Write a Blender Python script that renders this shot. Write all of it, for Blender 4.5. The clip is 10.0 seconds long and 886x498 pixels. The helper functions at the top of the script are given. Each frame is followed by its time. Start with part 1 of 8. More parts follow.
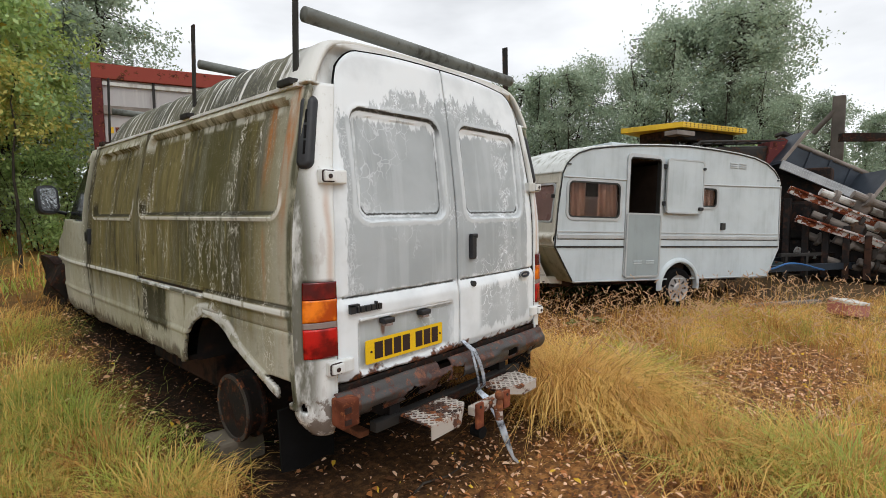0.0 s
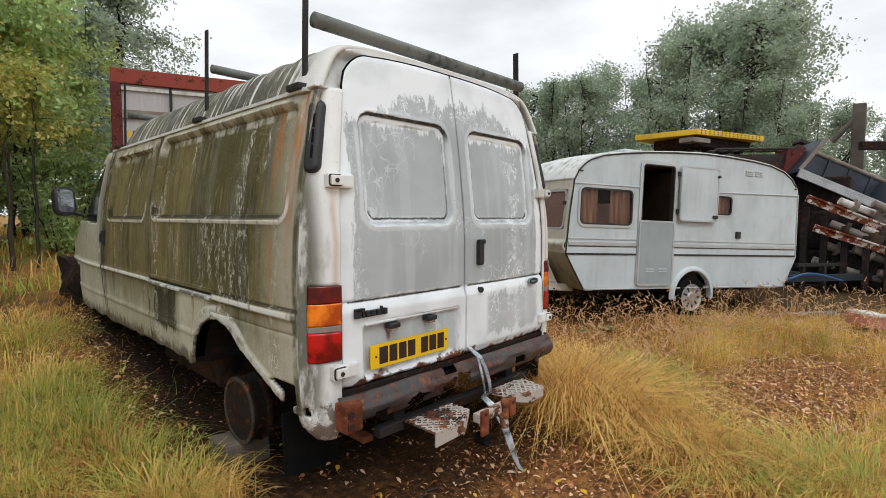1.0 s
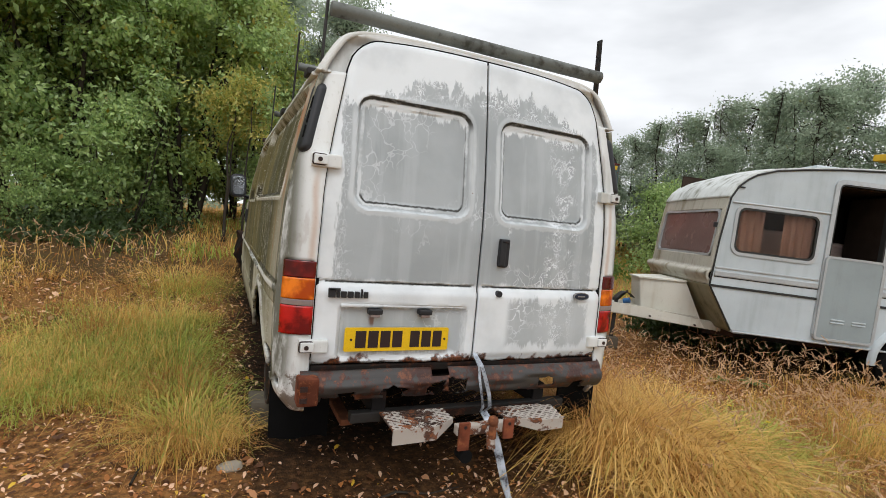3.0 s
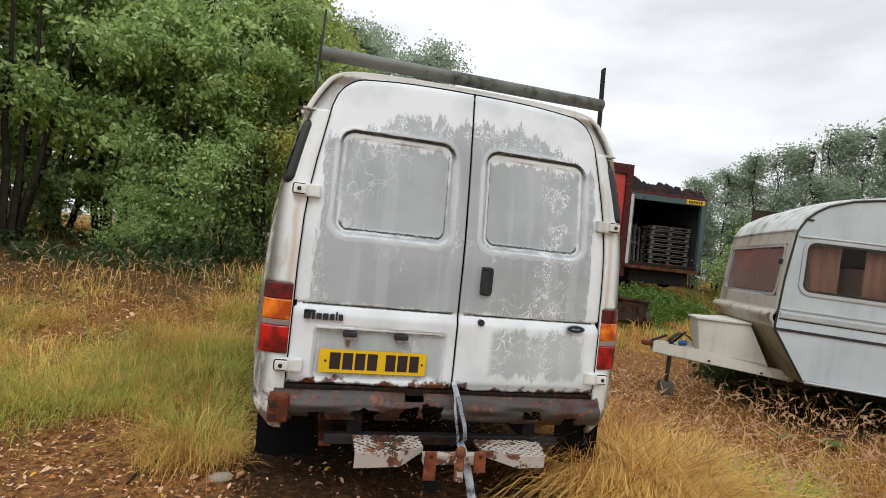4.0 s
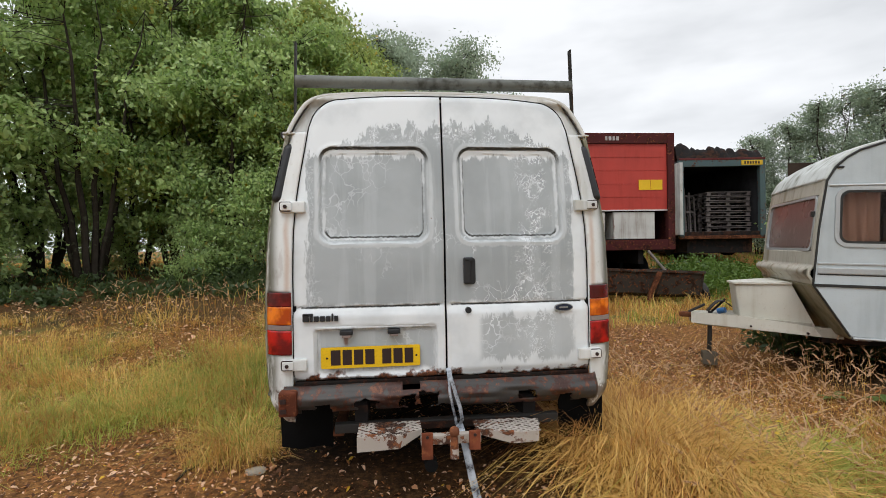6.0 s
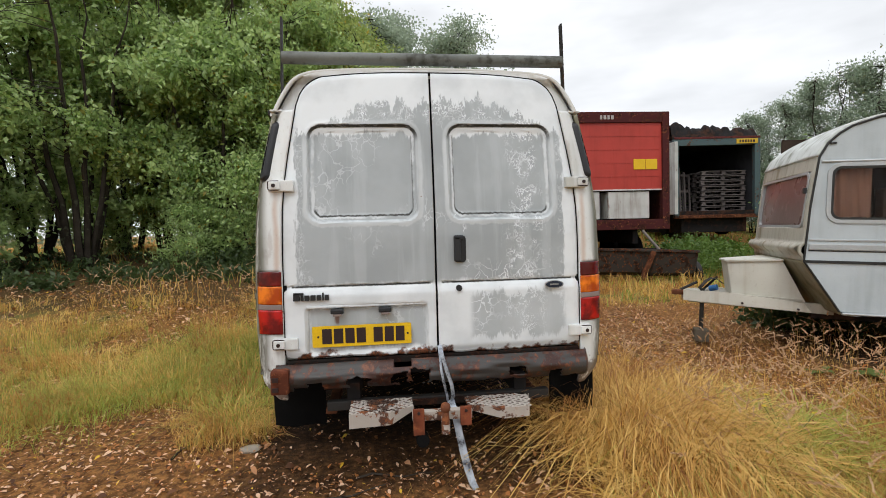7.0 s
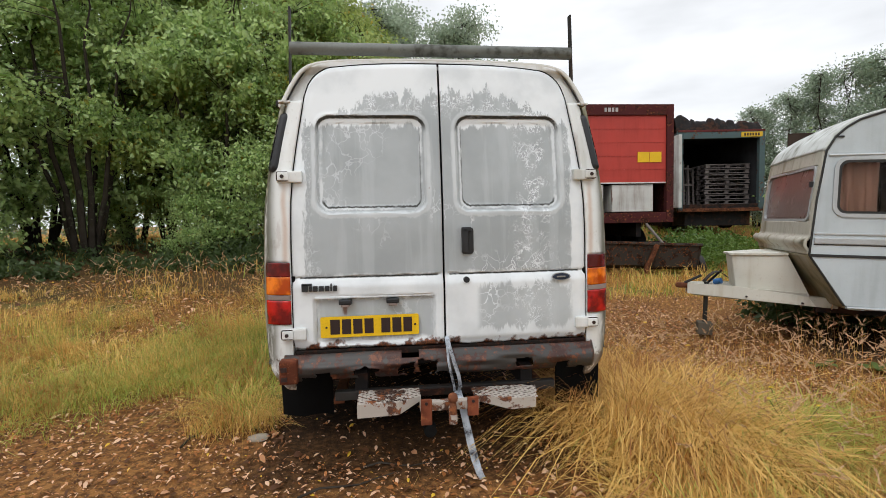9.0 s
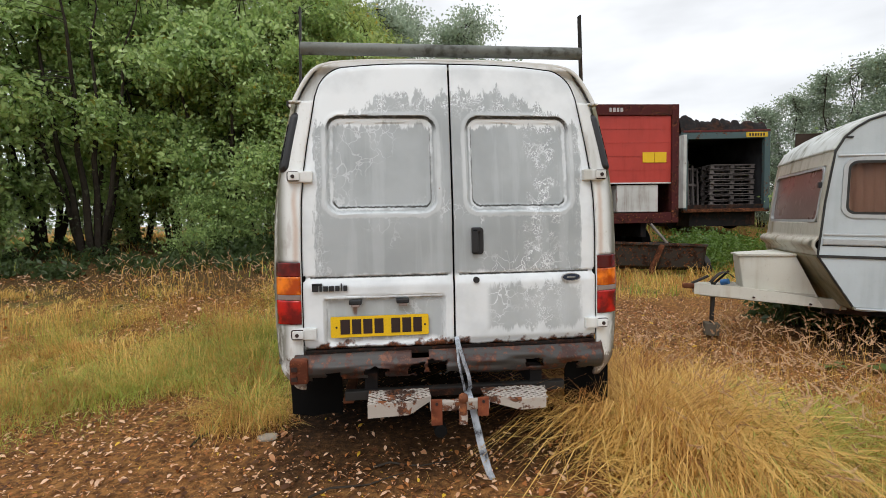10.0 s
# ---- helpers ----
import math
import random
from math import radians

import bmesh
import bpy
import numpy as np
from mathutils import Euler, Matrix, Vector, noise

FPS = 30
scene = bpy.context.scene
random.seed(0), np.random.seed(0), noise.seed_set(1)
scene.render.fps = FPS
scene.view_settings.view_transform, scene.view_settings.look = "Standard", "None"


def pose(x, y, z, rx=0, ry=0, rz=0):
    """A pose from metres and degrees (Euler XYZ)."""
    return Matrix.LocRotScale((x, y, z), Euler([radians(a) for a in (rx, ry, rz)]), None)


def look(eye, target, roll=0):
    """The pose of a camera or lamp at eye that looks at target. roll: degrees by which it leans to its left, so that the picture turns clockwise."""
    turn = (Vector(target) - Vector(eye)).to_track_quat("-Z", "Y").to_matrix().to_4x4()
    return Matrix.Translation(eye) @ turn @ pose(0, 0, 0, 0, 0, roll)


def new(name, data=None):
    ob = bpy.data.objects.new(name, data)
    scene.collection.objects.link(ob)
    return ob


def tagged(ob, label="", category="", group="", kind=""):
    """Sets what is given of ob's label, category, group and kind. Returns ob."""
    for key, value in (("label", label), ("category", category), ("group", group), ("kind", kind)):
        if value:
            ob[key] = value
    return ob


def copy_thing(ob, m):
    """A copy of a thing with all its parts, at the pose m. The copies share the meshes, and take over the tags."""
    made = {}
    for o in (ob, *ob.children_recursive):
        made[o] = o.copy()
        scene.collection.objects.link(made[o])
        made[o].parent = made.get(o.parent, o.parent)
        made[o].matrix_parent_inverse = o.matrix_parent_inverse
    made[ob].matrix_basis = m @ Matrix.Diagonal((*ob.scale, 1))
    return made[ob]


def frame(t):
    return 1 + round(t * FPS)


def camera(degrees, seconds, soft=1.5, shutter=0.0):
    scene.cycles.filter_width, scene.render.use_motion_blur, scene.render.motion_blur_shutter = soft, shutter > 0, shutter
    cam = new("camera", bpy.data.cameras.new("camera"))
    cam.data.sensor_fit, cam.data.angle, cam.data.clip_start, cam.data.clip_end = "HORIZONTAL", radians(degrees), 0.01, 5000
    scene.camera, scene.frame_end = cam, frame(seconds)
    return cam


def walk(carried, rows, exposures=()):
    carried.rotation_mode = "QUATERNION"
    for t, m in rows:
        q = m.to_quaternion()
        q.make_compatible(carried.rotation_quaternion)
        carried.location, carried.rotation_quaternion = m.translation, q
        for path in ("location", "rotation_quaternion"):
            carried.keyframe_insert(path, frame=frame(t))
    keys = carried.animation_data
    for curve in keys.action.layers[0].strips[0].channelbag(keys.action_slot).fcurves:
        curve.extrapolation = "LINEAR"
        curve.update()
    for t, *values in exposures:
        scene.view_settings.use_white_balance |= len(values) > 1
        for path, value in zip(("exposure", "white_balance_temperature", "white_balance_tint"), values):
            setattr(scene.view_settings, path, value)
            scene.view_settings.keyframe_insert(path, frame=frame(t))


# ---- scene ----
cam = camera(83.4, 10.0, soft=0.5)
PATH = [
    (0, (-2.082, -1.769, 1.383), (-0.599, -0.435, 1.229), -0.5),
    (0.5, (-2.075, -1.771, 1.383), (-0.61, -0.417, 1.248), -0.3),
    (1, (-2.055, -1.782, 1.382), (-0.605, -0.411, 1.25), 0.1),
    (1.5, (-1.96, -1.838, 1.368), (-0.577, -0.403, 1.209), 0.7),
    (2, (-1.797, -1.899, 1.347), (-0.548, -0.349, 1.148), 1.3),
    (2.5, (-1.466, -2.053, 1.333), (-0.416, -0.358, 1.17), 3.4),
    (2.7, (-1.361, -2.119, 1.319), (-0.401, -0.37, 1.177), 4.3),
    (3.8, (-0.781, -2.419, 1.302), (-0.282, -0.482, 1.286), 6.3),
    (4, (-0.696, -2.431, 1.307), (-0.23, -0.486, 1.318), 6.0),
    (4.5, (-0.546, -2.49, 1.312), (-0.151, -0.53, 1.366), 4.2),
    (5, (-0.418, -2.61, 1.311), (-0.116, -0.633, 1.367), 1.7),
    (5.5, (-0.35, -2.67, 1.318), (-0.124, -0.683, 1.347), -0.5),
    (7, (-0.278, -2.668, 1.287), (-0.041, -0.684, 1.207), -1.4),
    (7.5, (-0.286, -2.66, 1.286), (-0.042, -0.678, 1.186), -1.2),
    (8, (-0.296, -2.66, 1.288), (-0.052, -0.678, 1.18), -1.1),
    (8.5, (-0.298, -2.66, 1.285), (-0.057, -0.678, 1.174), -1.1),
    (9, (-0.312, -2.672, 1.285), (-0.082, -0.689, 1.174), -1.1),
    (9.5, (-0.33, -2.672, 1.29), (-0.108, -0.688, 1.179), -1.0),
    (10, (-0.352, -2.667, 1.287), (-0.132, -0.682, 1.176), -1.0),
]
walk(cam, [(t, look(eye, target, roll)) for t, eye, target, roll in PATH], ((0, 0.04), (2.7, 0.02), (4.4, 0.0), (5.5, -0.12), (6.8, 0.0), (10, 0.03)))

# ---- light and sky: bright overcast ----
world = bpy.data.worlds.new("overcast_sky")
scene.world = world
world.use_nodes = True
wt = world.node_tree
wt.nodes.clear()
w_out = wt.nodes.new("ShaderNodeOutputWorld")
w_bg = wt.nodes.new("ShaderNodeBackground")
w_sky = wt.nodes.new("ShaderNodeTexSky")
w_sky.sky_type, w_sky.sun_disc = "NISHITA", False
w_sky.sun_elevation, w_sky.sun_rotation = radians(48), radians(200)
w_tc = wt.nodes.new("ShaderNodeTexCoord")
w_map = wt.nodes.new("ShaderNodeMapping")
w_map.inputs["Scale"].default_value = (1.0, 1.0, 3.2)
w_noise = wt.nodes.new("ShaderNodeTexNoise")
w_noise.inputs["Scale"].default_value, w_noise.inputs["Detail"].default_value, w_noise.inputs["Roughness"].default_value = 1.9, 5.0, 0.5
w_ramp = wt.nodes.new("ShaderNodeValToRGB")
w_ramp.color_ramp.elements[0].position, w_ramp.color_ramp.elements[0].color = 0.34, (7.5, 7.7, 8.0, 1)
w_ramp.color_ramp.elements[1].position, w_ramp.color_ramp.elements[1].color = 0.54, (10.5, 10.7, 11.0, 1)
w_mix = wt.nodes.new("ShaderNodeMixRGB")
w_mix.inputs["Fac"].default_value = 0.93
wt.links.new(w_tc.outputs["Generated"], w_map.inputs["Vector"])
wt.links.new(w_map.outputs["Vector"], w_noise.inputs["Vector"])
wt.links.new(w_noise.outputs["Fac"], w_ramp.inputs["Fac"])
wt.links.new(w_sky.outputs["Color"], w_mix.inputs[1])
wt.links.new(w_ramp.outputs["Color"], w_mix.inputs[2])
# an overcast sky is brighter overhead than at the horizon
w_sep = wt.nodes.new("ShaderNodeSeparateXYZ")
w_lift = wt.nodes.new("ShaderNodeMapRange")
w_lift.interpolation_type = "SMOOTHSTEP"
for slot, v in zip((1, 2, 3, 4), (0.35, 1.0, 0.97, 1.40)):
    w_lift.inputs[slot].default_value = v
w_mul = wt.nodes.new("ShaderNodeVectorMath")
w_mul.operation = "SCALE"
wt.links.new(w_tc.outputs["Generated"], w_sep.inputs[0])
wt.links.new(w_sep.outputs["Z"], w_lift.inputs[0])
wt.links.new(w_mix.outputs["Color"], w_mul.inputs[0])
wt.links.new(w_lift.outputs[0], w_mul.inputs["Scale"])
wt.links.new(w_mul.outputs[0], w_bg.inputs["Color"])
w_bg.inputs["Strength"].default_value = 0.108
wt.links.new(w_bg.outputs["Background"], w_out.inputs["Surface"])

sun = new("sun", bpy.data.lights.new("sun", "SUN"))
sun.data.energy, sun.data.angle, sun.data.color = 0.9, radians(25), (1.0, 0.98, 0.95)
sun.matrix_world = look((-6, -12, 16), (0, 0, 0))


# ---- materials ----
class Nodes:
    """A small builder of node materials."""

    def __init__(self, name):
        self.mat = bpy.data.materials.new(name)
        self.mat.use_nodes = True
        self.t = self.mat.node_tree
        self.b = self.t.nodes["Principled BSDF"]
        self.tc = self.t.nodes.new("ShaderNodeTexCoord")
        self.pos = self.tc.outputs["Object"]
        sep = self.t.nodes.new("ShaderNodeSeparateXYZ")
        self.t.links.new(self.pos, sep.inputs[0])
        self.x, self.y, self.z = sep.outputs[0], sep.outputs[1], sep.outputs[2]

    def put(self, socket, value):
        if isinstance(value, bpy.types.NodeSocket):
            self.t.links.new(value, socket)
        elif isinstance(value, (tuple, list)) and len(value) == 3 and socket.type == "RGBA":
            socket.default_value = (*value, 1)
        else:
            socket.default_value = value

    def math(self, op, a, b=0.0, clamp=False):
        n = self.t.nodes.new("ShaderNodeMath")
        n.operation, n.use_clamp = op, clamp
        self.put(n.inputs[0], a)
        self.put(n.inputs[1], b)
        return n.outputs[0]

    def add(self, a, b):
        return self.math("ADD", a, b)

    def sub(self, a, b):
        return self.math("SUBTRACT", a, b)

    def mul(self, a, b):
        return self.math("MULTIPLY", a, b)

    def scaled(self, sx, sy, sz, off=(0, 0, 0)):
        m = self.t.nodes.new("ShaderNodeMapping")
        self.t.links.new(self.pos, m.inputs[0])
        m.inputs["Scale"].default_value = (sx, sy, sz)
        m.inputs["Location"].default_value = off
        return m.outputs[0]

    def noise(self, scale, vec=None, detail=4.0, rough=0.55, dist=0.0):
        n = self.t.nodes.new("ShaderNodeTexNoise")
        self.put(n.inputs["Vector"], vec if vec is not None else self.pos)
        for key, v in (("Scale", scale), ("Detail", detail), ("Roughness", rough), ("Distortion", dist)):
            n.inputs[key].default_value = v
        return n.outputs["Fac"]

    def warped(self, vec, scale, amount):
        """vec pushed about by noise."""
        n = self.t.nodes.new("ShaderNodeTexNoise")
        self.put(n.inputs["Vector"], self.pos)
        n.inputs["Scale"].default_value, n.inputs["Detail"].default_value = scale, 3.0
        a = self.t.nodes.new("ShaderNodeVectorMath")
        a.operation = "MULTIPLY_ADD"
        self.put(a.inputs[0], n.outputs["Color"])
        a.inputs[1].default_value = (amount,) * 3
        self.put(a.inputs[2], vec)
        return a.outputs[0]

    def cells(self, scale, vec=None, feature="DISTANCE_TO_EDGE"):
        n = self.t.nodes.new("ShaderNodeTexVoronoi")
        n.feature = feature
        self.put(n.inputs["Vector"], vec if vec is not None else self.pos)
        n.inputs["Scale"].default_value = scale
        return n.outputs["Distance"]

    def ramp(self, fac, lo, hi, a=0.0, b=1.0):
        n = self.t.nodes.new("ShaderNodeMapRange")
        n.interpolation_type = "SMOOTHSTEP"
        self.put(n.inputs[0], fac)
        for i, v in enumerate((lo, hi, a, b)):
            n.inputs[i + 1].default_value = v
        return n.outputs[0]

    def band(self, v, lo, hi, soft):
        return self.mul(self.ramp(v, lo - soft, lo + soft), self.ramp(v, hi - soft, hi + soft, 1.0, 0.0))

    def mix(self, fac, a, b):
        n = self.t.nodes.new("ShaderNodeMixRGB")
        self.put(n.inputs["Fac"], fac)
        self.put(n.inputs[1], a)
        self.put(n.inputs[2], b)
        return n.outputs[0]

    def rrect(self, u, v, u0, u1, v0, v1, r):
        """The distance inside a rounded rectangle."""
        du = self.add(self.math("ABSOLUTE", self.sub(u, (u0 + u1) / 2)), r - (u1 - u0) / 2)
        dv = self.add(self.math("ABSOLUTE", self.sub(v, (v0 + v1) / 2)), r - (v1 - v0) / 2)
        pu, pv = self.math("MAXIMUM", du, 0.0), self.math("MAXIMUM", dv, 0.0)
        out = self.math("SQRT", self.add(self.mul(pu, pu), self.mul(pv, pv)))
        return self.sub(self.sub(r, out), self.math("MINIMUM", self.math("MAXIMUM", du, dv), 0.0))

    def random(self):
        return self.t.nodes.new("ShaderNodeObjectInfo").outputs["Random"]

    def island(self):
        return self.t.nodes.new("ShaderNodeNewGeometry").outputs["Random Per Island"]

    def done(self, color, rough=0.6, metal=0.0, bump=None, depth=0.004, strength=0.5, spec=0.35):
        self.put(self.b.inputs["Base Color"], color)
        self.put(self.b.inputs["Roughness"], rough)
        self.put(self.b.inputs["Metallic"], metal)
        if spec is not None:
            self.b.inputs["Specular IOR Level"].default_value = spec
        if bump is not None:
            n = self.t.nodes.new("ShaderNodeBump")
            n.inputs["Distance"].default_value, n.inputs["Strength"].default_value = depth, strength
            self.put(n.inputs["Height"], bump)
            self.t.links.new(n.outputs[0], self.b.inputs["Normal"])
        return self.mat


def plain(name, color, rough=0.6, metal=0.0, vary=0.3, scale=9.0, dirt=None, dirt_amount=0.5, depth=0.003):
    """A surface of one colour with two scales of wear and an optional dirt colour."""
    n = Nodes(name)
    big, fine = n.noise(scale * 0.25), n.noise(scale * 5)
    dark = tuple(c * (1 - vary) for c in color)
    col = n.mix(n.ramp(big, 0.3, 0.7), color, dark)
    col = n.mix(n.mul(n.ramp(fine, 0.45, 0.75), 0.35), col, tuple(c * 0.6 for c in color))
    if dirt:
        col = n.mix(n.ramp(n.add(n.mul(big, 0.6), n.mul(n.noise(scale * 1.7), 0.5)), 0.75 - dirt_amount * 0.4, 0.85 - dirt_amount * 0.3), col, dirt)
    return n.done(col, n.ramp(big, 0.2, 0.8, rough * 0.85, min(1.0, rough * 1.2)), metal, fine, depth, 0.5, 0.12 if rough >= 0.8 else 0.4)


RUST = (0.17, 0.055, 0.022)


def m_van_side():
    """White paint under brown-green algae, washed in streaks, with rust runs and pale flakes."""
    n = Nodes("algae_on_white_paint")
    streak = n.noise(3.0, n.scaled(1, 1.7, 0.22), 6, 0.62)
    streak2 = n.noise(11.0, n.scaled(1, 1.6, 0.20), 5, 0.65)
    big, fine, mid = n.noise(1.3), n.noise(60.0), n.noise(14.0, None, 5, 0.7)
    edge = n.add(n.z, n.mul(n.sub(streak2, 0.5), 0.16))
    zmask = n.mul(n.ramp(edge, 1.92, 1.85), n.ramp(n.add(n.z, n.mul(n.sub(streak, 0.5), 0.6)), 0.62, 1.0, 0.25, 1.0))
    ymask = n.ramp(n.add(n.y, n.mul(n.sub(streak, 0.5), 0.30)), 0.10, 0.50, 0.30, 1.0)
    front = n.ramp(n.y, 3.15, 3.5, 1.0, 0.30)
    amount = n.mul(n.mul(zmask, ymask), front)
    amount = n.mul(amount, n.ramp(n.add(n.mul(streak, 0.7), n.mul(streak2, 0.45)), 0.42, 0.62, 0.84, 1.0))
    clean = n.mul(n.band(n.y, 1.0, 1.45, 0.08), n.ramp(n.z, 0.98, 0.93))
    amount = n.mul(amount, n.sub(1.0, n.mul(clean, n.ramp(streak2, 0.35, 0.5))))
    paint = n.mix(n.ramp(big, 0.35, 0.65), (0.52, 0.51, 0.43), (0.39, 0.375, 0.28))
    paint = n.mix(n.mul(n.ramp(mid, 0.50, 0.70), 0.4), paint, (0.24, 0.23, 0.15))
    algae = n.mix(n.ramp(streak, 0.36, 0.62), (0.078, 0.066, 0.022), (0.165, 0.138, 0.056))
    green = n.mul(n.band(n.add(n.y, n.mul(n.sub(big, 0.5), 0.3)), 0.55, 1.25, 0.18), n.ramp(n.z, 0.9, 1.1))
    algae = n.mix(n.mul(green, 0.75), algae, (0.050, 0.050, 0.017))
    algae = n.mix(n.mul(n.ramp(n.noise(2.3, n.scaled(1, 1.9, 0.35), 6, 0.68), 0.47, 0.62), 0.9), algae, (0.036, 0.032, 0.013))
    algae = n.mix(n.mul(n.ramp(streak2, 0.54, 0.68), 0.6), algae, (0.23, 0.20, 0.095))
    algae = n.mix(n.mul(n.ramp(mid, 0.54, 0.72), 0.45), algae, (0.035, 0.030, 0.013))
    col = n.mix(amount, paint, algae)
    # rust runs from the gutter
    wig = n.mul(n.sub(n.noise(5.0, n.scaled(1, 1, 0.7)), 0.5), 0.06)
    run = n.mul(n.band(n.add(n.y, wig), 0.15, 0.20, 0.02), n.ramp(n.z, 1.05, 1.80, 0.15, 1.0))
    run = n.math("MAXIMUM", run, n.mul(n.band(n.add(n.y, wig), 0.345, 0.40, 0.03), n.mul(n.ramp(n.z, 1.38, 1.72), n.ramp(n.z, 1.90, 1.86))))
    run = n.math("MAXIMUM", run, n.mul(n.band(n.add(n.y, wig), 0.31, 0.33, 0.015), n.mul(n.band(n.z, 0.96, 1.30, 0.05), 0.5)))
    run = n.mul(run, n.ramp(n.noise(24.0, n.scaled(1, 1.5, 0.2)), 0.35, 0.6, 0.3, 1.0))
    col = n.mix(n.mul(run, 0.9), col, (0.36, 0.13, 0.03))
    # dark line inside and painted highlight along the lower lip of each pressing
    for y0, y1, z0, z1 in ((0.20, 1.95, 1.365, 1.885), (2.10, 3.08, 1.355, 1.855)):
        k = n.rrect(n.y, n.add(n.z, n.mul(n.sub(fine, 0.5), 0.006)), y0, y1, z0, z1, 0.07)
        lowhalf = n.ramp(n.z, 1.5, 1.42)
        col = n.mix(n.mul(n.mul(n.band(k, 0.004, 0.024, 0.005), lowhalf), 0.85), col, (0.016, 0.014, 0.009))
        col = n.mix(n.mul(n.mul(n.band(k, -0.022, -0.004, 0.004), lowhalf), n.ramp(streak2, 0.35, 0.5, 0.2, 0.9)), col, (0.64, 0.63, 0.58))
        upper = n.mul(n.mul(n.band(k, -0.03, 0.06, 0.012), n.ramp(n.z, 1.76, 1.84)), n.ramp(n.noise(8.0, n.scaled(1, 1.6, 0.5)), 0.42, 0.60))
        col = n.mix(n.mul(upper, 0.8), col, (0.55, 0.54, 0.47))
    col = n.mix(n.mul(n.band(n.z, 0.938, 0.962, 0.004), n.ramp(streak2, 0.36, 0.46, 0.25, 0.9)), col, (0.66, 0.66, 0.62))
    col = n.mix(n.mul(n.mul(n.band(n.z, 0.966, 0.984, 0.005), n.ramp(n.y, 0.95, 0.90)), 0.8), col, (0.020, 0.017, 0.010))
    # drip stains along the door shuts
    shut = n.math("MAXIMUM", n.band(n.add(n.y, wig), 3.14, 3.28, 0.03), n.band(n.add(n.y, wig), 1.96, 2.03, 0.015))
    col = n.mix(n.mul(n.mul(shut, n.ramp(n.noise(9.0, n.scaled(1, 2, 0.5)), 0.45, 0.58)), 0.85), col, (0.030, 0.024, 0.015))
    stain = n.mul(n.band(n.add(n.y, n.mul(n.sub(n.noise(9.0), 0.5), 0.25)), 1.50, 1.93, 0.03), n.band(n.add(n.z, n.mul(n.sub(streak2, 0.5), 0.2)), 0.66, 0.915, 0.02))
    col = n.mix(n.mul(stain, 0.9), col, (0.034, 0.032, 0.016))
    low = n.mul(n.ramp(n.add(n.z, n.mul(n.sub(n.noise(12.0, n.scaled(1, 1.5, 0.5)), 0.5), 0.22)), 0.60, 0.54), 0.8)
    col = n.mix(low, col, (0.060, 0.040, 0.024))
    # scuffed white lip of the wheel arch with black flecks
    dy, dz = n.sub(n.y, 0.89), n.sub(n.z, 0.44)
    arch = n.math("SQRT", n.add(n.mul(dy, dy), n.mul(dz, dz)))
    line = n.sub(n.z, n.add(n.mul(n.sub(n.y, 0.238), 0.47), 0.551))
    lip = n.math("MAXIMUM", n.mul(n.band(arch, 0.38, 0.465, 0.008), n.ramp(n.y, 1.16, 1.06)), n.mul(n.band(line, -0.02, 0.05, 0.006), n.ramp(n.y, 0.62, 0.58)))
    col = n.mix(n.mul(n.mul(lip, n.ramp(n.z, 0.94, 0.92)), n.ramp(mid, 0.58, 0.50, 0.15, 0.85)), col, (0.55, 0.55, 0.52))
    seam = n.mul(n.band(n.add(n.y, n.mul(wig, 0.5)), 0.095, 0.135, 0.012), n.ramp(n.noise(8.0, n.scaled(1, 1, 0.5), 5, 0.7), 0.38, 0.56, 0.15, 1.0))
    col = n.mix(n.mul(seam, 0.85), col, (0.045, 0.045, 0.022))
    # pale flakes and snail tracks
    tracks = n.cells(40.0, n.warped(n.scaled(1, 1, 0.42), 14.0, 0.10))
    where = n.math("MAXIMUM", n.ramp(n.noise(3.2, n.scaled(1, 1.6, 0.4)), 0.52, 0.64), n.mul(n.band(n.add(n.y, n.mul(n.sub(big, 0.5), 0.4)), 0.50, 1.10, 0.12), n.mul(n.band(n.z, 0.96, 1.36, 0.10), 0.9)))
    flake = n.mul(n.mul(n.ramp(tracks, 0.060, 0.02), where), n.ramp(n.noise(19.0, n.scaled(1, 1.3, 0.5)), 0.44, 0.55))
    spots = n.mul(n.ramp(n.cells(95.0, None, "F1"), 0.27, 0.12), n.ramp(n.noise(5.0, n.scaled(1, 1.5, 0.6)), 0.44, 0.60))
    col = n.mix(n.mul(n.math("MAXIMUM", flake, n.mul(spots, 0.7)), n.ramp(n.y, 0.12, 0.3)), col, (0.66, 0.64, 0.56))
    return n.done(col, n.ramp(amount, 0, 1, 0.5, 0.9), 0, n.add(fine, n.mul(amount, 0.8)), 0.003, 0.5, 0.15)


def m_van_roof():
    """Grey-green lichen on a white roof, washed white in runs down the sides."""
    n = Nodes("lichen_on_roof")
    runs = n.noise(15.0, n.scaled(0.25, 1.6, 0.10), 6, 0.66)
    big, fine = n.noise(2.2), n.noise(70.0)
    grime = n.mix(n.ramp(big, 0.35, 0.65), (0.105, 0.10, 0.065), (0.06, 0.06, 0.045))
    grime = n.mix(n.ramp(fine, 0.5, 0.7), grime, (0.2, 0.19, 0.14))
    back = n.ramp(n.add(n.y, n.mul(n.sub(n.noise(8.0), 0.5), 0.35)), 0.20, 0.40)
    amount = n.mul(n.ramp(runs, 0.60, 0.53), back)
    col = n.mix(amount, (0.64, 0.64, 0.61), grime)
    run = n.mul(n.ramp(n.noise(3.4, n.scaled(1, 1.7, 0.2)), 0.62, 0.7), n.ramp(n.z, 2.0, 1.93))
    col = n.mix(run, col, RUST)
    return n.done(col, 0.75, 0, n.add(fine, n.mul(runs, 0.5)), 0.004)


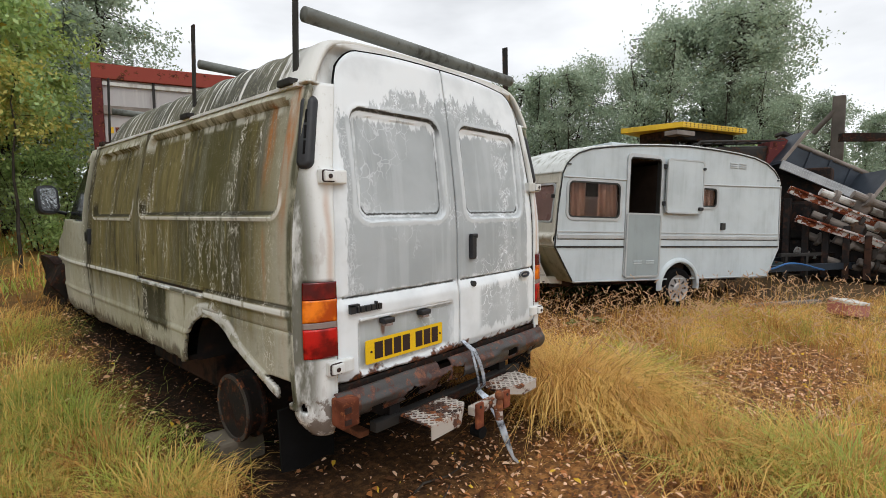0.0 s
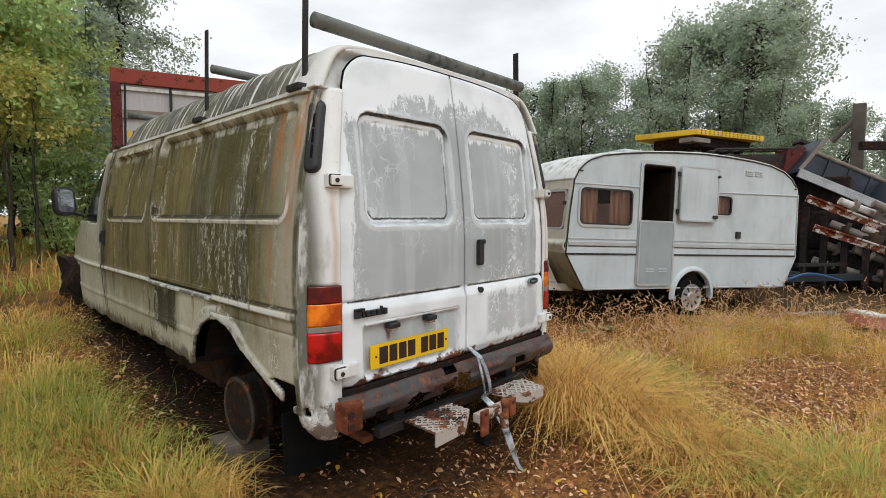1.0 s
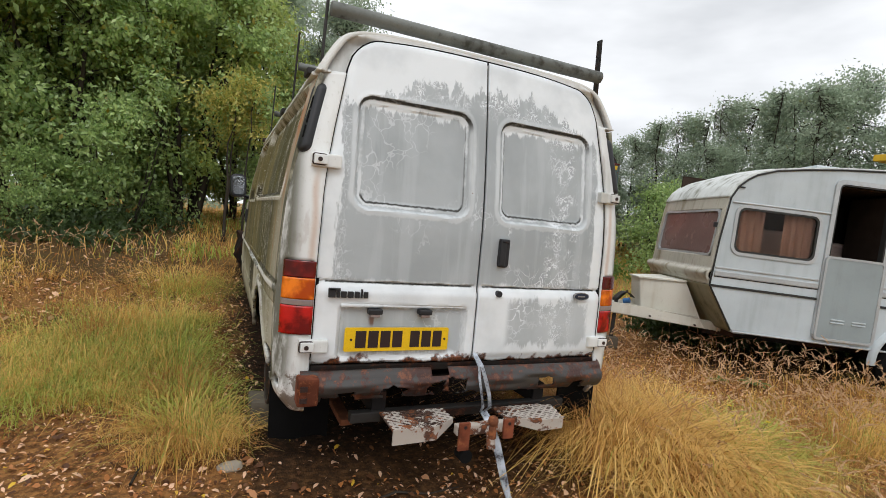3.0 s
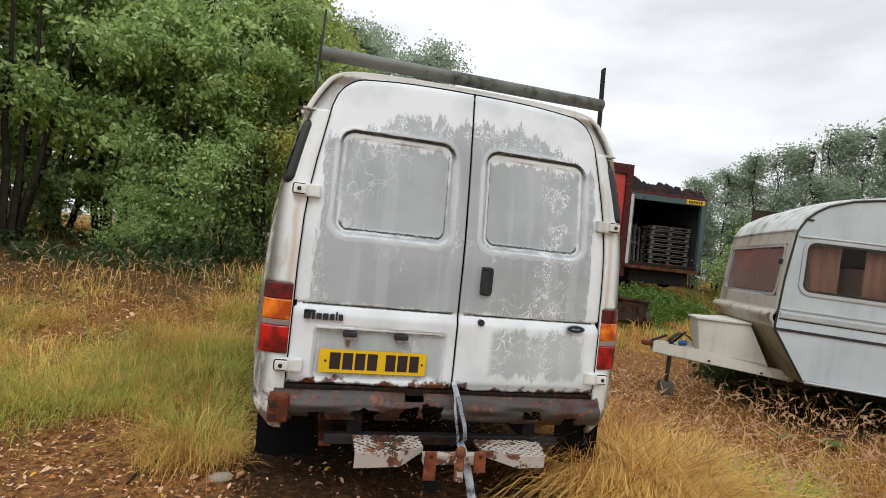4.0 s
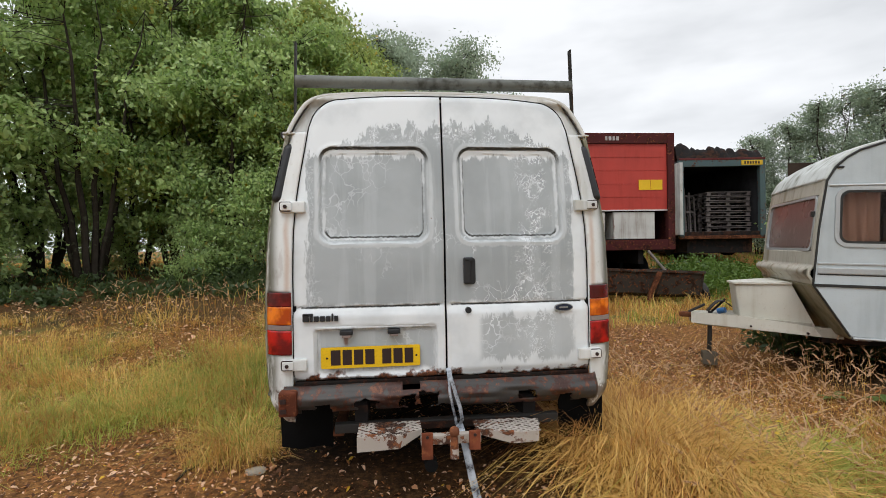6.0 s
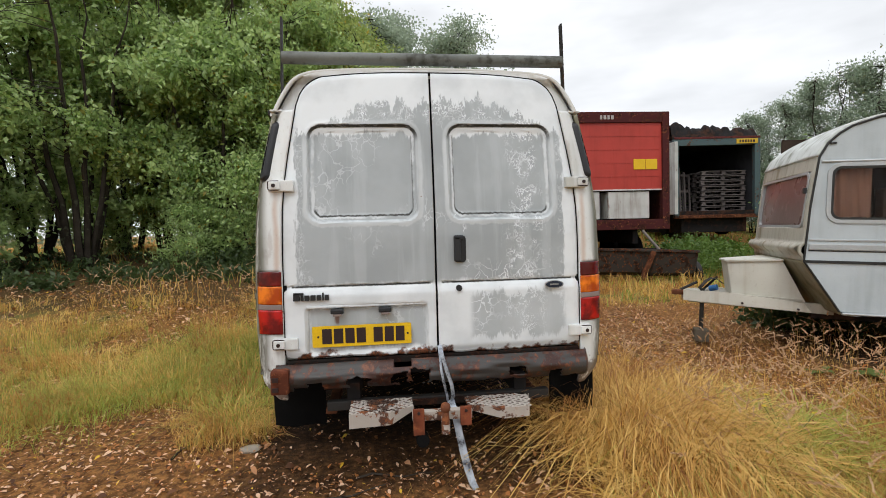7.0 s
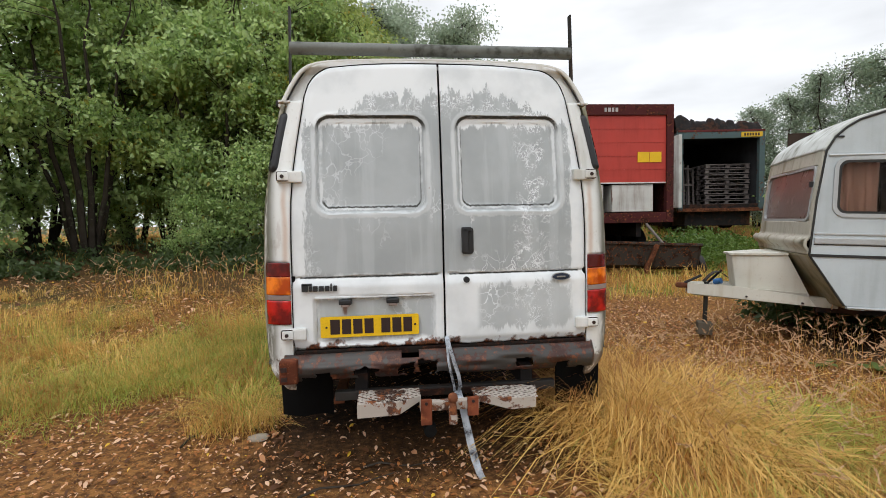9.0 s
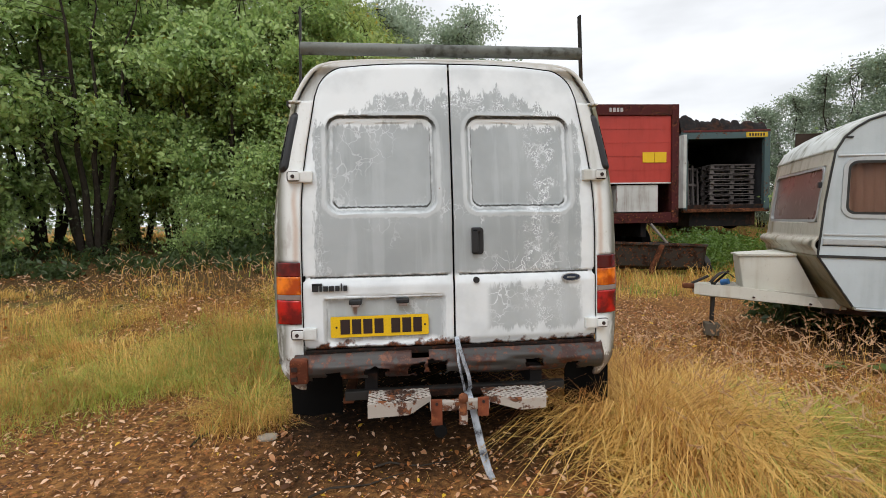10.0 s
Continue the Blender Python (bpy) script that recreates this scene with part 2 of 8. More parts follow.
def m_van_rear():
    """White paint with a grey film in the middle of each leaf, eaten into by pale tracks."""
    n = Nodes("grey_film_on_white_paint")
    wob = n.sub(n.noise(13.0, n.scaled(1.6, 1, 0.35), 4, 0.65), 0.5)
    wob2 = n.sub(n.noise(45.0, n.scaled(1.3, 1, 0.4), 3, 0.6), 0.5)
    ax = n.math("ABSOLUTE", n.x)
    side = n.ramp(n.add(ax, n.add(n.mul(wob, 0.10), n.mul(wob2, 0.05))), 0.735, 0.715)
    top = n.ramp(n.add(n.z, n.add(n.mul(wob, 0.36), n.mul(wob2, 0.12))), 2.01, 1.985)
    top = n.mul(top, n.ramp(n.add(n.add(n.z, n.mul(n.math("MAXIMUM", n.sub(ax, 0.30), 0.0), 0.45)), n.add(n.mul(wob, 0.30), n.mul(wob2, 0.12))), 2.00, 1.975))
    low = n.ramp(n.add(n.z, n.mul(wob, 0.08)), 0.99, 1.02)
    lowright = n.mul(n.band(n.x, 0.19, 0.72, 0.02), n.band(n.add(n.z, n.mul(wob, 0.2)), 0.70, 0.93, 0.015))
    lowleft = n.mul(n.band(n.add(n.x, n.mul(wob2, 0.05)), -0.68, -0.06, 0.02), n.band(n.add(n.z, n.mul(wob, 0.06)), 0.665, 0.885, 0.012))
    film = n.mul(n.mul(side, top), n.math("MAXIMUM", n.math("MAXIMUM", low, n.mul(lowright, 0.80)), n.mul(lowleft, 0.9)))
    # thin pale tracks, dense under the film's upper edge and in patches
    tr1 = n.ramp(n.cells(15.0, n.warped(n.scaled(1, 1, 0.6), 7.0, 0.22)), 0.042, 0.018)
    tr2 = n.ramp(n.cells(36.0, n.warped(n.scaled(1, 1, 0.6), 16.0, 0.16)), 0.085, 0.035)
    zone = n.math("MAXIMUM", n.band(n.z, 1.88, 2.02, 0.04), n.mul(n.band(n.add(n.x, n.mul(wob, 0.25)), 0.42, 0.60, 0.04), n.ramp(n.z, 0.6, 0.7)))
    zone = n.math("MAXIMUM", zone, n.mul(n.band(ax, 0.69, 0.73, 0.015), 0.5))
    patch = n.ramp(n.noise(2.6), 0.52, 0.62)
    tracks = n.math("MAXIMUM", n.mul(n.mul(tr2, n.ramp(n.noise(14.0), 0.42, 0.56)), zone), n.mul(n.mul(tr1, patch), n.ramp(n.x, -0.15, 0.15, 0.45, 1.0)))
    win = n.rrect(ax, n.add(n.z, n.mul(wob2, 0.006)), 0.082, 0.668, 1.335, 1.862, 0.075)
    rim = n.mul(n.band(n.add(win, n.mul(wob, 0.03)), -0.024, 0.006, 0.006), n.ramp(n.z, 1.80, 1.76, 0.25, 0.45))
    inner = n.mul(n.band(n.add(win, n.mul(wob2, 0.02)), 0.018, 0.034, 0.004), n.ramp(n.noise(6.0), 0.40, 0.55))
    topclean = n.mul(n.ramp(win, 0.012, 0.018), n.ramp(n.add(n.z, n.mul(wob, 0.16)), 1.80, 1.82))
    film = n.mul(film, n.sub(1.0, n.math("MAXIMUM", n.math("MAXIMUM", tracks, topclean), n.math("MAXIMUM", rim, n.mul(inner, 0.7)))))
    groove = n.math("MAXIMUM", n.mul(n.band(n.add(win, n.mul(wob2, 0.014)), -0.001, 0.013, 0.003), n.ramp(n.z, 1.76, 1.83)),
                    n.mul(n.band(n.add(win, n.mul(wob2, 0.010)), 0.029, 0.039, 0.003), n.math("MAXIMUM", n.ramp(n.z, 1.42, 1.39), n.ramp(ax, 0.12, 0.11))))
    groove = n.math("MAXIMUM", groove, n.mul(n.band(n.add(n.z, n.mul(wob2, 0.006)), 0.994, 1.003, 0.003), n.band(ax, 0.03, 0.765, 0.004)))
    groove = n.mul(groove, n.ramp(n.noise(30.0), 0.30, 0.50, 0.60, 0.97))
    big, fine = n.noise(2.0), n.noise(90.0)
    grey = n.mix(n.ramp(big, 0.35, 0.65), (0.375, 0.405, 0.420), (0.300, 0.326, 0.336))
    grey = n.mix(n.mul(n.ramp(n.noise(9.0, n.scaled(1.5, 1, 0.12)), 0.5, 0.65), 0.5), grey, (0.44, 0.475, 0.49))
    paint = n.mix(n.ramp(n.noise(4.0), 0.4, 0.7), (0.74, 0.775, 0.795), (0.61, 0.645, 0.665))
    col = n.mix(n.mul(film, 0.92), paint, grey)
    # rust biting up from the lower edge
    rust = n.ramp(n.add(n.z, n.add(n.mul(n.sub(n.noise(16.0), 0.5), 0.16), n.mul(n.sub(n.noise(4.0), 0.5), 0.12))), 0.652, 0.622)
    col = n.mix(rust, col, n.mix(n.ramp(fine, 0.4, 0.6), RUST, (0.05, 0.025, 0.018)))
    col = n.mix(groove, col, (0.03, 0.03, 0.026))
    drip = n.mul(n.band(n.add(n.x, n.mul(wob2, 0.02)), -0.545, -0.525, 0.006), n.band(n.z, 0.795, 0.86, 0.012))
    col = n.mix(n.mul(drip, 0.8), col, RUST)
    specks = n.mul(n.ramp(n.cells(5.0, None, "F1"), 0.02, 0.012), 0.8)
    col = n.mix(specks, col, RUST)
    return n.done(col, n.ramp(film, 0, 1, 0.35, 0.6), 0, n.add(n.mul(film, 0.6), n.mul(fine, 0.25)), 0.002)


def m_dirty_white(name, base=(0.66, 0.665, 0.65), grime=(0.2, 0.19, 0.12), amount=0.5, rust=0.0, scabs=False):
    n = Nodes(name)
    streak = n.noise(8.0, n.scaled(1.4, 1.4, 0.12), 5, 0.6)
    big, fine = n.noise(1.6), n.noise(50.0)
    col = n.mix(n.ramp(big, 0.35, 0.7), base, tuple(c * 0.84 for c in base))
    col = n.mix(n.mul(n.ramp(n.add(n.mul(streak, 0.65), n.mul(big, 0.4)), 0.5, 0.72), amount), col, grime)
    col = n.mix(n.mul(n.ramp(fine, 0.6, 0.75), amount * 0.6), col, grime)
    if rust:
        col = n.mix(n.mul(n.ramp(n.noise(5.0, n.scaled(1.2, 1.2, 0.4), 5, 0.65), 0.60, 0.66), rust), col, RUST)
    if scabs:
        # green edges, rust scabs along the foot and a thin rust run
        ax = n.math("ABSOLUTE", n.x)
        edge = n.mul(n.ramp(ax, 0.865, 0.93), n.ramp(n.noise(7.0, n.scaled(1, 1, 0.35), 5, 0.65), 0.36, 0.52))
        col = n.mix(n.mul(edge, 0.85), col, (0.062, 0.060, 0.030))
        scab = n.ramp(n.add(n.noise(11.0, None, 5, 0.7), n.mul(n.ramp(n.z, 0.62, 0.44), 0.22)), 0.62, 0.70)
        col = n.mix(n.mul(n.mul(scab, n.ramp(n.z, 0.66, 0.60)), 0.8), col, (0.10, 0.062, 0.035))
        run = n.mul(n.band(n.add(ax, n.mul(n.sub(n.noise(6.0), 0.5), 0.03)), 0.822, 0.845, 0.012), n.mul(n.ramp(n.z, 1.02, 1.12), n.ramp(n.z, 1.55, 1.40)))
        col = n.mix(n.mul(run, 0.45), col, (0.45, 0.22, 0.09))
    return n.done(col, n.ramp(streak, 0.3, 0.7, 0.35, 0.6), 0, n.add(fine, streak), 0.0015)


def m_rust(name, base=(0.16, 0.06, 0.03), paint=None, left=0.4, fresh=1.0, gloss=0.85):
    n = Nodes(name)
    a, b, fine = n.noise(6.0), n.noise(22.0, None, 6, 0.7), n.noise(110.0)
    col = n.mix(n.ramp(a, 0.35, 0.65), base, tuple(c * 0.4 for c in base))
    col = n.mix(n.mul(n.ramp(b, 0.52, 0.66), fresh), col, (0.28, 0.10, 0.04))
    if paint:
        col = n.mix(n.ramp(n.add(n.mul(a, 0.6), n.mul(b, 0.5)), 0.44 + 0.3 * left, 0.40 + 0.3 * left), col, paint)
    return n.done(col, gloss, 0.15, n.add(b, n.mul(fine, 0.5)), 0.004, 0.5, 0.2 if gloss > 0.8 else 0.45)


def m_glass(name, tint=(0.8, 0.85, 0.85), rough=0.05, alpha=None):
    n = Nodes(name)
    fine = n.noise(18.0)
    mat = n.done(tint, n.ramp(fine, 0.3, 0.8, rough, rough + 0.18))
    n.b.inputs["Transmission Weight"].default_value = 1.0
    n.b.inputs["IOR"].default_value = 1.2
    return mat


def m_leaf(name, young, old, dead=None, dead_share=0.05, gloss=0.45):
    n = Nodes(name)
    r = n.island()
    col = n.mix(r, young, old)
    if dead:
        col = n.mix(n.ramp(r, 1 - dead_share, 1 - dead_share + 0.01), col, dead)
    col = n.mix(n.ramp(n.noise(0.7), 0.4, 0.65), col, n.mix(0.5, col, young))
    mat = n.done(col, gloss, 0.0, None, 0.004, 0.5, 0.6)
    n.b.inputs["Transmission Weight"].default_value = 0.0
    tl = n.t.nodes.new("ShaderNodeBsdfTranslucent")
    mx = n.t.nodes.new("ShaderNodeMixShader")
    mx.inputs[0].default_value = 0.45
    n.put(tl.inputs["Color"], col)
    out = n.t.nodes["Material Output"]
    n.t.links.new(n.b.outputs[0], mx.inputs[1])
    n.t.links.new(tl.outputs[0], mx.inputs[2])
    n.t.links.new(mx.outputs[0], out.inputs["Surface"])
    return mat


def m_straw(name="straw_blade", green=0.0):
    """Dry blades: pale, golden and russet in drifts, with green patches where asked for."""
    n = Nodes(name)
    r = n.island()
    col = n.mix(r, (0.82, 0.535, 0.170), (0.50, 0.255, 0.055))
    drift = n.add(n.mul(n.noise(0.9), 0.65), n.mul(n.noise(3.5), 0.35))
    col = n.mix(n.mul(n.ramp(drift, 0.50, 0.62), 0.7), col, n.mix(r, (0.87, 0.640, 0.225), (0.66, 0.415, 0.090)))
    col = n.mix(n.mul(n.ramp(drift, 0.50, 0.40), 0.85), col, n.mix(r, (0.54, 0.24, 0.065), (0.26, 0.10, 0.030)))
    col = n.mix(n.ramp(r, 0.88, 0.89), col, (0.36, 0.16, 0.055))
    if green:
        lush = n.add(n.add(n.mul(n.noise(1.1, n.scaled(1, 1, 0.2, (4, 9, 0))), 0.62), n.mul(n.noise(4.2), 0.30)), n.mul(n.sub(r, 0.5), 0.22))
        lush = n.add(lush, n.mul(n.mul(n.ramp(n.x, -0.9, -1.4), n.ramp(n.y, 3.6, 2.6)), 0.050))
        wet = n.ramp(lush, 0.50 - 0.1 * green, 0.60 - 0.1 * green)
        col = n.mix(n.mul(wet, 0.9), col, n.mix(n.ramp(n.noise(7.0), 0.4, 0.6), (0.54, 0.52, 0.115), (0.24, 0.31, 0.060)))
    return leafy(n, col, 0.6)


def m_litter():
    """Fallen leaves: some dark and wet, most russet, some pale pink-brown and dry."""
    n = Nodes("fallen_leaf")
    r = n.island()
    col = n.mix(n.ramp(r, 0.25, 0.55), (0.11, 0.045, 0.018), (0.50, 0.20, 0.060))
    col = n.mix(n.ramp(r, 0.60, 0.82), col, (0.88, 0.60, 0.40))
    col = n.mix(n.ramp(r, 0.975, 0.98), col, (0.78, 0.52, 0.05))
    return leafy(n, col, 0.5)


def leafy(n, col, gloss):
    """Finishes a thin, slightly see-through surface."""
    mat = n.done(col, gloss)
    tl = n.t.nodes.new("ShaderNodeBsdfTranslucent")
    mx = n.t.nodes.new("ShaderNodeMixShader")
    mx.inputs[0].default_value = 0.35
    n.put(tl.inputs["Color"], col)
    n.t.links.new(n.b.outputs[0], mx.inputs[1])
    n.t.links.new(tl.outputs[0], mx.inputs[2])
    n.t.links.new(mx.outputs[0], n.t.nodes["Material Output"].inputs["Surface"])
    return mat


def m_lens(name, deep, bright):
    """Ribbed lamp plastic under a clear gloss."""
    n = Nodes(name)
    glow = n.ramp(n.noise(11.0), 0.40, 0.66)
    rib = n.math("SINE", n.mul(n.z, 2600.0))
    mat = n.done(n.mix(glow, deep, bright), 0.10, 0, n.add(rib, n.noise(40.0)), 0.0002, 0.3)
    n.b.inputs["Coat Weight"].default_value = 0.25
    n.b.inputs["Coat Roughness"].default_value = 0.06
    return mat


def m_ground():
    """Dark trodden earth by the van, straw mat elsewhere, with moss."""
    n = Nodes("earth_and_straw")
    a, b, c, fine = n.noise(0.8), n.noise(4.0), n.noise(22.0, None, 6, 0.7), n.noise(120.0)
    straw = n.mix(n.ramp(c, 0.35, 0.65), (0.38, 0.215, 0.060), (0.16, 0.076, 0.022))
    straw = n.mix(n.ramp(n.add(n.mul(a, 0.6), n.mul(b, 0.4)), 0.5, 0.62), straw, (0.17, 0.165, 0.045))
    earth = n.mix(n.ramp(c, 0.4, 0.62), (0.120, 0.054, 0.019), (0.34, 0.160, 0.052))
    earth = n.mix(n.ramp(fine, 0.58, 0.72), earth, (0.36, 0.215, 0.095))
    wob = n.mul(n.sub(b, 0.5), 0.9)
    bare = n.mul(n.ramp(n.add(n.math("ABSOLUTE", n.sub(n.x, -1.1)), wob), 2.6, 1.7), n.ramp(n.add(n.math("ABSOLUTE", n.sub(n.y, 0.4)), wob), 4.0, 2.2))
    yard = n.mul(n.ramp(n.add(n.math("ABSOLUTE", n.sub(n.x, 4.9)), wob), 3.6, 2.4), n.ramp(n.add(n.math("ABSOLUTE", n.sub(n.y, 2.2)), wob), 3.4, 2.0))
    px, py = n.mul(n.sub(n.x, 2.75), 0.42), n.add(n.y, 1.12)
    worn = n.ramp(n.add(n.math("SQRT", n.add(n.mul(px, px), n.mul(py, py))), n.mul(wob, 0.3)), 0.66, 0.45)
    col = n.mix(n.math("MAXIMUM", n.math("MAXIMUM", bare, yard), worn), straw, earth)
    # leaf mould below the trees, darkened by shade put into its colour
    shaded_mould = n.mul(n.ramp(n.add(n.x, wob), -0.6, -1.6), n.band(n.add(n.y, wob), 3.9, 10.5, 0.5))
    col = n.mix(n.mul(shaded_mould, 0.85), col, n.mix(n.ramp(c, 0.4, 0.62), (0.030, 0.020, 0.010), (0.10, 0.055, 0.022)))
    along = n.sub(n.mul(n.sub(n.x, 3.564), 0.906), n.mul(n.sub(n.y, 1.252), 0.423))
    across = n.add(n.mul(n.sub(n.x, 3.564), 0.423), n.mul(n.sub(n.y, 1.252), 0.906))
    # shade under scrap and caravan, painted into the ground as near-black earth
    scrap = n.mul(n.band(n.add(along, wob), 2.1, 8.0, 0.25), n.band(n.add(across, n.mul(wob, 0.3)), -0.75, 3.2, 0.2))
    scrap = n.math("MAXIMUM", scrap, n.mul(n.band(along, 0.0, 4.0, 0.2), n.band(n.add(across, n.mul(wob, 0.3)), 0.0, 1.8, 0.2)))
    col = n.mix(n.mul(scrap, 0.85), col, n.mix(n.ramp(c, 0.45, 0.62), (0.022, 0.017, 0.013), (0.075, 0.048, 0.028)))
    # black oily earth at the van's tail; under the van, shade painted as black
    oil_shade = n.mul(n.ramp(n.add(n.math("ABSOLUTE", n.add(n.x, 0.1)), n.mul(wob, 0.5)), 1.15, 0.80), n.ramp(n.add(n.y, n.mul(wob, 0.4)), -0.48, -0.10))
    oil_shade = n.mul(oil_shade, n.ramp(n.y, 5.2, 4.6))
    col = n.mix(n.mul(oil_shade, n.ramp(n.y, 0.1, 0.7, 0.72, 0.95)), col, n.mix(n.ramp(c, 0.5, 0.65), (0.007, 0.005, 0.004), (0.040, 0.020, 0.012)))
    return n.done(col, 0.9, 0, n.add(c, n.mul(fine, 0.6)), 0.02, 0.7, 0.15)


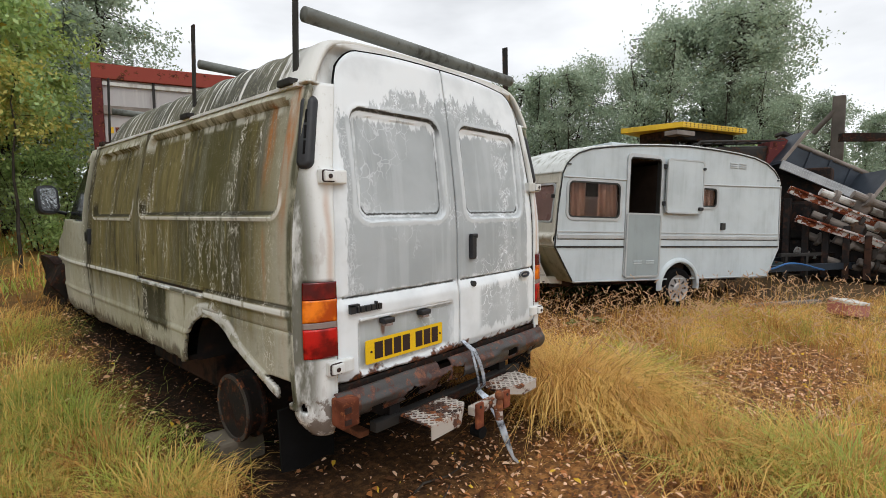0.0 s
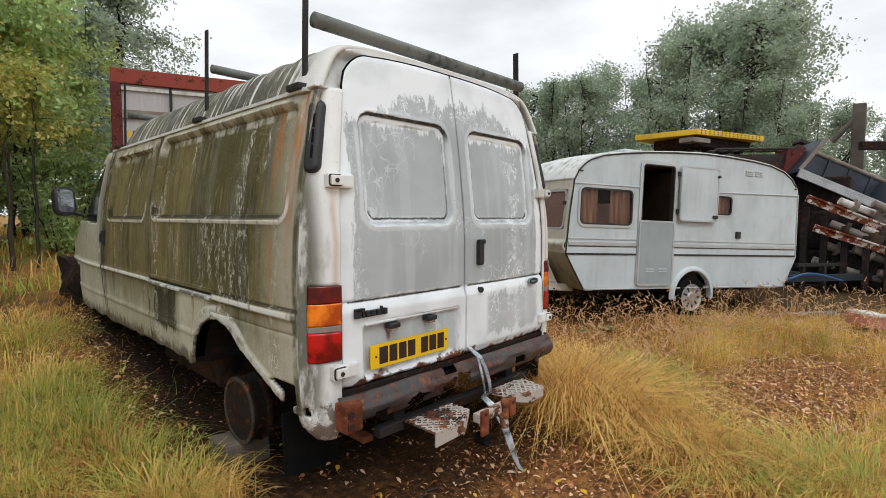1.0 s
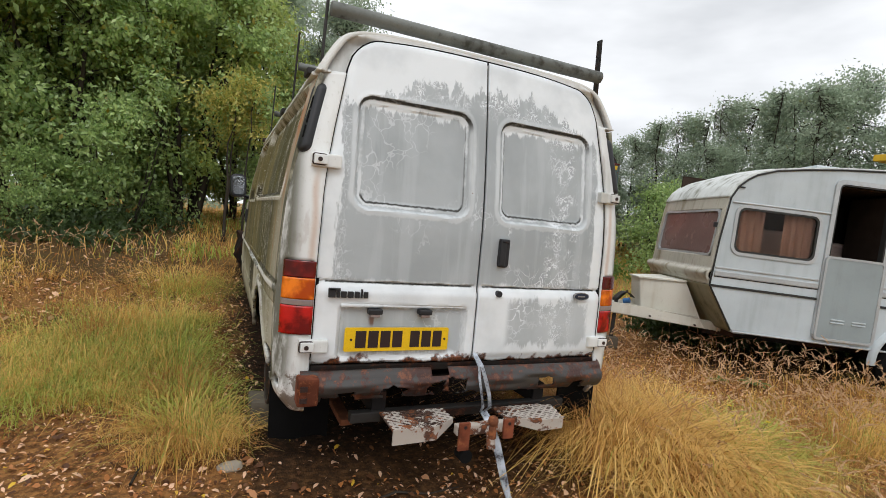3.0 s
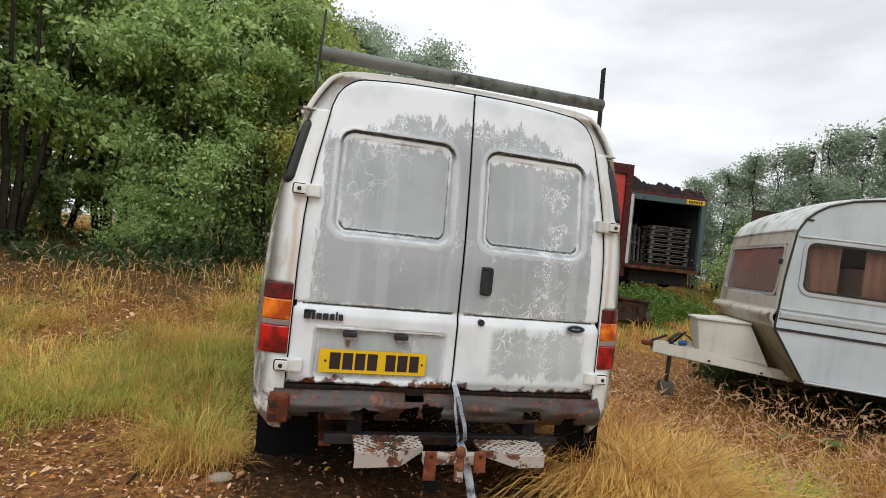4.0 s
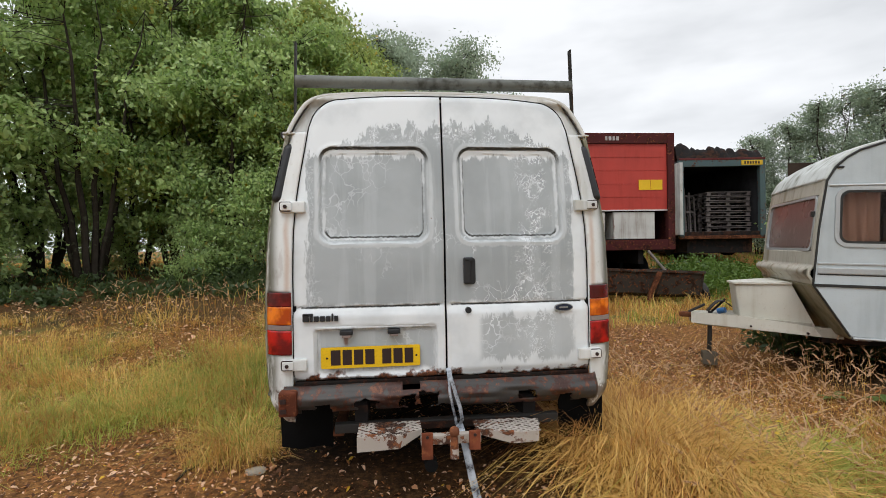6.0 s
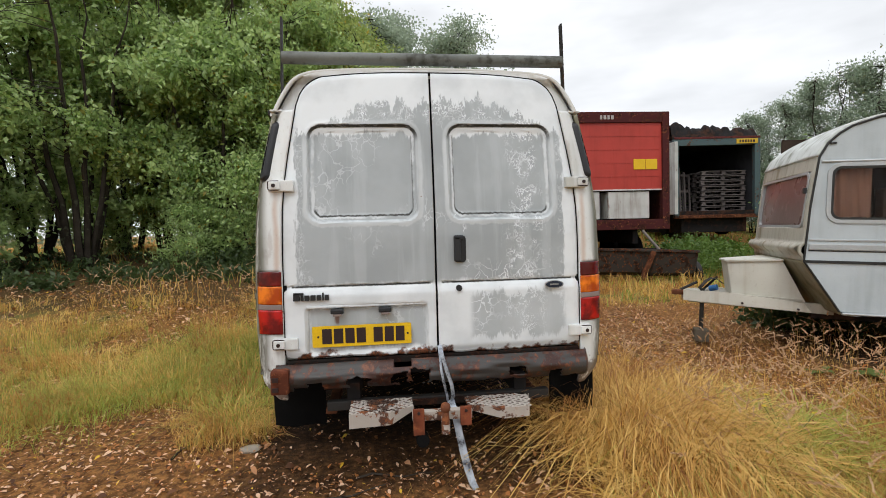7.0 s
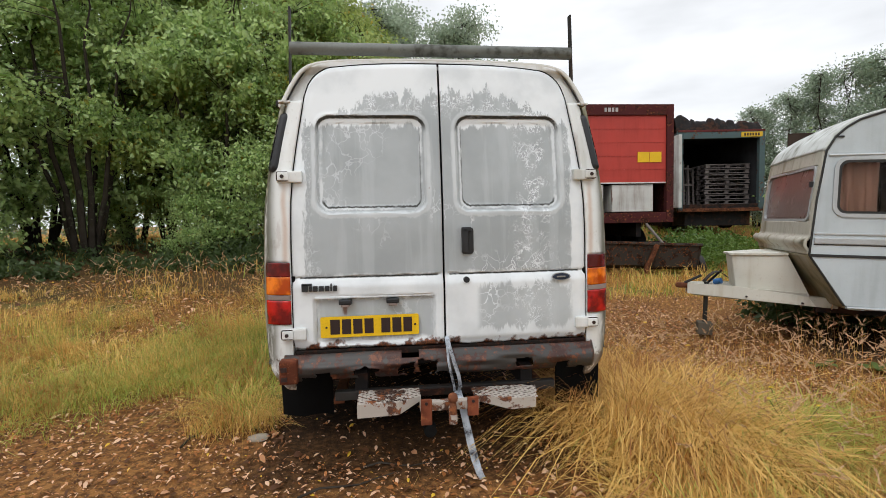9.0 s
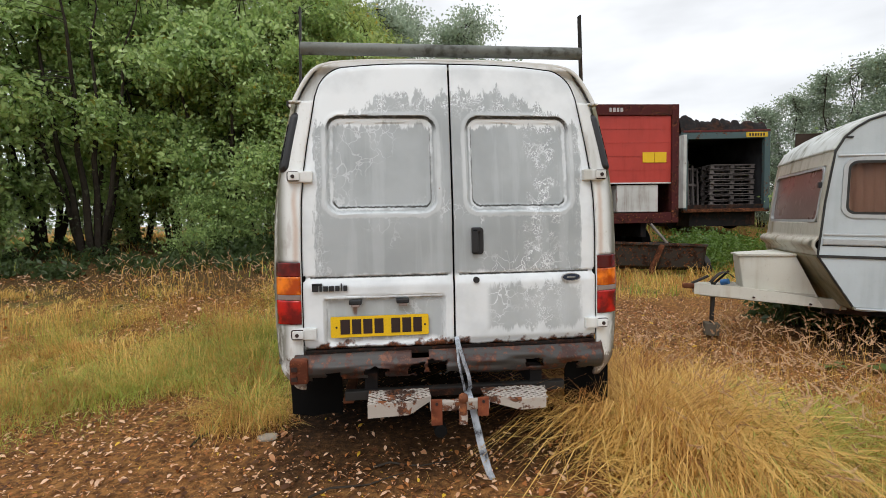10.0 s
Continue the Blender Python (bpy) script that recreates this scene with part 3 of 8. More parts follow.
MAT = {
    "van_side": m_van_side(), "van_roof": m_van_roof(), "van_rear": m_van_rear(),
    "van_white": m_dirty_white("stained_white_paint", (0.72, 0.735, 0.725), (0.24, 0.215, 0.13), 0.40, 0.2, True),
    "rubber": plain("black_rubber", (0.006, 0.006, 0.006), 0.95, 0, 0.4),
    "plastic": plain("black_plastic", (0.02, 0.021, 0.024), 0.45, 0, 0.3),
    "dark": plain("dark_steel", (0.03, 0.028, 0.026), 0.7, 0.2, 0.5, dirt=(0.06, 0.03, 0.015)),
    "rack": plain("weathered_green_steel", (0.165, 0.175, 0.16), 0.6, 0.2, 0.3, 14, (0.05, 0.05, 0.04), 0.5),
    "rust": m_rust("rust"), "dark_rust": m_rust("oily_dark_rust", (0.040, 0.018, 0.013), (0.016, 0.013, 0.011), 0.5, 0.25), "flaking_white": m_rust("flaking_white_paint", (0.2, 0.10, 0.07), (0.43, 0.385, 0.34), 0.56), "bumper": m_rust("rusted_grey_bumper", (0.100, 0.036, 0.024), (0.046, 0.043, 0.041), 0.50, 0.45, 0.45),
    "tread_bar": m_rust("worn_tread_bars", (0.20, 0.12, 0.09), (0.50, 0.455, 0.41), 0.54), "tread": m_rust("worn_treadplate", (0.075, 0.040, 0.030), (0.13, 0.10, 0.085), 0.35),
    "redrust": m_rust("red_oxide", (0.24, 0.07, 0.035)),
    "red_lens": m_lens("red_lens", (0.13, 0.003, 0.004), (0.50, 0.010, 0.008)), "dark_red_lens": m_lens("dark_red_lens", (0.070, 0.002, 0.003), (0.20, 0.006, 0.005)), "amber": m_lens("amber_lens", (0.40, 0.055, 0.003), (0.86, 0.22, 0.010)),
    "clear_lens": plain("grey_lens", (0.30, 0.235, 0.215), 0.2, 0, 0.2, 20),
    "yellow": plain("yellow_plate", (0.80, 0.50, 0.01), 0.4, 0, 0.08, 20), "ink": plain("dark_ink", (0.03, 0.014, 0.012), 0.5, 0, 0.2, 40),
    "pale_stone": plain("pale_stone", (0.42, 0.37, 0.30), 0.85, 0, 0.3, 18, (0.2, 0.16, 0.1), 0.3), "steel": plain("galvanised_steel", (0.42, 0.43, 0.44), 0.4, 0.7, 0.35, 12), "strap": plain("silver_strap", (0.52, 0.57, 0.64), 0.35, 0.3, 0.6, 60, (0.05, 0.05, 0.06), 0.5),
    "concrete": plain("concrete", (0.14, 0.12, 0.092), 0.9, 0, 0.4, 14, (0.1, 0.1, 0.05), 0.4, 0.008),
    "dark_glass": plain("grimy_dark_cab_glass", (0.014, 0.017, 0.016), 0.12, 0, 0.3, 6, (0.05, 0.055, 0.035), 0.4), "glass": m_glass("window_glass"), "oval": plain("dark_oval_badge", (0.03, 0.045, 0.08), 0.3, 0.3, 0.2),
    "mirror": plain("mirror_glass", (0.8, 0.82, 0.84), 0.04, 1.0, 0.05),
    "cv_white": m_dirty_white("caravan_aluminium", (0.50, 0.555, 0.58), (0.28, 0.315, 0.32), 0.34),
    "cv_roof": m_dirty_white("caravan_mossy_roof", (0.62, 0.64, 0.62), (0.13, 0.13, 0.08), 0.85),
    "cv_gold": m_dirty_white("stained_cream_panel", (0.50, 0.48, 0.41), (0.20, 0.155, 0.075), 0.7, 0.25),
    "cv_chalk": m_dirty_white("chalky_cream_paint", (0.68, 0.67, 0.60), (0.40, 0.32, 0.20), 0.45, 0.12),
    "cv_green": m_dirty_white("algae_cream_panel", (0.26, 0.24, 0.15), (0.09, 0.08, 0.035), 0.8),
    "cv_trim": plain("dark_rubber_trim", (0.030, 0.030, 0.028), 0.6, 0, 0.4), "cv_alu": plain("aluminium_trim", (0.50, 0.525, 0.535), 0.4, 0.4, 0.2),
    "curtain": plain("faded_pink_curtain", (0.44, 0.335, 0.295), 0.9, 0, 0.25, 8), "cv_in": plain("brown_interior", (0.045, 0.030, 0.022), 0.8, 0, 0.4),
    "cv_grey": m_dirty_white("grey_door_panel", (0.29, 0.335, 0.345), (0.2, 0.22, 0.2), 0.4),
    "acrylic": m_glass("smoked_acrylic", (0.80, 0.68, 0.60), 0.05),
    "faded_red": m_dirty_white("faded_red_plastic", (0.42, 0.15, 0.12), (0.55, 0.40, 0.35), 0.6),
    "acrylic_dusty": plain("dusty_pink_acrylic", (0.20, 0.12, 0.105), 0.28, 0, 0.3, 6, (0.3, 0.2, 0.17), 0.3),
    "blue": plain("blue_plastic", (0.03, 0.13, 0.33), 0.45, 0, 0.3), "alloy": plain("silver_wheel_trim", (0.5, 0.5, 0.5), 0.35, 0.5, 0.25),
    "red_panel": m_dirty_white("sun_bleached_red_panel", (0.46, 0.05, 0.035), (0.3, 0.03, 0.02), 0.5), "red_frame": m_rust("red_painted_frame", (0.06, 0.022, 0.017), (0.075, 0.018, 0.018), 0.6),
    "bright_red_frame": m_rust("red_painted_rail", (0.13, 0.045, 0.03), (0.27, 0.06, 0.045), 0.68),
    "silver_panel": m_dirty_white("silver_side_panel", (0.42, 0.40, 0.40), (0.6, 0.58, 0.55), 0.5), "teal_frame": m_rust("teal_painted_frame", (0.10, 0.06, 0.045), (0.085, 0.125, 0.13), 0.7),
    "load": plain("dull_dark_timber", (0.15, 0.13, 0.125), 0.9, 0, 0.4, 10), "pallet": plain("grey_weathered_timber", (0.26, 0.225, 0.20), 0.9, 0, 0.4, 10), "inside": plain("dark_lining", (0.05, 0.05, 0.055), 0.9, 0, 0.4),
    "chassis": plain("black_chassis", (0.022, 0.02, 0.02), 0.8, 0.1, 0.5, 6, (0.06, 0.03, 0.02), 0.6), "maroon": m_rust("maroon_paint", (0.12, 0.03, 0.025), (0.12, 0.03, 0.03), 0.6),
    "orange_white": m_rust("flaking_red_beam", (0.28, 0.06, 0.025), (0.50, 0.45, 0.43), 0.42), "bucket": m_rust("brown_bucket_steel", (0.075, 0.042, 0.03), (0.06, 0.052, 0.045), 0.5), "amber_board": m_dirty_white("yellow_board", (0.72, 0.46, 0.03), (0.4, 0.25, 0.03), 0.4),
    "bed_blue": plain("blue_black_steel", (0.035, 0.045, 0.06), 0.45, 0.3, 0.4), "white_box": m_dirty_white("white_box", (0.6, 0.6, 0.57), (0.2, 0.12, 0.08), 0.5, 0.7),
    "ground": m_ground(),
    "old_timber": plain("weathered_dark_timber", (0.13, 0.115, 0.10), 0.9, 0, 0.4, 8),
    "bark": plain("grey_bark", (0.055, 0.045, 0.035), 0.95, 0, 0.5, 10, (0.09, 0.09, 0.06), 0.4, 0.01),
    # birch leaf paled and greyed: distance haze is put into its colour
    "willow": m_leaf("willow_leaf", (0.51, 0.655, 0.245), (0.21, 0.325, 0.115), (0.30, 0.24, 0.03), 0.02, 0.34), "birch": m_leaf("hazy_birch_leaf", (0.40, 0.48, 0.34), (0.25, 0.32, 0.23), (0.28, 0.26, 0.09), 0.02, 0.55),
    "bright_willow": m_leaf("yellowing_leaf", (0.43, 0.51, 0.14), (0.19, 0.28, 0.075), (0.50, 0.38, 0.05), 0.05),
    "straw": m_straw(), "sward": m_straw("sward_blade", 0.12), "green_blade": m_leaf("green_blade", (0.50, 0.53, 0.10), (0.22, 0.33, 0.055), None, 0, 0.55),
    # the shaded weed is a nettle leaf with tree shade put into its colour
    "litter": m_litter(), "gold_leaf": m_leaf("turning_leaf", (0.58, 0.50, 0.13), (0.38, 0.38, 0.09), (0.28, 0.36, 0.08), 0.35), "seed_head": m_leaf("dry_seed_head", (0.74, 0.53, 0.33), (0.50, 0.29, 0.15), None, 0, 0.7), "shaded_weed": m_leaf("shaded_weed_leaf", (0.085, 0.13, 0.04), (0.04, 0.07, 0.02), None, 0, 0.5), "petal": plain("yellow_petal", (0.75, 0.55, 0.02), 0.6, 0, 0.2, 30), "dock": m_leaf("dock_leaf", (0.22, 0.30, 0.08), (0.12, 0.19, 0.05), None, 0, 0.5), "weed": m_leaf("nettle_leaf", (0.17, 0.27, 0.05), (0.08, 0.15, 0.03), None, 0, 0.5),
}


# ---- mesh helpers ----
def part(name, mesh, material, parent=None, label="", smooth=None):
    """Links a bmesh or a mesh as one object under parent."""
    if isinstance(mesh, bmesh.types.BMesh):
        data = bpy.data.meshes.new(name)
        bmesh.ops.recalc_face_normals(mesh, faces=mesh.faces)
        mesh.to_mesh(data)
        mesh.free()
    else:
        data = mesh
    if not data.materials:
        data.materials.append(MAT[material])
    ob = new(name, data)
    ob.parent = parent
    if label:
        ob["label"] = label
    if smooth:
        for p in data.polygons:
            p.use_smooth = True
        data.set_sharp_from_angle(angle=radians(smooth))
    return ob


def thing(name, label, category, m=None, group="", kind=""):
    ob = new(name)
    ob.empty_display_size = 0.1
    if m is not None:
        ob.matrix_world = m
    return tagged(ob, label, category, group, kind)


def box(x0, x1, y0, y1, z0, z1, bevel=0.0, bm=None, turn=None):
    bm = bm or bmesh.new()
    m = Matrix.Translation(((x0 + x1) / 2, (y0 + y1) / 2, (z0 + z1) / 2)) @ Matrix.Diagonal((x1 - x0, y1 - y0, z1 - z0, 1))
    if turn is not None:
        m = turn @ m
    made = bmesh.ops.create_cube(bm, size=1.0, matrix=m)["verts"]
    if bevel:
        edges = list({e for v in made for e in v.link_edges})
        bmesh.ops.bevel(bm, geom=edges, offset=bevel, segments=2, affect="EDGES", profile=0.6)
    return bm


def rod(a, b, r, r2=None, segs=12, bm=None):
    bm = bm or bmesh.new()
    a, b = Vector(a), Vector(b)
    m = Matrix.Translation((a + b) / 2) @ (b - a).to_track_quat("Z", "Y").to_matrix().to_4x4()
    bmesh.ops.create_cone(bm, cap_ends=True, segments=segs, radius1=r, radius2=r if r2 is None else r2, depth=(b - a).length, matrix=m)
    return bm


def prism(outline, lo, hi, axis="y", bm=None, bevel=0.0):
    """An outline of (u, v) points pushed from lo to hi along an axis."""
    bm = bm or bmesh.new()

    def at(u, v, w):
        return {"x": (w, u, v), "y": (u, w, v), "z": (u, v, w)}[axis]

    a = [bm.verts.new(at(u, v, lo)) for u, v in outline]
    b = [bm.verts.new(at(u, v, hi)) for u, v in outline]
    made = [bm.faces.new(a), bm.faces.new(b[::-1])]
    for i in range(len(a)):
        j = (i + 1) % len(a)
        made.append(bm.faces.new((a[j], a[i], b[i], b[j])))
    if bevel:
        rim = [e for f in made[:2] for e in f.edges]
        bmesh.ops.bevel(bm, geom=rim, offset=bevel, segments=2, affect="EDGES", profile=0.6)
    return bm


def rounded(u0, u1, v0, v1, r, steps=5):
    """The outline of a rounded rectangle."""
    pts = []
    for cu, cv, a0 in ((u1 - r, v1 - r, 0), (u0 + r, v1 - r, 90), (u0 + r, v0 + r, 180), (u1 - r, v0 + r, 270)):
        for i in range(steps + 1):
            a = radians(a0 + 90 * i / steps)
            pts.append((cu + r * math.cos(a), cv + r * math.sin(a)))
    return pts


def ring(outer, inner, lo, hi, axis="y"):
    """A flat frame between two outlines of the same number of points."""
    bm = bmesh.new()

    def at(u, v, w):
        return {"x": (w, u, v), "y": (u, w, v), "z": (u, v, w)}[axis]

    rows = [[bm.verts.new(at(u, v, w)) for u, v in line] for line, w in ((outer, lo), (outer, hi), (inner, hi), (inner, lo))]
    for k in range(4):
        a, b = rows[k], rows[(k + 1) % 4]
        for i in range(len(a)):
            j = (i + 1) % len(a)
            bm.faces.new((a[i], a[j], b[j], b[i]))
    return bm


def sheet(us, vs, place, keep=None, name="sheet"):
    """A grid surface: place(u, v) works on arrays and gives x, y, z; keep(u, v) says which cells stay."""
    u, v = np.meshgrid(us, vs, indexing="ij")
    x, y, z = place(u, v)
    pts = np.stack([np.broadcast_to(x, u.shape), np.broadcast_to(y, u.shape), np.broadcast_to(z, u.shape)], -1).reshape(-1, 3)
    nu, nv = len(us), len(vs)
    i, j = np.meshgrid(np.arange(nu - 1), np.arange(nv - 1), indexing="ij")
    a = i * nv + j
    quads = np.stack([a, a + nv, a + nv + 1, a + 1], -1).reshape(-1, 4)
    if keep is not None:
        cu = (u[:-1, :-1] + u[1:, 1:]) / 2
        cv = (v[:-1, :-1] + v[1:, 1:]) / 2
        quads = quads[np.asarray(keep(cu, cv)).reshape(-1)]
    used, inv = np.unique(quads, return_inverse=True)
    data = bpy.data.meshes.new(name)
    data.from_pydata(pts[used].tolist(), [], inv.reshape(-1, 4).tolist())
    data.update()
    return data


def thicken(ob, t, offset=1.0):
    m = ob.modifiers.new("thickness", "SOLIDIFY")
    m.thickness, m.offset = t, offset
    return ob


def step(v, a, b):
    t = np.clip((v - a) / (b - a), 0, 1)
    return t * t * (3 - 2 * t)


def rrect(u, v, u0, u1, v0, v1, r):
    """The distance inside (positive) a rounded rectangle."""
    du = np.abs(u - (u0 + u1) / 2) - (u1 - u0) / 2 + r
    dv = np.abs(v - (v0 + v1) / 2) - (v1 - v0) / 2 + r
    return r - np.hypot(np.maximum(du, 0), np.maximum(dv, 0)) - np.minimum(np.maximum(du, dv), 0)


_cells = np.random.RandomState(5).rand(64, 64)


def rough(u, v, scale, seed=0):
    """Smooth value noise between 0 and 1 on arrays."""
    u, v = np.asarray(u) * scale + seed * 7.13, np.asarray(v) * scale + seed * 3.71
    i, j = np.floor(u).astype(int), np.floor(v).astype(int)
    fu, fv = u - i, v - j
    fu, fv = fu * fu * (3 - 2 * fu), fv * fv * (3 - 2 * fv)
    c = _cells
    return (c[i % 64, j % 64] * (1 - fu) * (1 - fv) + c[(i + 1) % 64, j % 64] * fu * (1 - fv)
            + c[i % 64, (j + 1) % 64] * (1 - fu) * fv + c[(i + 1) % 64, (j + 1) % 64] * fu * fv)


def lathe(profile, segs=28, bm=None, m=Matrix()):
    """Turns (radius, height) points about the z axis."""
    bm = bm or bmesh.new()
    rows = []
    for r, z in profile:
        rows.append([bm.verts.new(m @ Vector((r * math.cos(2 * math.pi * k / segs), r * math.sin(2 * math.pi * k / segs), z))) for k in range(segs)])
    for a, b in zip(rows, rows[1:]):
        for k in range(segs):
            bm.faces.new((a[k], a[(k + 1) % segs], b[(k + 1) % segs], b[k]))
    bm.faces.new(rows[0][::-1])
    bm.faces.new(rows[-1])
    return bm


# ---- the ground: level by the van's tail, rising ahead ----
def height(x, y):
    x, y = np.asarray(x, float), np.asarray(y, float)
    left = step(x, 1.6, -0.6)
    bank = 0.50 * step(y, 0.6, 5.6) + 0.30 * step(y, 5.0, 10.0)
    right = 0.08 * step(y, 3.0, 8.0) + 0.85 * step(y, 8.6, 14.0)
    h = left * bank + (1 - left) * right
    h = h + 0.10 * step(np.hypot(x, y), 6, 14) * (rough(x, y, 0.35, 3) - 0.5)
    return h + 0.035 * (rough(x, y, 1.7, 1) - 0.5) + 0.012 * (rough(x, y, 6.0, 2) - 0.5)


def spread(near, far, count):
    k = np.linspace(-1, 1, count)
    return np.sign(k) * (np.abs(k) * near + (far - near) * np.abs(k) ** 6)


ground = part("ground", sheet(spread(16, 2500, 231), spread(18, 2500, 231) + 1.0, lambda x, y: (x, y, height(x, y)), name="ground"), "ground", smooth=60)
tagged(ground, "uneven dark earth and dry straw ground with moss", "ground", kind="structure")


# ---- the derelict panel van ----
W_Z = [0.40, 0.50, 0.62, 0.80, 0.95, 1.10, 1.37, 1.55, 1.75, 1.93, 2.0]
W_X = [0.935, 0.955, 0.965, 0.972, 0.972, 0.968, 0.955, 0.93, 0.89, 0.85, 0.83]


def half(z):
    """Half the van's width at a height."""
    return sum(np.interp(z + d, W_Z, W_X) for d in (-0.05, -0.025, 0, 0.025, 0.05)) / 5


def tail(z):
    """How far the tail leans forward at a height."""
    return 0.115 * np.clip((np.asarray(z) - 1.25) / 0.9, 0, 1) ** 1.4


def door_edge(z):
    return np.interp(z, [1.15, 1.40, 1.55, 1.69, 1.96, 2.10], [0.803, 0.797, 0.785, 0.766, 0.722, 0.700])


van = thing("panel_van", "derelict white panel van with algae-stained sides and rusted lower edges", "van")
RIDGE = 0.948


def side_shape(y, z, sign):
    """The van's flank with its pressings."""
    d = np.zeros_like(z)
    for y0, y1, z0, z1 in ((0.20, 1.95, 1.365, 1.885), (2.10, 3.08, 1.355, 1.855)):
        k = rrect(y, z, y0, y1, z0, z1, 0.07)
        d += 0.026 * step(k, 0.0, 0.016) - 0.010 * step(k, -0.035, -0.006) * step(k, 0.006, 0.0)
    d -= 0.011 * step(np.abs(z - RIDGE), 0.026, 0.010) * ((y < 0.93) | (y > 1.97)) * (y > 0.12)
    d += 0.006 * step(np.abs(z - 0.865), 0.012, 0.004) * (y < 0.95)
    d -= 0.007 * step(np.abs(z - 0.70), 0.02, 0.006) * (y > 1.15)
    arch, line = np.hypot(y - 0.89, z - 0.44), z - (0.551 + 0.47 * (y - 0.238))
    d -= 0.008 * np.maximum(step(arch, 0.47, 0.445) * (y > 0.58), step(line, 0.055, 0.045) * (y <= 0.58)) * (z < 0.93)
    d += 0.004 * (rough(y, z, 3.0, 4) - 0.5)
    edge = 0.394 + 0.010 * (rough(y, z, 22, 8) - 0.5)
    pull = np.where((np.abs(arch - edge) < 0.011) & (y > 0.55) & (z < 0.9), edge / np.maximum(arch, 0.1), 1.0)
    y, z = 0.89 + (y - 0.89) * pull, 0.44 + (z - 0.44) * pull
    z = np.where((np.abs(line) < 0.010) & (y < 0.62) & (y > 0.2), z - line + 0.006 * rough(y, z, 20, 9), z)
    narrow = 0.10 * step(y, 3.4, 5.2) ** 1.5 + 0.014 * step(y, 0.45, 0.10)
    return sign * (half(z) - d - narrow), y, z


def side_keep(y0, y1, seed):
    def keep(y, z):
        ok = (y > y0) & (y < y1)
        ok &= ~((np.hypot(y - 0.89, z - 0.44) < 0.394) & (z < 0.9))
        line = z - (0.551 + 0.47 * (y - 0.238))
        ok &= ~((y < 0.62) & (line < 0.0))
        low = 0.50 + 0.03 * rough(y, z * 0, 9, seed)
        ok &= z > low
        # rust holes: behind the arch and at the front wing
        ok &= ~((y > 0.13) & (y < 0.36) & (line > 0.042) & (z < 0.605 + 0.08 * rough(y, z, 16, 2)))
        ok &= ~((y > 0.150) & (y < 0.235) & (z < 0.575 + 0.04 * rough(y, z, 24, 12)))
        ok &= ~((y > 4.16 + 0.60 * (z - 0.41) + 0.10 * (rough(y, z, 12, 5) - 0.5)) & (z < 0.92))
        ok &= y < 4.68
        return ok
    return keep


def cab_place(sign):
    def place(y, z):
        x, y2, z2 = side_shape(y, z, sign)
        return x, y2, z2
    return place


def side_window(y, z):
    """Inside the cab's side window."""
    lim = 4.22 - 0.62 * (z - 1.30) / 0.55
    return (y > 3.42) & (y < lim) & (z > 1.31 + 0.03 * step(y, 3.4, 4.2)) & (z < 1.83)


def cab_keep(y, z):
    nose = 4.36 - 0.95 * (z - 1.20) / 0.72
    return side_keep(3.215, 5.02, 3)(y, z) & ~((z > 1.2) & (y > nose)) & ~side_window(y, z) & ~((z > 1.02 + 0.18 * (5.02 - y) / 0.7) & (y > 4.3))


zs = np.concatenate([np.arange(0.46, 0.98, 0.013), np.arange(0.98, 1.94, 0.016)])
for sign, hand in ((-1, "left"), (1, "right")):
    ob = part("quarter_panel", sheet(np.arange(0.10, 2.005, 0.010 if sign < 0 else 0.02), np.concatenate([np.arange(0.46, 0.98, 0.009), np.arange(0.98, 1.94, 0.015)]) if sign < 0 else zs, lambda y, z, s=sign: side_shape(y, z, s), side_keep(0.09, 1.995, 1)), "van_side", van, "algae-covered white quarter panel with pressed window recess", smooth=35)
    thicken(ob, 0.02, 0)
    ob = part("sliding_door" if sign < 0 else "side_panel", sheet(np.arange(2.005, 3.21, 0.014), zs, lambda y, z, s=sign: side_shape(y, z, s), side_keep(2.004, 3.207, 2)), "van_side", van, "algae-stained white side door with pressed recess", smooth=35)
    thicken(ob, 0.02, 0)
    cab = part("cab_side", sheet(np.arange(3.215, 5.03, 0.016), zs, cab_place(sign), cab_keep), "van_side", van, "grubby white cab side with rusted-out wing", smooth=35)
    thicken(cab, 0.02, 0)
    # opaque pane with the dark of the cab interior in its colour
    glass = part("side_window", sheet(np.linspace(3.40, 4.24, 24), np.linspace(1.29, 1.85, 16), lambda y, z, s=sign: (s * (half(z) - 0.03 - 0.10 * step(y, 3.4, 5.2) ** 1.5), y, z), side_window), "dark_glass", cab)
    thicken(glass, 0.005)
    gut = bmesh.new()
    for k in range(32):
        ya, yb = 0.16 + k * 0.096, 0.16 + (k + 1) * 0.096
        box(min(sign * 0.838, sign * 0.872), max(sign * 0.838, sign * 0.872), ya, yb, 1.925, 1.940, 0.0, gut)
    bmesh.ops.remove_doubles(gut, verts=gut.verts, dist=0.0005)
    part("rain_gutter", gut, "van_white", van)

# sliding-door rail, pulls and the black air vents on the rear pillars
rail = box(-0.984, -0.962, 0.94, 1.99, 0.951, 0.966, 0.004)
part("rail_cover", box(-0.990, -0.962, 0.94, 1.99, 0.969, 0.990, 0.004), "van_side", van)
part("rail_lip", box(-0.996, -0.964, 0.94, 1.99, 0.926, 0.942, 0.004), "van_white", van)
part("door_rail", rail, "dark", van, "dark steel sliding-door rail")
part("door_pull", box(-0.999, -0.955, 3.13, 3.17, 1.13, 1.26, 0.008), "plastic", van, "black door pull")
part("door_pull", box(-0.985, -0.945, 3.24, 3.30, 1.15, 1.23, 0.008), "plastic", van, "black door pull")

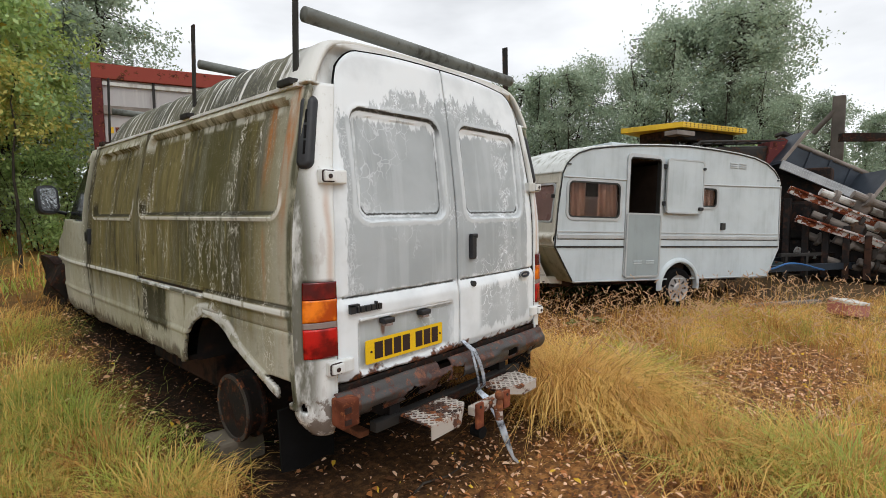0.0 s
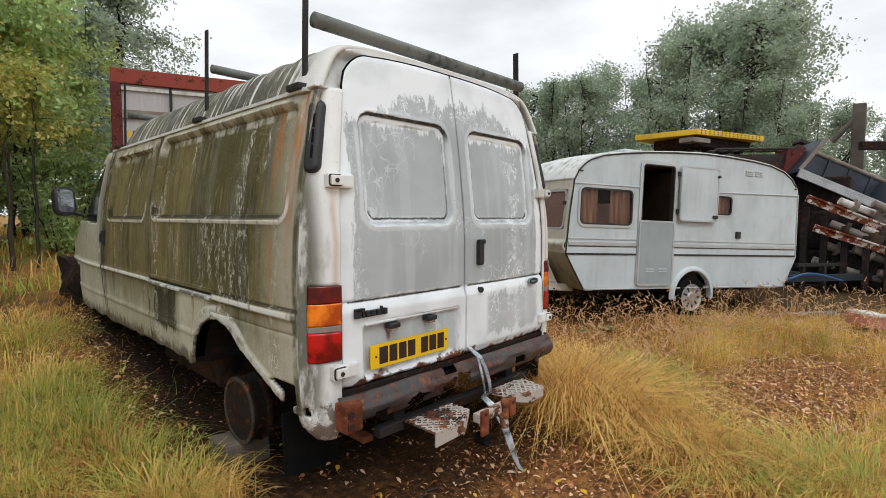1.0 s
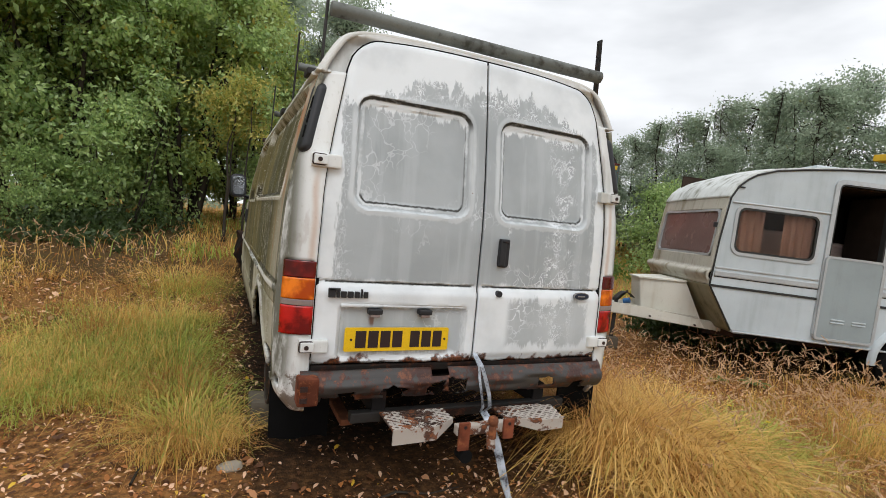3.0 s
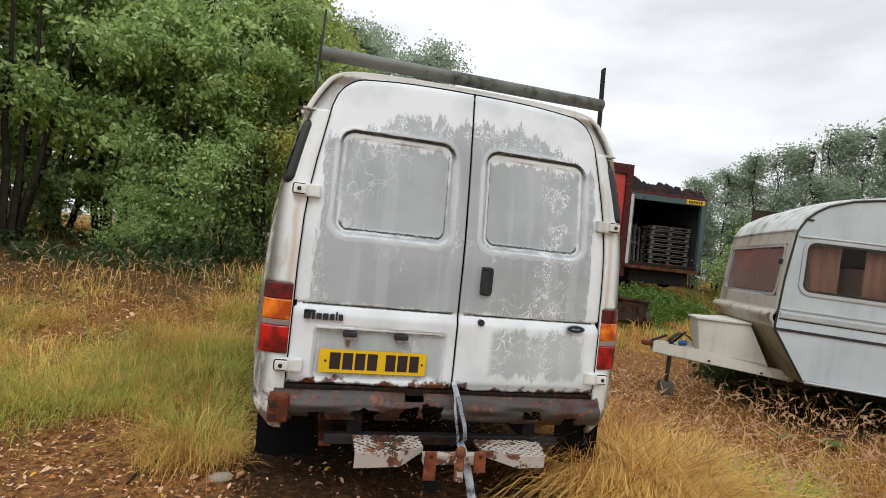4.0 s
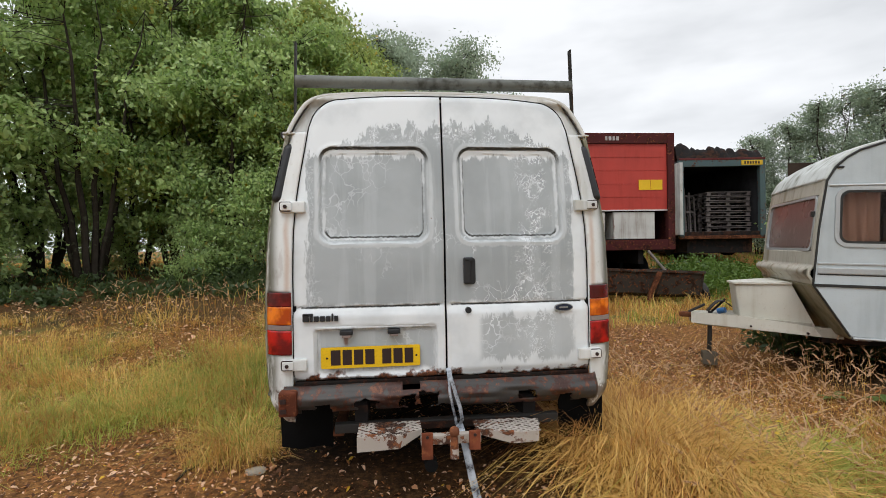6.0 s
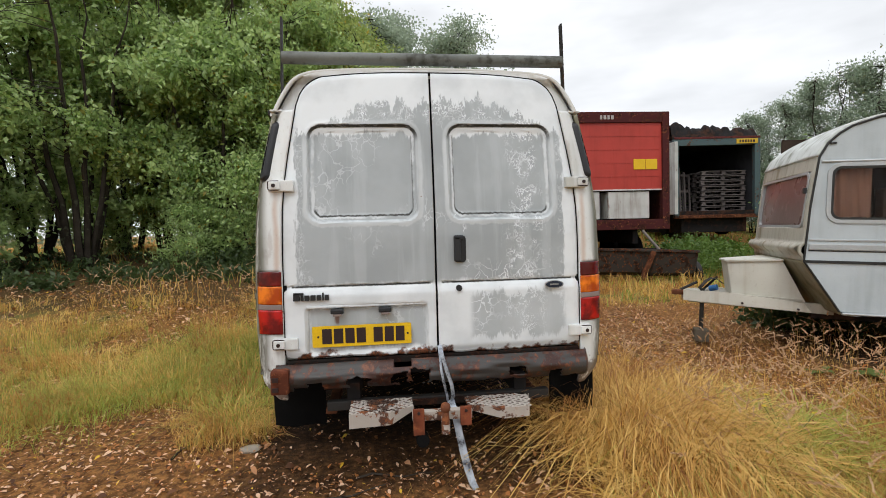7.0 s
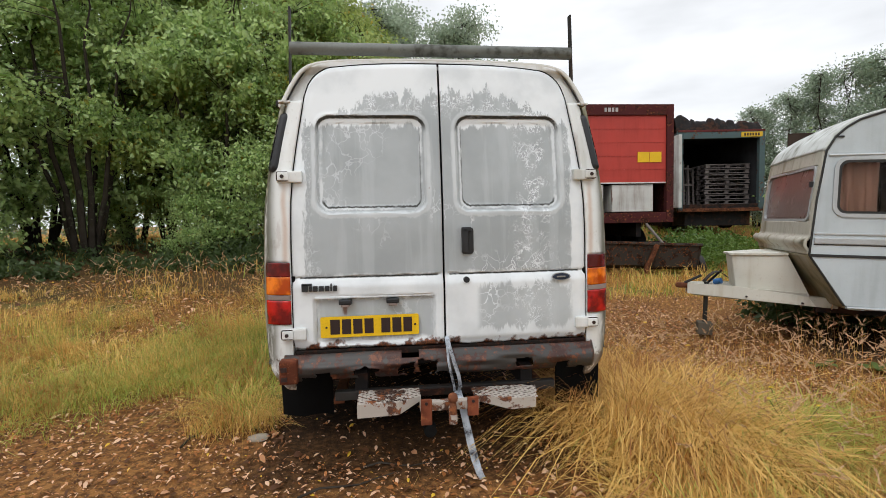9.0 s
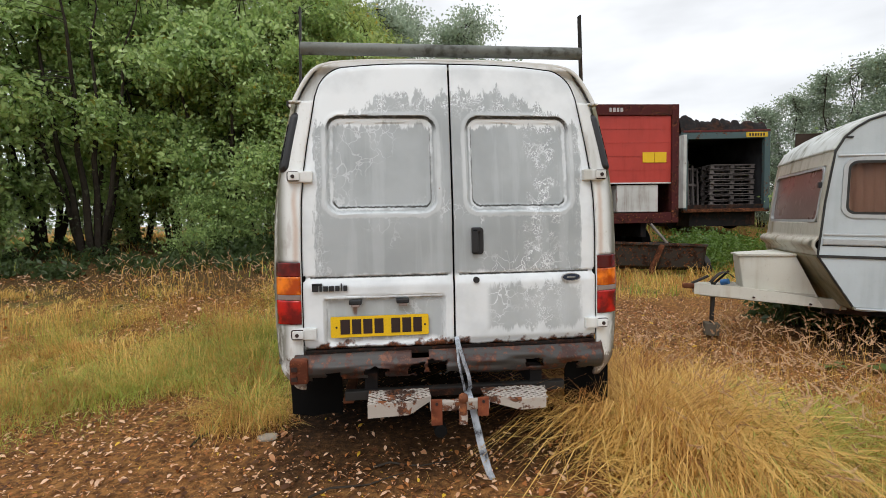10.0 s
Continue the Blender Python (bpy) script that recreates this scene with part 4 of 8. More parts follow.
us_c = np.linspace(0, 1, 26)
for sign in (-1, 1):
    def pillar(a, z, s=sign):
        e, w = door_edge(z) + 0.006, half(z) - 0.014
        tuck = np.clip((0.50 - z) / 0.12, 0, 1) ** 1.6
        return s * (e + (w - e) * np.sin(a * math.pi / 2) - 0.075 * tuck * a), tail(z) + 0.012 + 0.115 * (1 - np.cos(a * math.pi / 2)) * (1 - step(z, 1.9, 2.1) * 0.2) + 0.055 * tuck, z

    def pillar_keep(a, z):
        return ~((z > 0.755) & (z < 1.085) & (a > 0.02) & (a < 0.66)) & (z > 0.385 + 0.10 * a ** 6 + 0.02 * rough(a, z, 9, 3)) & ~((np.hypot((a - 0.75) * 0.2, z - 0.535) < 0.022))
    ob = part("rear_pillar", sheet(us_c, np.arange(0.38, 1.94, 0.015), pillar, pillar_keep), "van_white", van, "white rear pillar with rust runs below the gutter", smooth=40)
    thicken(ob, 0.02, 0)

    def lens(z0, z1):
        def place(a, z, s=sign):
            e, w = door_edge(z) + 0.004, half(z) - 0.014
            return s * (e + (w - e + 0.006) * np.sin(a * math.pi / 2)), tail(z) + 0.115 * (1 - np.cos(a * math.pi / 2)) - 0.002, z
        return sheet(np.linspace(0.02, 0.665, 12), np.linspace(z0, z1, 14), place)
    lamp = part("tail_lamp", lens(0.757, 0.884), "red_lens", van, "red, amber and grey rear light cluster", smooth=50)
    thicken(lamp, 0.012, 0)
    for nm, a, b, mt in (("reverse_lens", 0.887, 0.912, "clear_lens"), ("indicator_lens", 0.914, 1.008, "amber"), ("brake_lens", 1.010, 1.084, "dark_red_lens")):
        thicken(part(nm, lens(a, b), mt, lamp, smooth=50), 0.012, 0)
    lb = bmesh.new()
    bmesh.ops.create_uvsphere(lb, u_segments=12, v_segments=8, radius=1.0, matrix=Matrix.Translation((sign * 0.868, 0.055, 0.81)) @ Matrix.Diagonal((0.035, 0.022, 0.035, 1)))
    part("bulb_holder", lb, "red_lens", lamp, smooth=60)
    part("gutter_end", box(min(sign * 0.795, sign * 0.862), max(sign * 0.795, sign * 0.862), 0.100, 0.17, 1.936, 1.947, 0.004), "van_white", van)
    # air vent
    vent = bmesh.new()
    rows = [[vent.verts.new((out, u, v)) for u, v in rounded(-0.068 + k, 0.008 - k, 1.562 + k, 1.885 - k, 0.034 - k * 0.8, 8)] for out, k in ((-0.016, 0.0), (0.008, 0.0), (0.018, 0.004), (0.025, 0.010), (0.029, 0.020))]
    for ra, rb in zip(rows, rows[1:]):
        for k in range(len(ra)):
            vent.faces.new((ra[k], ra[(k + 1) % len(ra)], rb[(k + 1) % len(ra)], rb[k]))
    vent.faces.new(rows[-1])

    def on_pillar(u, z, out, s=sign):
        e, w = float(door_edge(z)) + 0.006, float(half(z)) - 0.014
        a = radians(62)
        p = Vector((e + (w - e) * math.sin(a), float(tail(z)) + 0.012 + 0.115 * (1 - math.cos(a)), z))
        t = Vector(((w - e) * math.cos(a), 0.115 * math.sin(a), 0)).normalized()
        o = Vector((t.y, -t.x, 0))
        p = p + t * (u + 0.012) + o * (out + 0.002)
        return Vector((s * p.x, p.y, p.z))
    for v in vent.verts:
        v.co = on_pillar(v.co.y, v.co.z, v.co.x)
    vent = part("air_vent", vent, "plastic", van, "black plastic louvred air vent", smooth=60)
    for k in range(3):
        zz = 1.625 + 0.068 * k
        part("louvre", rod(on_pillar(-0.034, zz, 0.025), on_pillar(-0.034, zz + 0.056, 0.025), 0.007, segs=8), "rubber", vent)


# roof with rounded rear end: half width and height across the van
ROOF_X = [0.846, 0.836, 0.805, 0.770, 0.748, 0.715, 0.660, 0.580, 0.400, 0.200, 0.0]
ROOF_Z = [1.935, 1.965, 2.030, 2.090, 2.118, 2.144, 2.163, 2.173, 2.182, 2.187, 2.189]


def roof_shape(k, y):
    k, sg = np.abs(k), np.sign(k)
    knots = np.linspace(1, 0, len(ROOF_X))[::-1]
    x = sum(np.interp(np.clip(k + d, 0, 1), knots, ROOF_X[::-1]) for d in (-0.03, 0, 0.03)) / 3
    z = sum(np.interp(np.clip(k + d, 0, 1), knots, ROOF_Z[::-1]) for d in (-0.03, 0, 0.03)) / 3
    x, z = np.where(k > 0.99, ROOF_X[0], x), np.where(k > 0.99, ROOF_Z[0], z)
    back = np.clip((0.085 - y) / 0.07, 0, 1)
    front = step(y, 2.75, 3.35)
    zz = 1.935 + (z - 1.935) * (1 - 0.05 * back ** 2.2) * (1 - 0.75 * front ** 2)
    zz = zz + 0.006 * np.cos(y * 2 * math.pi / 0.30) * step(1 - x / 0.846, 0.02, 0.12) * step(y, 0.1, 0.3)
    return sg * x * (1 - 0.020 * back ** 2.2) * (1 - 0.05 * front), y + tail(zz) * np.clip((0.9 - y) / 0.88, 0, 1), zz


ob = part("roof", sheet(np.linspace(-1, 1, 101), np.concatenate([np.linspace(0.012, 0.10, 12), np.arange(0.13, 3.38, 0.035)]), roof_shape), "van_roof", van, "raised van roof grey with lichen, washed white in runs", smooth=40)
thicken(ob, 0.02, 0)


def rear_frame(u, z):
    top = np.interp(z + 0.012, ROOF_Z, ROOF_X) - 0.022
    return u * np.where(z > 1.93, top, door_edge(z) + 0.014), tail(z) + 0.052 - 0.040 * step(z, 2.09, 2.14), z


ob = part("rear_frame", sheet(np.linspace(-1, 1, 60), np.concatenate([np.arange(0.58, 1.93, 0.05), np.linspace(1.931, 2.172, 40)]), rear_frame), "van_white", van, "white rear door frame", smooth=40)
thicken(ob, 0.012, -1)


# rear doors with their pressings
def leaf(sign):
    def place(u, v):
        x0 = 0.0055 + np.abs(u) * 0.727
        r, cx = 0.155, 0.578
        top = 2.152 - 0.026 * (np.minimum(x0, cx) / 0.60) ** 3
        top = np.where(x0 > cx, top - r + np.sqrt(np.maximum(r * r - (x0 - cx) ** 2, 0)), top)
        bot = 0.613 + 0.012 * rough(u * 0.8, v * 0, 12, 4)
        z = bot + v * (top - bot)
        ax = 0.0055 + np.abs(u) * (door_edge(z) - 0.0055)
        x = sign * ax
        d = np.zeros_like(z)
        win = rrect(ax, z, 0.082, 0.668, 1.335, 1.862, 0.075)
        d += 0.018 * step(win, 0.0, 0.014) + 0.007 * step(win, 0.032, 0.040)
        d -= 0.003 * step(win, -0.024, -0.006) * step(win, 0.002, -0.002)
        d += 0.011 * step(np.abs(z - 0.998), 0.010, 0.003) * step(ax, 0.02, 0.03)
        d -= 0.014 * step(z, 0.993, 0.945) * step(z, 0.62, 0.66)
        if sign < 0:
            rec = rrect(x, z, -0.70, -0.045, 0.632, 0.900, 0.03)
            d += 0.026 * step(rec, 0.0, 0.022)
        d += 0.008 * step(ax - door_edge(z), -0.05, 0.0) ** 2 + 0.006 * step(v, 0.985, 1.0)
        d += 0.003 * (rough(x, z, 3.5, 6 + sign) - 0.5)
        return x, tail(z) - 0.022 + d + 0.015 * (ax / 0.78) ** 2, z
    return place


leaf_u = np.concatenate([np.linspace(0, 0.9, 68), 1 - 0.1 * np.cos(np.linspace(0, math.pi / 2, 14))[1:]])
for sign in (-1, 1):
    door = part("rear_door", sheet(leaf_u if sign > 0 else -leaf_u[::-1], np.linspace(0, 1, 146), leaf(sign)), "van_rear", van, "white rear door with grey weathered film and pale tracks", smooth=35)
    thicken(door, 0.016, -1)
    door.location.y = 0.018
    for zc in (1.532, 0.706):
        y0 = float(tail(zc)) - 0.030
        a, b = sorted((sign * 0.735, sign * 0.865))
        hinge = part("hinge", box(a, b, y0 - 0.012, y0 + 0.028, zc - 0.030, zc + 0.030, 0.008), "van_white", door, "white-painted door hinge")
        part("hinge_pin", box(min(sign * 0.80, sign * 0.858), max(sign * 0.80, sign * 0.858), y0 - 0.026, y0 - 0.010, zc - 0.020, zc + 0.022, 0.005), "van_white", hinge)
        # dark ring drawn for the crevice shade round the hinge pin
        part("hinge_crevice_ring", ring(rounded(sign * 0.833 - 0.032, sign * 0.833 + 0.032, zc - 0.025, zc + 0.027, 0.012), rounded(sign * 0.833 - 0.027, sign * 0.833 + 0.027, zc - 0.020, zc + 0.022, 0.010), y0 - 0.0145, y0 - 0.010), "ink", hinge)
        part("hinge_hole", rod((sign * 0.833, y0 - 0.030, zc), (sign * 0.833, y0 - 0.020, zc), 0.010), "ink", hinge)
    if sign > 0:
        recess = part("handle_recess", prism(rounded(0.100, 0.165, 1.105, 1.250, 0.018), -0.026, -0.018, "y"), "plastic", door, "black handle recess")
        hb = box(0.098, 0.152, -0.050, -0.024, 1.226, 1.252, 0.007)
        box(0.098, 0.134, -0.050, -0.024, 1.112, 1.245, 0.006, hb)
        part("door_handle", hb, "plastic", door, "black plastic door handle")
        part("lock_cover", rod((0.121, -0.046, 0.967), (0.121, -0.022, 0.967), 0.0165, segs=20), "plastic", door, "round black lock cover")
        ov = lathe([(1, -1), (1, 0.6), (0.9, 1)], 28, m=Matrix.Translation((0.652, -0.036, 0.968)) @ Euler((radians(90), 0, 0)).to_matrix().to_4x4() @ Matrix.Diagonal((0.052, 0.021, 0.005, 1)))
        ovo = part("oval_badge", ov, "oval", door, "dark oval maker's badge", smooth=40)
        rim = ring([(0.652 + 0.053 * math.cos(a * math.pi / 14), 0.968 + 0.022 * math.sin(a * math.pi / 14)) for a in range(28)], [(0.652 + 0.048 * math.cos(a * math.pi / 14), 0.968 + 0.018 * math.sin(a * math.pi / 14)) for a in range(28)], -0.043, -0.036)
        part("badge_rim", rim, "steel", ovo)
        br = box(0.628, 0.676, -0.0425, -0.0405, 0.964, 0.972)
        part("badge_mark", br, "steel", ovo)
    else:
        # maker's lettering as plain bars
        bar = bmesh.new()
        xx = -0.752
        for w in (0.036, 0.018, 0.028, 0.030, 0.026, 0.012, 0.024):
            hgt = 0.028 if w != 0.036 and w != 0.012 else 0.040
            box(xx, xx + w - 0.005, -0.045, -0.026, 0.930, 0.930 + hgt, 0.002, bar)
            xx += w + 0.002
        box(-0.752, -0.700, -0.045, -0.026, 0.960, 0.972, 0.002, bar)
        part("name_badge", bar, "plastic", door, "dark plastic name badge in plain bars")
        plate = part("number_plate", prism(rounded(-0.663, -0.143, 0.680, 0.791, 0.008), -0.032, -0.026, "y"), "yellow", door, "yellow number plate with dark characters")
        xx = -0.612
        for k, w in enumerate((0.050, 0.048, 0.048, 0.048, 0.0, 0.048, 0.048, 0.046)):
            if w:
                part("plate_bar", box(xx, xx + w, -0.0342, -0.0318, 0.697, 0.776, 0.0), "ink", plate)
            xx += w + (0.011 if w else 0.030)
        for px, pz in ((-0.632, 0.735), (-0.163, 0.735)):
            part("plate_screw", rod((px, -0.035, pz), (px, -0.031, pz), 0.006, segs=8), "ink", plate)
        for px in (-0.530, -0.280):
            pl = part("plate_lamp", box(px - 0.034, px + 0.034, -0.052, -0.010, 0.855, 0.880, 0.006), "plastic", door, "grey plate lamp")
            part("lamp_lens", box(px - 0.022, px + 0.022, -0.048, -0.016, 0.842, 0.855, 0.003), "clear_lens", pl)
        part("plate_shelf", box(-0.69, -0.055, -0.030, -0.006, 0.886, 0.900, 0.005), "van_rear", door)

# black strip round the doors in place of the shut gap's shade
rim = []
for s, us, vs in ((-1, np.full(40, -1.0), np.linspace(0.01, 0.985, 40)), (-1, -np.linspace(0.985, 0.0, 40), np.full(40, 1.0)), (1, np.linspace(0.0, 0.985, 40), np.full(40, 1.0)), (1, np.full(40, 1.0), np.linspace(0.985, 0.01, 40))):
    px, py, pz = leaf(s)(us, vs)
    rim += [Vector((float(a), float(b) + 0.022, float(c))) for a, b, c in zip(px, py, pz)]
gap = bmesh.new()
rows = []
for i, p in enumerate(rim):
    out = Vector((p.x, 0, max(p.z - 1.75, 0) * 2.2 if abs(p.x) < 0.7 else max(p.z - 1.9, 0) * 2.0)).normalized()
    rows.append([gap.verts.new(p + out * r + Vector((0, d, 0))) for r, d in ((-0.012, -0.004), (0.0065, -0.004), (0.0065, 0.004), (-0.012, 0.004))])
for a, b in zip(rows, rows[1:]):
    for k in range(4):
        gap.faces.new((a[k], a[(k + 1) % 4], b[(k + 1) % 4], b[k]))
part("shut_gap_strip", gap, "rubber", van, "black strip for the dark shut gap round the doors")
# black strip behind the centre seam, for the dark gap between the doors
seal = sheet(np.array([-0.012, 0.0, 0.012]), np.linspace(0.60, 2.125, 40), lambda x, z: (x, tail(z) + 0.024, z))
thicken(part("door_seal", seal, "rubber", van), 0.004)

# rusted bumper with holes
def bumper(u, v):
    x = u
    bow = 0.03 * (np.abs(u) / 0.88) ** 4 + 0.10 * step(u, 0.79, 0.865) ** 2
    prof = -0.020 - 0.080 * np.clip(np.sin(math.pi * (0.04 + 0.88 * v)), 0, 1) ** 0.38
    zz = 0.600 - 0.130 * v
    dent = 0.02 * (rough(u, v, 5, 1) - 0.5)
    return x, prof + bow + dent + 0.005, zz + 0.012 * (rough(u, v * 0, 3, 2) - 0.5)


def bumper_keep(u, v):
    ragged = 0.55 * rough(u, v * 0.16, 22, 3) + 0.45 * rough(u, v * 0.16, 50, 5)
    hole = np.zeros_like(u, dtype=bool)
    # rusted-through patches: centre, half width, from where down, to where
    for c, w, a, b in ((-0.655, 0.055, 0.72, 1.1), (-0.43, 0.07, 0.66, 1.1), (-0.22, 0.05, 0.50, 0.86), (-0.10, 0.055, 0.46, 0.88), (0.42, 0.06, 0.52, 0.76), (0.63, 0.04, 0.75, 1.1)):
        k = np.maximum(np.abs(u - c) / w, np.maximum((a - v) / 0.25, (v - b) / 0.25) + 0.55)
        hole |= k < 0.35 + 1.0 * ragged
    bite = v > 1.04 - 0.9 * np.maximum(rough(u, v * 0, 6.5, 9) + 0.3 * rough(u, v * 0, 34, 2) - 0.55, 0) * (np.abs(u) < 0.76)
    return ~hole & ~bite & ~((rough(u, v * 0, 9, 7) > 0.70) & (v < 0.26) & (u < 0.1))


bump = part("rear_bumper", sheet(np.arange(-0.85, 0.856, 0.007), np.linspace(0, 1, 41), bumper, bumper_keep), "bumper", van, "rust-eaten grey steel rear bumper with holes", smooth=40)
thicken(bump, 0.006, 0)
endcap = box(-0.866, -0.775, -0.104, -0.02, 0.465, 0.588, 0.012)
box(-0.855, -0.830, -0.110, -0.099, 0.49, 0.515, 0.0, endcap)
box(-0.855, -0.830, -0.110, -0.099, 0.53, 0.55, 0.0, endcap)
part("bumper_end", endcap, "redrust", bump, "red-rusted bumper end")
for zz in (0.485, 0.535):
    part("end_slot", box(-0.856, -0.826, -0.113, -0.100, zz, zz + 0.022), "ink", bump)
# dark rust here also carries the shadow between doors and bumper
part("rear_valance", box(-0.80, 0.80, 0.000, 0.04, 0.575, 0.612, 0.005), "dark_rust", van, "rust-scabbed rear valance, darkened for the shadow below the doors")
for sign in (-1, 1):
    part("chassis_rail", box(sign * 0.46 - 0.035, sign * 0.46 + 0.035, 0.02, 4.4, 0.36, 0.47, 0.005), "chassis", van)
under = box(-0.93, 0.93, 1.32, 4.9, 0.50, 0.53)
box(-0.58, 0.58, 0.06, 1.32, 0.50, 0.53, bm=under)
part("floor_pan", under, "chassis", van, "black underside floor")
part("rear_axle", rod((-0.84, 0.86, 0.30), (0.84, 0.86, 0.30), 0.045, segs=12), "chassis", van)
# unseen tank and tray, sized to keep daylight out from under the van
part("fuel_tank", box(-0.72, 0.50, 1.45, 2.6, 0.24, 0.49, 0.03), "chassis", van)
part("underside_light_block", box(-0.66, 0.60, 2.65, 4.2, 0.27, 0.49, 0.03), "chassis", van)
part("bulkhead", box(-0.80, 0.80, 3.10, 3.14, 0.53, 1.90), "chassis", van)

# towbar with treadplate steps and ball
tow = new("towbar_step")
tow.parent = van
tow["label"] = "flaking treadplate rear step with tow ball"
def tread(plan, front, zt, deep):
    """A plate of the given plan with raised bars, and a lip hanging along the corners of its front edge."""
    part("step_plate", prism(plan, zt - 0.010, zt, "z"), "tread", tow)
    lip = bmesh.new()
    rows = [[lip.verts.new((x + dx, y + dy, z)) for dx, dy, z in ((0, -0.005, zt + 0.001), (0, 0.004, zt + 0.001), (0, 0.004, zt - h), (0, -0.005, zt - h))] for (x, y), h in zip(front, deep)]
    for a, b in zip(rows, rows[1:]):
        for k in range(4):
            lip.faces.new((a[k], a[(k + 1) % 4], b[(k + 1) % 4], b[k]))
    lip.faces.new(rows[0])
    lip.faces.new(rows[-1][::-1])
    part("step_lip", lip, "flaking_white", tow)
    bars = bmesh.new()
    xs, ys = [p[0] for p in plan], [p[1] for p in plan]
    rnd = random.Random(int(min(xs) * 100))

    def inside(x, y):
        odd = False
        for (xa, ya), (xb, yb) in zip(plan, plan[1:] + plan[:1]):
            if (ya > y) != (yb > y) and x < xa + (xb - xa) * (y - ya) / (yb - ya):
                odd = not odd
        return odd
    for i in range(int((max(xs) - min(xs)) / 0.021)):
        for j in range(int((max(ys) - min(ys)) / 0.019)):
            px, py = min(xs) + 0.012 + i * 0.021, min(ys) + 0.010 + j * 0.019
            a = radians(40 if (i + j) % 2 else -40) + rnd.uniform(-0.15, 0.15)
            if inside(px, py) and rnd.random() < 0.90:
                box(-0.0125, 0.0125, -0.0045, 0.0045, zt - 0.001, zt + 0.004, 0.0, bars, Matrix.Translation((px, py, 0)) @ Matrix.Rotation(a, 4, "Z"))
    part("tread_pattern", bars, "tread_bar", tow, "flaking white treadplate bars")


tread([(-0.470, -0.03), (-0.15, -0.03), (-0.15, -0.165), (-0.265, -0.238), (-0.470, -0.238)], [(-0.470, -0.238), (-0.265, -0.238), (-0.15, -0.165)], 0.392, (0.068, 0.062, 0.022))
tread([(0.13, -0.04), (0.485, -0.06), (0.435, -0.238), (0.30, -0.238), (0.13, -0.165)], [(0.13, -0.165), (0.30, -0.238), (0.435, -0.238), (0.485, -0.06)], 0.378, (0.024, 0.055, 0.050, 0.045))
part("step_back", box(-0.46, 0.47, -0.022, -0.008, 0.340, 0.374, 0.003), "dark_rust", tow)
part("cross_tube", box(-0.60, 0.62, 0.0, 0.05, 0.33, 0.38, 0.006), "dark", tow)
for px in (-0.13, 0.105):
    part("hitch_bracket", box(px - 0.028, px + 0.028, -0.262, -0.246, 0.275 if px < 0 else 0.31, 0.405, 0.004), "redrust", tow, "red-rusted bracket")
part("hitch_plate", box(-0.16, 0.14, -0.245, -0.20, 0.338, 0.385, 0.006), "flaking_white", tow)
for px in (-0.13, 0.105):
    part("bolt_hole", rod((px, -0.266, 0.385), (px, -0.258, 0.385), 0.008, segs=10), "ink", tow)
part("tow_socket", rod((-0.112, -0.262, 0.245), (-0.112, -0.20, 0.245), 0.032, segs=18), "rubber", tow, "round black towing socket")
nb = lathe([(0.020, 0.0), (0.017, 0.05), (0.014, 0.058), (0.021, 0.064), (0.025, 0.080), (0.021, 0.096), (0.010, 0.104)], 20, m=Matrix.Translation((0.0, -0.285, 0.335)))
neck = rod((0.0, -0.285, 0.285), (0.0, -0.275, 0.345), 0.022, segs=10)
rod((0.0, -0.285, 0.335), (0.0, -0.24, 0.36), 0.020, segs=10, bm=neck)
part("ball_neck", neck, "flaking_white", tow, smooth=50)
part("tow_ball", nb, "rust", tow, "rusted tow ball", smooth=50)

# roof rack: three tubes on upright posts
for k, (yy, zz, r) in enumerate(((0.215, 2.252, 0.034), (1.32, 2.255, 0.026), (3.02, 2.215, 0.026))):
    rack = new("roof_rack_bar")
    rack.parent = van
    rack["label"] = "weathered tubular roof bar on dark upright posts"
    for sign in (-1, 1):
        part("upright", box(sign * 0.822 - 0.005, sign * 0.822 + 0.005, yy + 0.01, yy + 0.05, 1.94, 2.49, 0.003, turn=Matrix.Translation((sign * 0.82, 0, 1.94)) @ Matrix.Rotation(radians(-1.5 * sign), 4, "Y") @ Matrix.Translation((-sign * 0.82, 0, -1.94))), "dark", rack)
        part("foot_clamp", box(sign * 0.86 - 0.03, sign * 0.86 + 0.03, yy - 0.03, yy + 0.08, 1.935, 1.965, 0.006), "dark", rack)
    tube = lathe([(r - 0.004, -0.80), (r, -0.797), (r, 0.797), (r - 0.004, 0.80), (r - 0.006, 0.79)], 20, m=Matrix.Translation((-0.005, yy - 0.02, zz)) @ Euler((0, radians(90), 0)).to_matrix().to_4x4())
    part("cross_bar", tube, "rack", rack, smooth=50)

# cab front: windscreen, bonnet, mirror
def screen(u, v):
    y = 3.36 + 0.98 * v
    z = 1.945 - 0.72 * v
    return u * (0.78 + 0.08 * v), y + 0.10 * (1 - (u) ** 2) * 0.8, z


thicken(part("windscreen", sheet(np.linspace(-1, 1, 17), np.linspace(0.06, 0.97, 12), screen), "glass", van, smooth=60), 0.005)
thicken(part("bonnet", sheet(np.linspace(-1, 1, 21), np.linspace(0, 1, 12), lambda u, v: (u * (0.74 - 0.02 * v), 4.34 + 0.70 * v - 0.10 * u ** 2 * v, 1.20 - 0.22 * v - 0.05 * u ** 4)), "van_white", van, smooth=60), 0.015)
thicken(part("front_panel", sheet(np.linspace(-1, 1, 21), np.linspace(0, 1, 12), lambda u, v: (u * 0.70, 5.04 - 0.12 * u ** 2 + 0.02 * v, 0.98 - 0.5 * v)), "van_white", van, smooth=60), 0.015)
